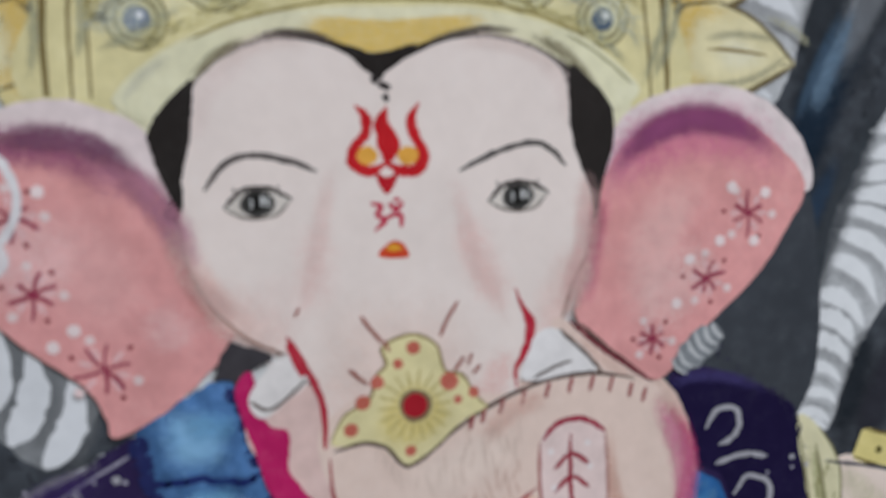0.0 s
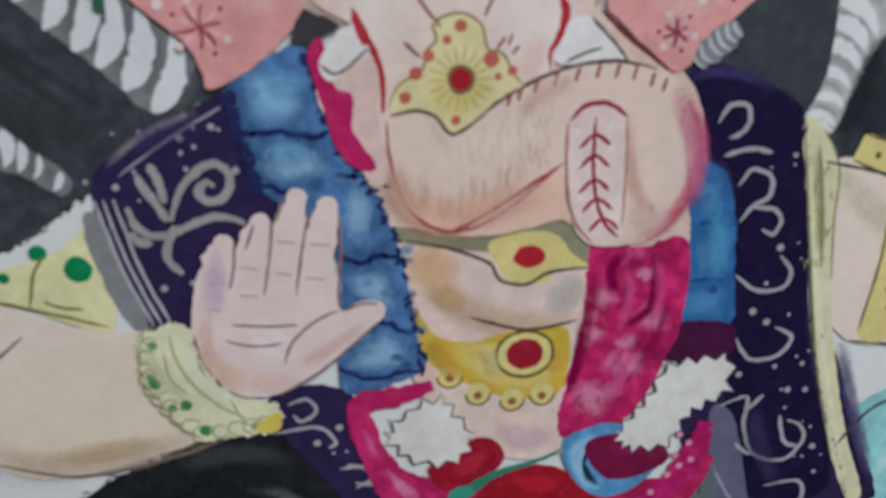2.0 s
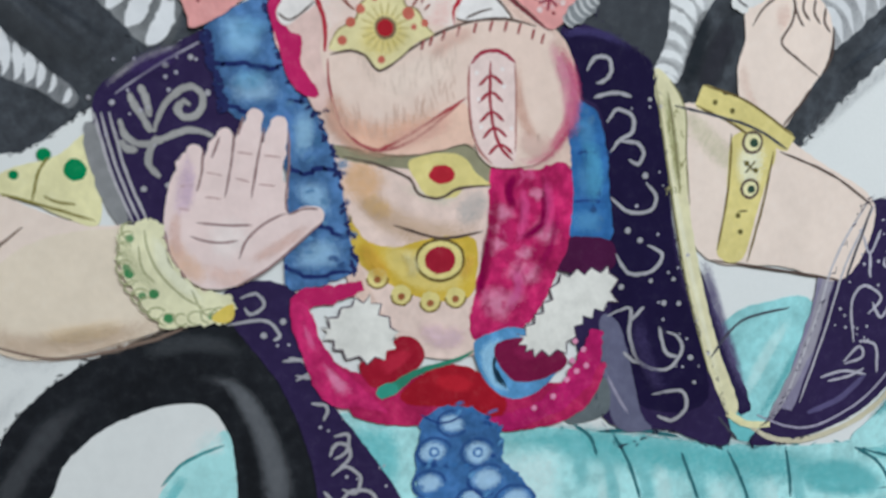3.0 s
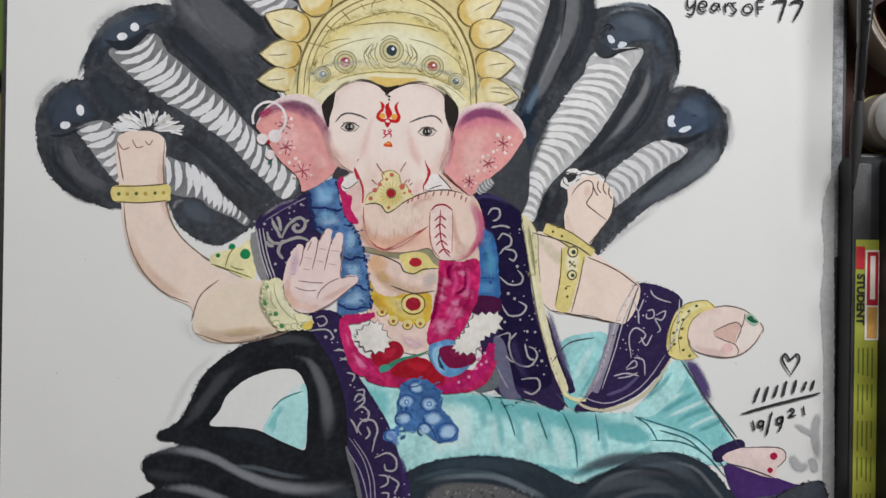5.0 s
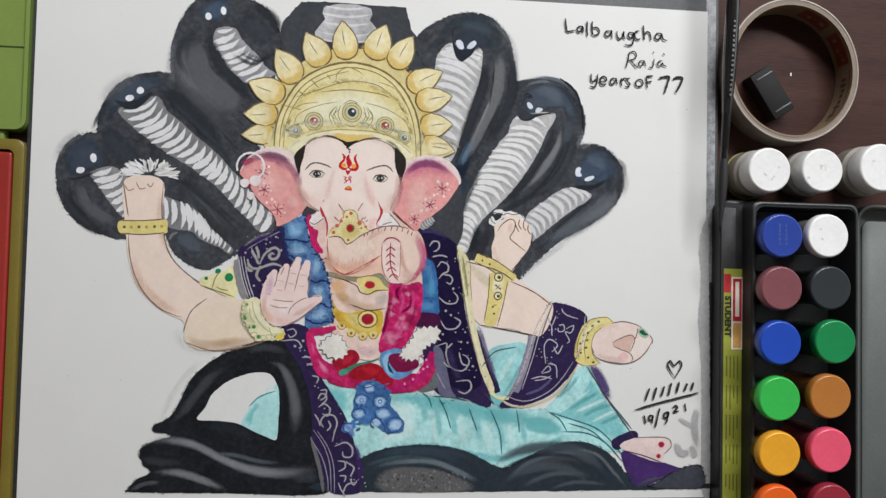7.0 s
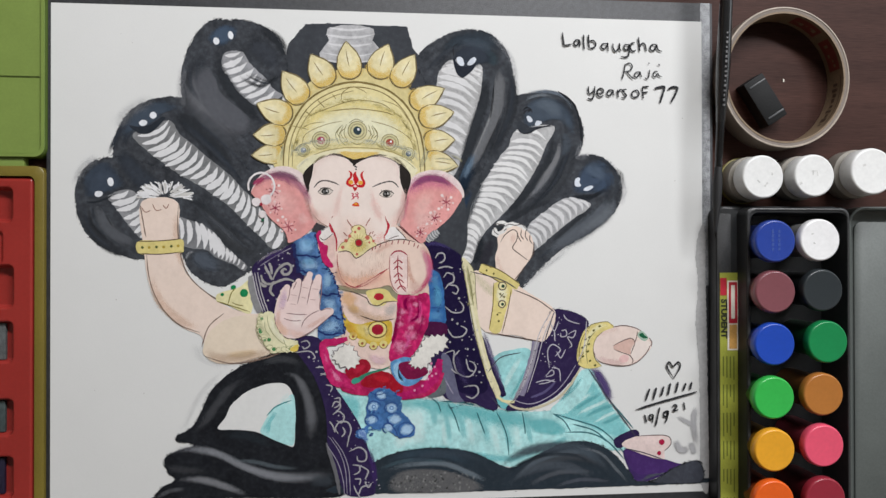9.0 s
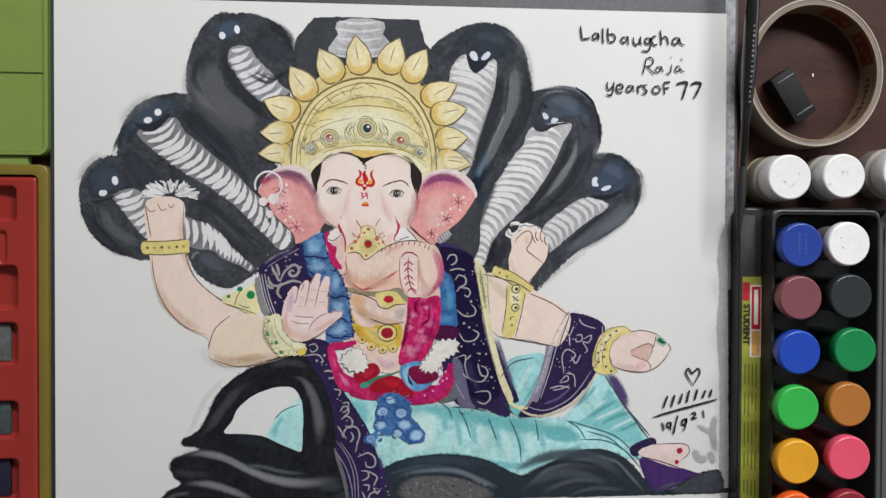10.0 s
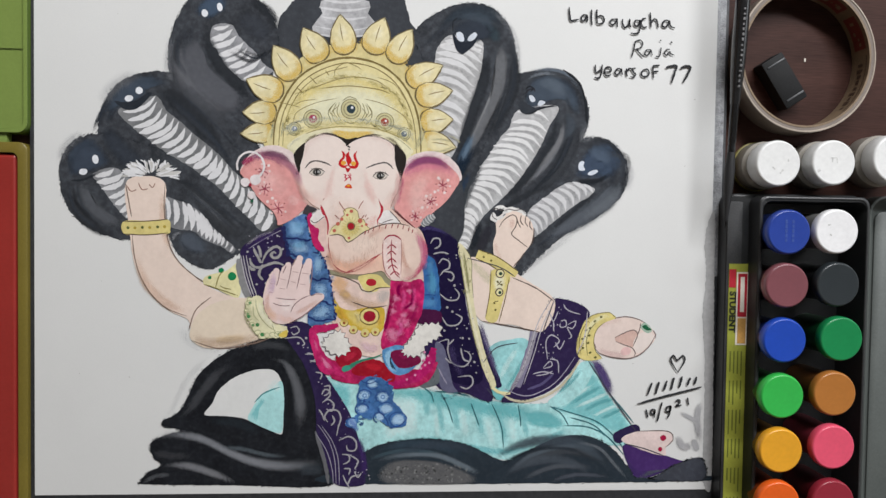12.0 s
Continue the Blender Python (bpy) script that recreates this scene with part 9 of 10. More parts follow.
blob("trunk", [(-35.0, 6.4), (-33.8, -5.0), (-30.9, -14.9), (-23.4, -19.7), (-15.7, -19.0), (-4.7, -12.5), (0.0, -10.0), (0.8, -18.5), (4.6, -23.9), (11.0, -24.6), (17.8, -23.0), (23.9, -15.8), (26.2, -7.4), (22.9, 1.9), (16.9, 8.9), (5.6, 11.1), (-5.0, 9.3), (-13.3, 10.6), (-25.6, 12.0)], (0.74, 0.575, 0.49), vary=0.06)
stroke("trunk_shade", [(-33.6, -6.1), (-29.7, -13.9), (-22.3, -17.1), (-12.4, -14.3), (-1.4, -7.7)], 9, (0.7, 0.4, 0.28), True, cover=0.9)
soft_blob("trunk_light", [(-28.2, -3.1), (-16.5, 2.6), (-4.9, 7.2), (-0.6, 5.0), (-0.5, -2.4), (-13.4, -9.3), (-24.3, -10.9)], (0.76, 0.62, 0.53), 9, 0.8)
stroke("trunk_rim", [(18.6, 7.3), (24.4, 0.8), (26.0, -8.0), (23.2, -16.3), (17.2, -22.6), (8.1, -23.9)], 3.6, (0.5, 0.05, 0.15), True, cover=0.8)
stroke("trunk_shade", [(11.9, 2.4), (11.8, -7.3), (14.5, -15.3), (18.1, -17.8)], 3.4, (0.55, 0.32, 0.25), True, cover=0.8)
blob("under_trunk", [(-22.3, -20.2), (-15.7, -16.9), (-8.0, -12.0), (-1.6, -8.8), (-0.2, -14.4), (0.8, -19.3), (-1.8, -18.7), (-7.9, -20.1), (-15.7, -21.0)], (0.75, 0.5, 0.39), vary=0.1)
stroke("trunk_shade", [(-31.5, -10.5), (-29.8, -15.0), (-25.0, -18.4), (-19.0, -17.2), (-11.3, -12.5)], 3.4, (0.74, 0.45, 0.33), True, cover=0.8)
stroke("cheek_line", [(-23.9, -20.1), (-19.0, -18.3), (-12.4, -14.7), (-5.8, -10.6), (-1.2, -7.7)], [0.4, 0.8, 0.7, 0.8, 0.5], (0.36, 0.05, 0.06))
blob("trunk_fold", [(0.0, 0.3), (3.2, 3.3), (7.5, 3.4), (11.2, 0.8), (11.4, -9.5), (11.4, -20.8), (9.8, -24.3), (5.2, -23.7), (1.3, -18.5), (-0.3, -8.9)], (0.74, 0.58, 0.54), edge=0.1)
stroke("fold_line", [(0.3, 0.6), (3.2, 3.2), (7.5, 3.4), (11.2, 0.8)], 0.9, (0.3, 0.02, 0.05))
stroke("fold_line", [(-0.1, 0.3), (-0.3, -8.9), (1.3, -18.5), (5.2, -23.7)], 0.6, (0.36, 0.14, 0.13))
stroke("fold_line", [(11.2, 0.8), (11.4, -9.5), (11.1, -20.8)], 0.5, (0.4, 0.2, 0.17))
stroke("stitch", [(5.2, 1.1), (4.9, -6.9), (5.7, -14.8), (7.9, -20.1), (10.5, -22.9)], 0.75, (0.28, 0.02, 0.04))
for x, y in [(5.2, -2.4), (5.1, -6.4), (5.3, -11.1), (6.0, -15.0), (7.4, -19.0)]:
    stroke("stitch", [(x - 3.0, y - 2.4), (x, y + 0.2), (x + 3.0, y - 2.2)], 0.8, (0.28, 0.02, 0.04), n=3)
for x, y in [(1.7, -1.6), (8.0, -0.8), (2.1, -7.9), (8.4, -4.9), (10.2, -15.0), (2.6, -14.6)]:
    dot("pale_dot", x, y, 0.55, (0.76, 0.68, 0.66), n=8)
stroke("outline", [(-33.9, 1.8), (-33.4, -6.1), (-30.3, -15.2), (-22.9, -19.7), (-13.5, -17.1), (-0.9, -7.5)], 0.7, (0.34, 0.07, 0.08))
stroke("outline", [(-21.9, -1.3), (-15.5, 3.1), (-8.1, 7.4), (0.3, 10.3), (8.7, 11.0), (16.4, 9.3)], 0.7, LINE)
stroke("cheek_line", [(-38.8, 21.6), (-36.0, 15.8), (-34.3, 10.4), (-34.4, 3.4)], 1.0, (0.4, 0.03, 0.05))
stroke("cheek_line", [(-3.3, 26.2), (-2.3, 23.1), (-1.0, 19.9), (-2.1, 15.8), (-3.6, 13.2), (-3.7, 9.6)], [0.4, 0.7, 1.6, 1.2, 0.8, 0.4], (0.42, 0.02, 0.04))
stroke("cheek_line", [(-38.6, 20.9), (-37.6, 17.6), (-36.6, 15.4)], 1.3, (0.45, 0.03, 0.05))
for k in range(10):
    t = k / 9
    q, d = along([(*p, 0) for p in [(-10.7, 5.9), (-4.9, 8.2), (4.0, 10.1), (12.0, 9.8), (18.6, 7.3)]], t)
    stroke("trunk_tick", [(q[0] - 0.2, q[1] + 0.4), (q[0] - 0.6, q[1] - 1.0), (q[0] - 0.9, q[1] - 2.2)], 0.65, (0.3, 0.08, 0.08), n=3)
rnd = random.Random(21)
for k in range(34):
    q, d = along([(*p, 0) for p in [(-26.0, -0.6), (-18.7, -2.6), (-11.3, -1.3), (-2.7, 3.0)]], rnd.random())
    a = rnd.uniform(1.2, 1.9)
    l = rnd.uniform(2, 5)
    x, y = q[0] + rnd.uniform(-1, 1), q[1] + rnd.uniform(-5, 2)
    stroke("pencil_hatch", [(x, y), (x + l * 0.5 * math.cos(a), y + l * 0.5 * math.sin(a)), (x + l * math.cos(a), y + l * math.sin(a))], 0.16, (0.6, 0.46, 0.38), n=2)

for pts, w, c in (([(-33.2, -5.0), (-32.0, -12.3), (-28.5, -17.8)], 5, (0.7, 0.42, 0.32)), ([(-21.0, -18.7), (-12.3, -15.9), (-3.1, -11.5)], 5, (0.72, 0.42, 0.34)), ([(12.0, -15.5), (16.6, -20.1), (21.0, -17.0)], 6, (0.68, 0.46, 0.4))):
    stroke("trunk_shade", pts, w, c, True, cover=0.6)
for k in range(40):
    q, d = along([(*p, 0) for p in [(-31.5, -13.4), (-23.1, -15.9), (-12.3, -12.2), (-2.5, -5.2)]], rnd.random())
    a, l = rnd.uniform(1.2, 1.9), rnd.uniform(2, 5)
    x, y = q[0] + rnd.uniform(-1, 1), q[1] + rnd.uniform(-2, 3)
    stroke("pencil_hatch", [(x, y), (x + l * 0.5 * math.cos(a), y + l * 0.5 * math.sin(a)), (x + l * math.cos(a), y + l * math.sin(a))], 0.18, (0.55, 0.36, 0.28), n=2)

# trunk ornament
blob("trunk_ornament", [(-33.5, 4.3), (-31.3, 8.3), (-27.2, 10.6), (-26.0, 14.0), (-24.3, 15.9), (-24.6, 18.8), (-20.1, 20.3), (-16.3, 18.3), (-15.1, 14.1), (-12.3, 13.0), (-10.4, 9.5), (-8.6, 7.4), (-13.3, 5.0), (-21.3, -1.2), (-25.9, 3.0), (-30.6, 3.4)], (0.7, 0.62, 0.33), edge=0.2)
soft_blob("ornament_shade", [(-27.9, 4.1), (-25.7, 10.1), (-19.9, 13.8), (-15.4, 10.7), (-13.3, 6.0), (-20.8, 0.7)], (0.62, 0.5, 0.16), 2, 0.7)
stroke("outline", [(-33.2, 2.8), (-28.5, 3.6), (-24.9, 2.4), (-21.3, -1.0), (-13.4, 4.5)], 0.6, LINE)
stroke("outline", [(-33.5, 4.3), (-31.3, 8.3), (-27.2, 10.6), (-26.0, 14.0), (-24.3, 15.9), (-24.6, 18.8), (-20.1, 20.3), (-16.3, 18.3), (-15.1, 14.1), (-12.3, 13.0), (-10.4, 9.5), (-8.6, 7.4)], 0.45, (0.25, 0.18, 0.07))
x, y = [(-20.1, 8.8)][0]
for k in range(18):
    a = 2 * math.pi * k / 18
    stroke("ornament_ray", [(x + 2.8 * math.cos(a), y + 2.8 * math.sin(a)), (x + 4.4 * math.cos(a), y + 4.4 * math.sin(a)), (x + 6 * math.cos(a), y + 6 * math.sin(a))], 0.3, (0.45, 0.36, 0.12), n=2)
dot("stone_setting", x, y, 2.7, (0.2, 0.14, 0.08))
dot("red_stone", x, y, 2.0, (0.36, 0.015, 0.025))
for (x, y), r in zip([(-25.8, 13.2), (-14.5, 12.2), (-28.2, 10.2), (-30.3, 6.0), (-10.7, 10.0), (-19.9, 18.1), (-22.4, 15.8), (-13.3, 9.1), (-21.2, 1.5)], (1.1, 1.5, 1.2, 1.1, 0.9, 1.1, 0.8, 0.7, 0.9)):
    dot("ornament_stone", x, y, r, (0.5, 0.13, 0.09))
for pts in ([(-27.5, 23.9), (-26.4, 21.8), (-24.5, 19.4)], [(-12.5, 24.9), (-14.2, 22.4), (-15.6, 19.5)], [(-30.0, 15.7), (-28.9, 14.5), (-27.2, 13.0)], [(-12.0, 16.0), (-12.7, 15.0), (-13.7, 13.7)], [(-37.4, 24.6), (-36.9, 25.4), (-36.7, 26.0)], [(-24.3, 19.7), (-23.6, 17.8)], [(-10.7, 16.4), (-11.4, 14.5)], [(-9.4, 14.4), (-10.7, 13.0)]):
    stroke("whisker", pts, 0.55, (0.3, 0.1, 0.08), n=4)

# raised palm with spread fingers, and its bracelet
PALM = (0.76, 0.6, 0.57)
for pts, w in (([(-70.2, -39.1), (-67.4, -25.1), (-65.4, -19.8)], [5, 6.2, 4.4]), ([(-64.3, -39.5), (-61.5, -24.3), (-58.3, -16.1)], [6, 6.4, 4.4]), ([(-57.7, -40.0), (-54.7, -22.5), (-51.2, -11.8)], [6, 6.8, 4.6]), ([(-51.7, -40.5), (-48.3, -22.9), (-45.7, -13.6)], [6, 6.4, 4.6])):
    q = [np.array(p) for p in pts]
    stroke("painted_finger", pts, w, PALM, taper=0.75, vary=0.06)
    x, y = pts[-1]
    dot("fingertip", x, y + 0.3, w[2] * 0.44, PALM, vary=0.06)
blob("painted_palm", [(-70.8, -24.9), (-65.6, -23.5), (-57.4, -25.8), (-48.7, -25.2), (-44.4, -27.8), (-44.9, -34.3), (-40.6, -32.8), (-36.7, -33.3), (-36.6, -36.7), (-43.4, -42.4), (-50.7, -48.1), (-57.8, -51.6), (-65.6, -51.6), (-71.6, -45.7), (-73.5, -37.6)], PALM, edge=0.15, vary=0.06)
stroke("palm_shade", [(-67.0, -21.7), (-68.3, -28.5), (-70.1, -35.4)], 4.5, (0.58, 0.42, 0.5), True, cover=0.8)
stroke("palm_shade", [(-72.7, -38.9), (-69.9, -45.3), (-63.2, -50.2)], 6, (0.7, 0.46, 0.34), True, cover=0.9)
soft_blob("palm_light", [(-63.7, -34.7), (-53.9, -34.2), (-52.5, -42.9), (-59.6, -47.4), (-64.7, -43.2)], (0.77, 0.67, 0.64), 3, 0.8)
for pts in ([(-63.4, -18.6), (-64.1, -24.2), (-65.4, -28.7)], [(-56.1, -15.1), (-57.2, -22.3), (-59.1, -30.3)], [(-49.1, -13.9), (-51.1, -21.6), (-53.0, -30.7)], [(-43.6, -14.2), (-43.8, -22.1), (-44.9, -31.3), (-44.6, -34.3)], [(-44.9, -34.3), (-49.7, -36.4), (-54.4, -40.3), (-56.6, -45.1)], [(-66.0, -36.0), (-59.6, -36.8), (-53.0, -37.0)],
            [(-67.5, -39.3), (-62.2, -40.9), (-56.7, -40.7)], [(-57.8, -51.6), (-50.7, -48.1), (-43.4, -42.4), (-36.6, -36.7)], [(-53.8, -11.4), (-55.3, -15.7)], [(-73.2, -37.6), (-72.4, -43.8), (-68.8, -49.8)], [(-59.5, -16.0), (-61.6, -20.9)], [(-37.3, -33.6), (-40.6, -33.4), (-44.6, -34.7)]):
    stroke("palm_line", pts, 0.55, (0.26, 0.16, 0.16), taper=0.25)
for pts in ([(-69.2, -27.3), (-66.1, -27.2)], [(-63.1, -24.2), (-59.4, -25.0)], [(-63.7, -30.0), (-60.0, -30.5)], [(-55.7, -19.6), (-52.1, -20.2)], [(-56.5, -25.8), (-53.2, -26.6)], [(-49.6, -20.5), (-45.7, -21.0)], [(-69.9, -32.5), (-67.3, -33.0)], [(-51.1, -27.3), (-47.3, -27.8)]):
    stroke("palm_line", pts, 0.35, (0.45, 0.28, 0.27), taper=0.3)
blob("bracelet", [(-82.5, -36.7), (-77.7, -35.0), (-73.9, -36.3), (-73.2, -41.5), (-70.7, -47.4), (-65.9, -52.2), (-58.7, -54.2), (-58.6, -58.1), (-61.2, -60.6), (-66.6, -60.6), (-74.2, -61.1), (-78.6, -57.2), (-81.6, -51.4), (-84.3, -46.1), (-84.2, -40.5)], (0.7, 0.67, 0.44), edge=1.2)
soft_blob("bracelet_light", [(-76.9, -37.7), (-74.1, -40.1), (-72.6, -45.8), (-66.9, -52.1), (-64.1, -56.4), (-69.3, -54.2), (-74.0, -49.2), (-76.7, -44.4)], (0.75, 0.73, 0.55), 1.5, 0.8)
rnd = random.Random(23)
for k in range(15):
    q, d = along([(*p, 0) for p in [(-80.8, -37.4), (-82.7, -41.7), (-82.9, -46.2), (-81.0, -50.9), (-78.4, -55.2), (-74.0, -59.1), (-67.5, -58.9), (-61.6, -58.4)]], k / 14)
    ring("outline", q[0], q[1], rnd.uniform(1.5, 2.3), 0.38, (0.32, 0.33, 0.17), rnd.uniform(1.3, 2.0), rnd.uniform(0, 90), rnd.uniform(250, 340))
    if k % 3 == 1:
        dot("bracelet_stone", q[0] + 0.4, q[1], 0.95, (0.14, 0.27, 0.12))
for x, y in [(-82.0, -47.6), (-76.7, -52.7), (-73.8, -58.8)]:
    dot("bracelet_stone", x, y, 1.2, (0.06, 0.22, 0.08))
for pts in ([(-77.9, -37.0), (-77.4, -42.1), (-75.0, -48.0), (-70.2, -53.6), (-65.2, -56.7)], [(-68.0, -52.0), (-65.3, -58.1), (-60.9, -57.3)], [(-79.4, -40.8), (-79.0, -46.5), (-76.2, -50.2)]):
    stroke("outline", pts, 0.45, (0.33, 0.33, 0.18), taper=0.3)
for pts, w in (([(-70.0, -32.6), (-71.1, -39.2), (-69.7, -45.5)], 3.0), ([(-54.7, -46.1), (-46.8, -42.1), (-39.0, -36.9)], 3.0)):
    stroke("palm_shade", pts, w, (0.66, 0.44, 0.38), True, cover=0.7)
blob("gold_tip", [(-63.6, -58.7), (-58.7, -55.8), (-58.9, -59.8), (-62.1, -60.4)], (0.66, 0.5, 0.1))

# washes of colour over the face, trunk, chest, garland and shawl
for name, pts, w, c, k in (
        ("face_blush", [(8.9, 44.8), (8.6, 32.4), (3.7, 21.6)], 4.5, (0.74, 0.47, 0.44), 0.5),
        ("face_blush", [(-53.6, 40.8), (-51.7, 31.4), (-45.2, 24.2)], 4, (0.72, 0.48, 0.44), 0.45),
        ("trunk_blush", [(19.4, 6.3), (25.0, -5.9), (25.1, -19.5)], [3, 5, 4], (0.66, 0.2, 0.34), 0.55),
        ("trunk_blush", [(-10.5, 1.1), (-4.4, 6.2), (1.7, 7.9)], 4, (0.76, 0.5, 0.42), 0.4),
        ("chest_wash", [(-27.2, -30.0), (-22.9, -33.5), (-19.6, -32.6)], 6, (0.7, 0.46, 0.2), 0.5),
        ("chest_wash", [(-14.1, -62.8), (-7.3, -67.0), (-1.4, -65.2)], 6, (0.76, 0.56, 0.62), 0.6),
        ("gold_wash", [(-26.7, -41.1), (-24.7, -46.9), (-20.5, -51.8)], 4.5, (0.68, 0.4, 0.06), 0.55),
        ("gold_wash", [(-17.9, -44.0), (-14.6, -47.7), (-15.9, -51.0)], 3.5, (0.76, 0.68, 0.36), 0.5),
        ("gold_wash", [(-3.3, -52.0), (-0.9, -48.7), (-0.2, -45.3)], 3, (0.72, 0.45, 0.08), 0.5),
        ("garland_wash", [(6.7, -28.7), (5.2, -40.0), (2.4, -56.0)], 3, (0.3, 0.008, 0.07), 0.6),
        ("garland_wash", [(12.5, -29.0), (13.5, -35.9), (11.0, -45.0)], 2.6, (0.74, 0.09, 0.3), 0.6),
        ("garland_wash", [(18.4, -26.0), (20.0, -35.2), (18.1, -43.2)], 2.6, (0.72, 0.07, 0.27), 0.55),
        ("garland_wash", [(9.7, -49.6), (12.0, -54.4), (8.2, -61.3)], 3, (0.7, 0.12, 0.36), 0.5),
        ("garland_wash", [(21.8, -34.2), (20.5, -43.4), (15.6, -52.4)], 2.2, (0.36, 0.005, 0.1), 0.6),
        ("palm_shade", [(-64.6, -45.9), (-59.7, -49.7), (-53.2, -48.0)], 4.5, (0.74, 0.5, 0.42), 0.5),
        ("palm_shade", [(-67.4, -19.0), (-67.0, -26.4), (-68.2, -33.8)], 3, (0.62, 0.46, 0.58), 0.45),
        ("blue_wash", [(-55.7, -1.1), (-51.8, -3.3), (-47.6, -1.4)], 5, (0.22, 0.48, 0.72), 0.5),
        ("blue_wash", [(-54.9, 7.9), (-50.8, 9.3), (-46.9, 7.7)], 5, (0.2, 0.44, 0.68), 0.45),
        ("blue_wash", [(29.1, -16.5), (31.5, -25.6), (30.8, -34.8)], 5, (0.12, 0.4, 0.62), 0.55),
        ("bracelet_shade", [(-82.8, -38.0), (-81.1, -45.7), (-75.6, -52.7)], 3, (0.5, 0.5, 0.3), 0.5),
        ("arm_shade", [(-104.0, -62.2), (-93.9, -61.5), (-82.5, -59.9)], 5, (0.66, 0.5, 0.3), 0.4),
        ("drape_wash", [(42.6, -61.8), (45.3, -74.5), (51.9, -86.6)], 5, (0.06, 0.045, 0.13), 0.5),
        ("drape_wash", [(-79.6, -2.2), (-73.3, 1.6), (-66.3, 3.3)], 5, (0.075, 0.045, 0.17), 0.4)):
    stroke(name, pts, w, c, True, cover=k)

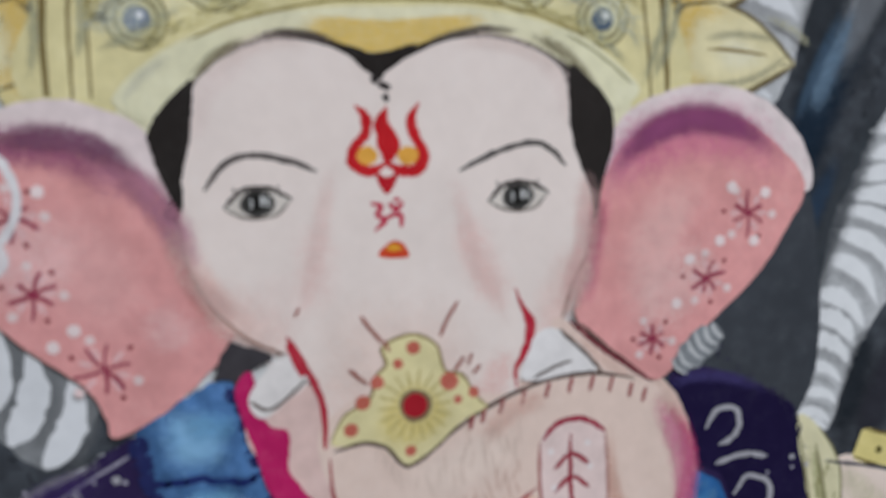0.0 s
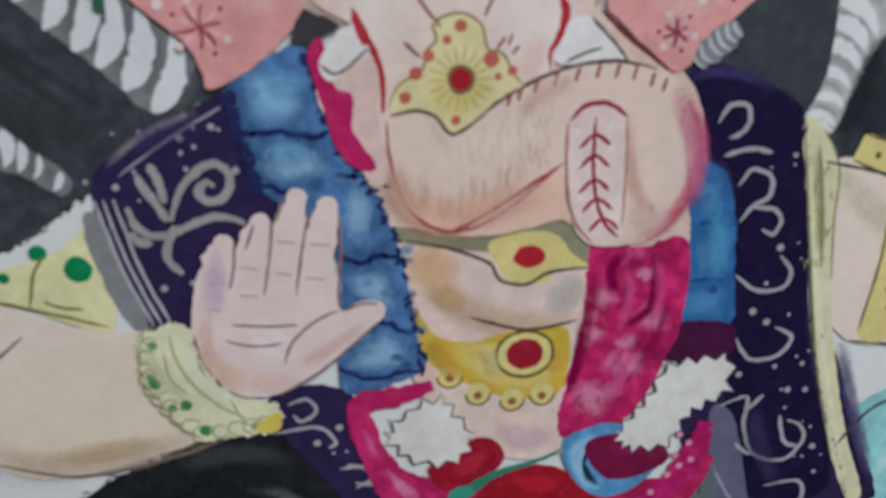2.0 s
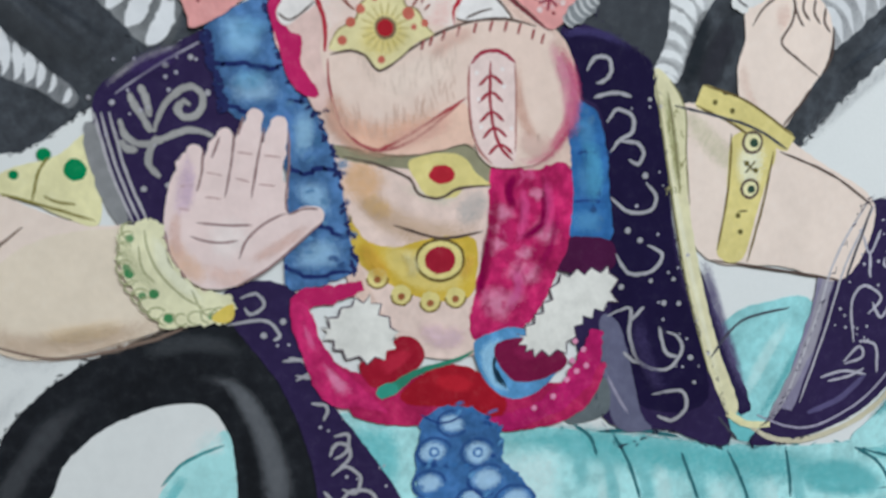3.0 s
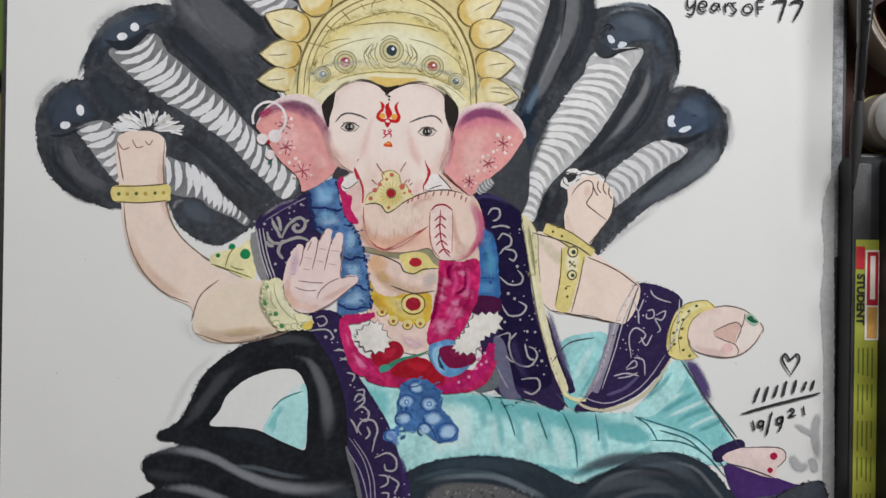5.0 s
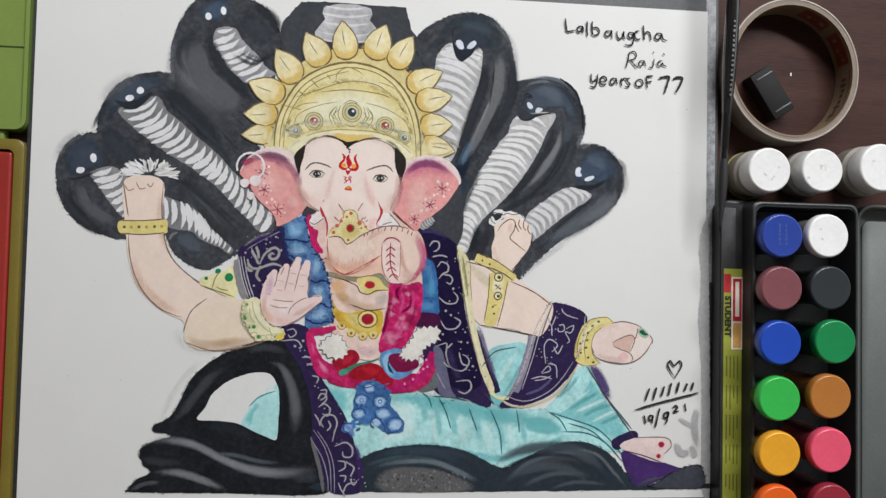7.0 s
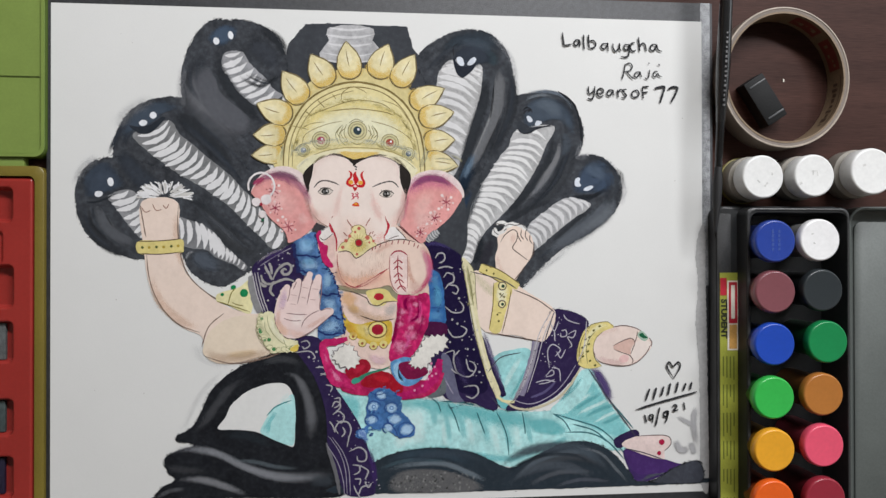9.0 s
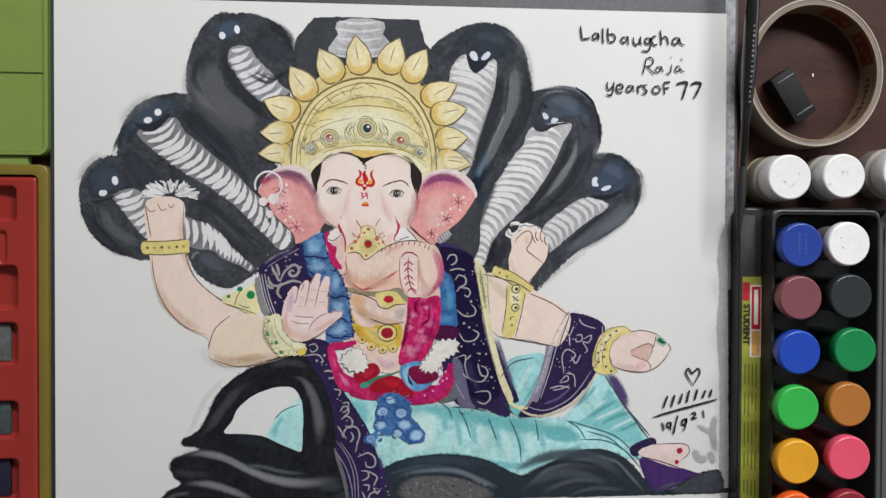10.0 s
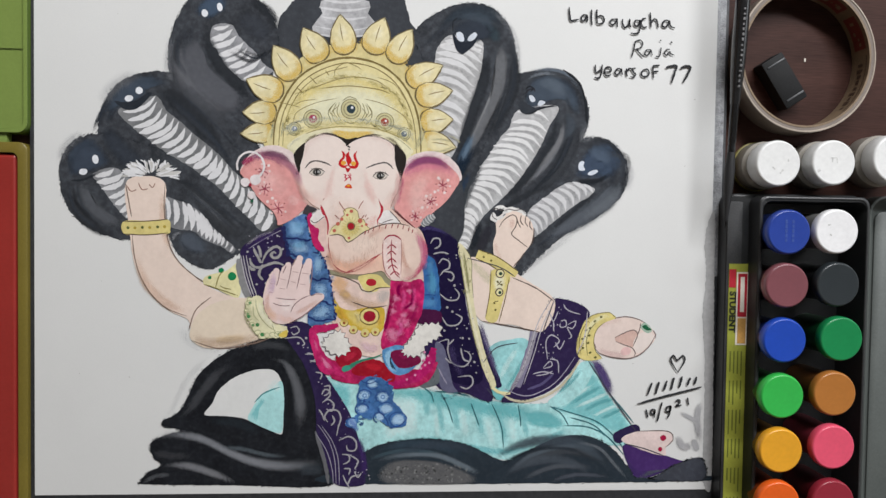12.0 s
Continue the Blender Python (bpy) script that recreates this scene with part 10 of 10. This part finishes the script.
# words, signature and date on the sheet
INK = (0.035, 0.036, 0.04)
WRITING = {
    "Lalbaugcha": ([(114.0, 148.0), (114.3, 144.1), (115.1, 139.8), (117.6, 139.9), (120.2, 140.3)], [(125.4, 143.3), (123.2, 143.2), (121.7, 141.4), (122.8, 139.6), (124.6, 141.1), (125.4, 143.3), (125.7, 141.1), (125.4, 138.9)], [(128.3, 146.9), (128.3, 141.9), (128.7, 137.2)], [(131.6, 147.0), (131.6, 142.7), (132.0, 138.0)], [(132.0, 142.7), (135.0, 143.1), (136.5, 140.6), (135.0, 138.4), (132.4, 138.0)],
                   [(144.2, 141.5), (141.3, 141.1), (140.2, 138.9), (142.0, 137.8), (144.2, 140.0), (144.6, 141.5), (145.0, 136.4)], [(148.3, 141.6), (148.3, 138.7), (149.8, 136.5), (152.1, 138.4), (152.8, 141.7), (152.8, 138.4), (153.9, 136.6)], [(159.1, 141.1), (156.5, 141.0), (155.8, 138.8), (157.6, 137.4), (159.1, 139.6), (159.5, 141.1), (159.5, 136.7), (158.4, 133.4), (156.2, 132.7), (153.6, 133.0)],
                   [(163.2, 142.6), (161.0, 141.8), (160.2, 139.3), (161.7, 136.8), (164.0, 137.5)], [(165.8, 146.3), (166.2, 141.6), (166.6, 136.9)], [(166.6, 139.8), (168.5, 142.3), (170.3, 141.3), (171.1, 136.9)], [(177.8, 141.8), (175.2, 141.4), (173.7, 138.8), (175.6, 137.4), (177.5, 139.2), (178.2, 141.4), (179.3, 138.2), (182.0, 137.2)]),
    "Raja": ([(156.6, 128.0), (155.8, 123.2), (154.4, 117.8)], [(156.2, 127.6), (159.9, 128.8), (161.4, 126.2), (159.6, 123.7), (156.2, 122.9)], [(157.7, 122.9), (159.9, 120.4), (162.2, 118.3)], [(166.3, 123.1), (164.0, 122.7), (162.9, 120.5), (164.4, 119.4), (166.3, 121.6), (166.7, 123.1), (167.8, 119.5)], [(173.4, 124.6), (173.0, 121.0), (171.9, 118.8), (170.0, 119.1)],
             [(172.6, 129.0), (173.4, 129.0)], [(179.0, 123.7), (176.8, 123.2), (175.7, 121.0), (177.2, 120.0), (179.0, 122.2), (179.8, 120.8), (182.0, 120.1)], [(179.4, 128.4), (180.5, 127.7)]),
    "years": ([(131.4, 112.7), (131.4, 109.5), (132.5, 107.7), (135.4, 110.2)], [(135.8, 112.8), (135.4, 108.1), (134.0, 104.4), (131.0, 104.8)], [(137.7, 108.1), (141.4, 108.9), (141.0, 111.1), (138.4, 111.0), (137.3, 108.1), (138.8, 106.0), (141.7, 106.7)], [(147.7, 110.4), (145.5, 110.4), (144.0, 107.8), (145.8, 106.8), (147.7, 109.0), (148.1, 110.4), (148.8, 106.8)],
              [(151.4, 110.9), (151.4, 108.3), (151.8, 105.8)], [(151.8, 109.0), (153.3, 110.9), (155.1, 110.6)], [(157.4, 111.3), (155.1, 110.6), (155.9, 108.7), (157.4, 107.3), (155.9, 105.5), (154.0, 105.8)]),
    "OF": ([(163.0, 110.7), (161.1, 108.5), (161.9, 106.3), (164.5, 106.3), (166.0, 108.5), (164.8, 110.7), (162.6, 110.3)], [(168.2, 112.6), (168.6, 108.9), (169.0, 105.3)], [(168.2, 112.9), (172.7, 113.4)], [(168.6, 109.3), (172.0, 109.7)]),
    "77": ([(176.8, 112.0), (179.8, 113.1), (183.6, 113.2), (182.5, 109.1), (180.6, 102.6)], [(186.2, 111.8), (189.2, 113.3), (192.6, 112.9), (191.1, 108.5), (188.1, 103.0)]),
    "19/9 21": ([(169.1, -105.7), (170.6, -110.9)], [(175.1, -105.8), (172.8, -106.2), (172.5, -108.4), (174.7, -108.4), (175.1, -105.8), (174.7, -111.0)], [(179.6, -101.1), (178.1, -107.4), (176.7, -113.6)], [(185.3, -103.4), (182.7, -104.5), (182.7, -107.1), (185.3, -106.4), (185.3, -103.4), (184.6, -108.6), (183.1, -111.5)], [(188.3, -100.9), (190.2, -99.5), (191.4, -101.0), (189.1, -103.5), (192.5, -102.8)], [(196.3, -98.1), (197.1, -102.9)]),
}
for word_written, lines in WRITING.items():
    w = {"77": 1.5, "Raja": 0.85, "19/9 21": 1.15}.get(word_written, 1.05)
    for pts in lines:
        stroke("written_stroke", pts, w, INK, taper=0.6, n=6, vary=0.3)
stroke("heart", [(189.4, -81.7), (184.8, -74.2), (186.3, -70.9), (189.0, -73.9), (192.4, -71.0), (193.9, -74.0), (189.4, -82.1)], 1.2, INK, n=5)
stroke("signature_rule", [(163.0, -102.3), (183.8, -96.7), (205.4, -91.2)], 1.4, INK)
for pts in ([(169.8, -96.5), (172.8, -88.4)], [(175.1, -95.9), (177.3, -87.8)], [(180.4, -93.7), (182.6, -87.1)], [(185.3, -93.1), (187.1, -85.0)], [(190.6, -91.7), (192.4, -84.3)], [(195.9, -90.3), (197.8, -85.2)], [(200.5, -89.6), (202.0, -84.5)]):
    stroke("signature_bar", pts, 1.5, INK)
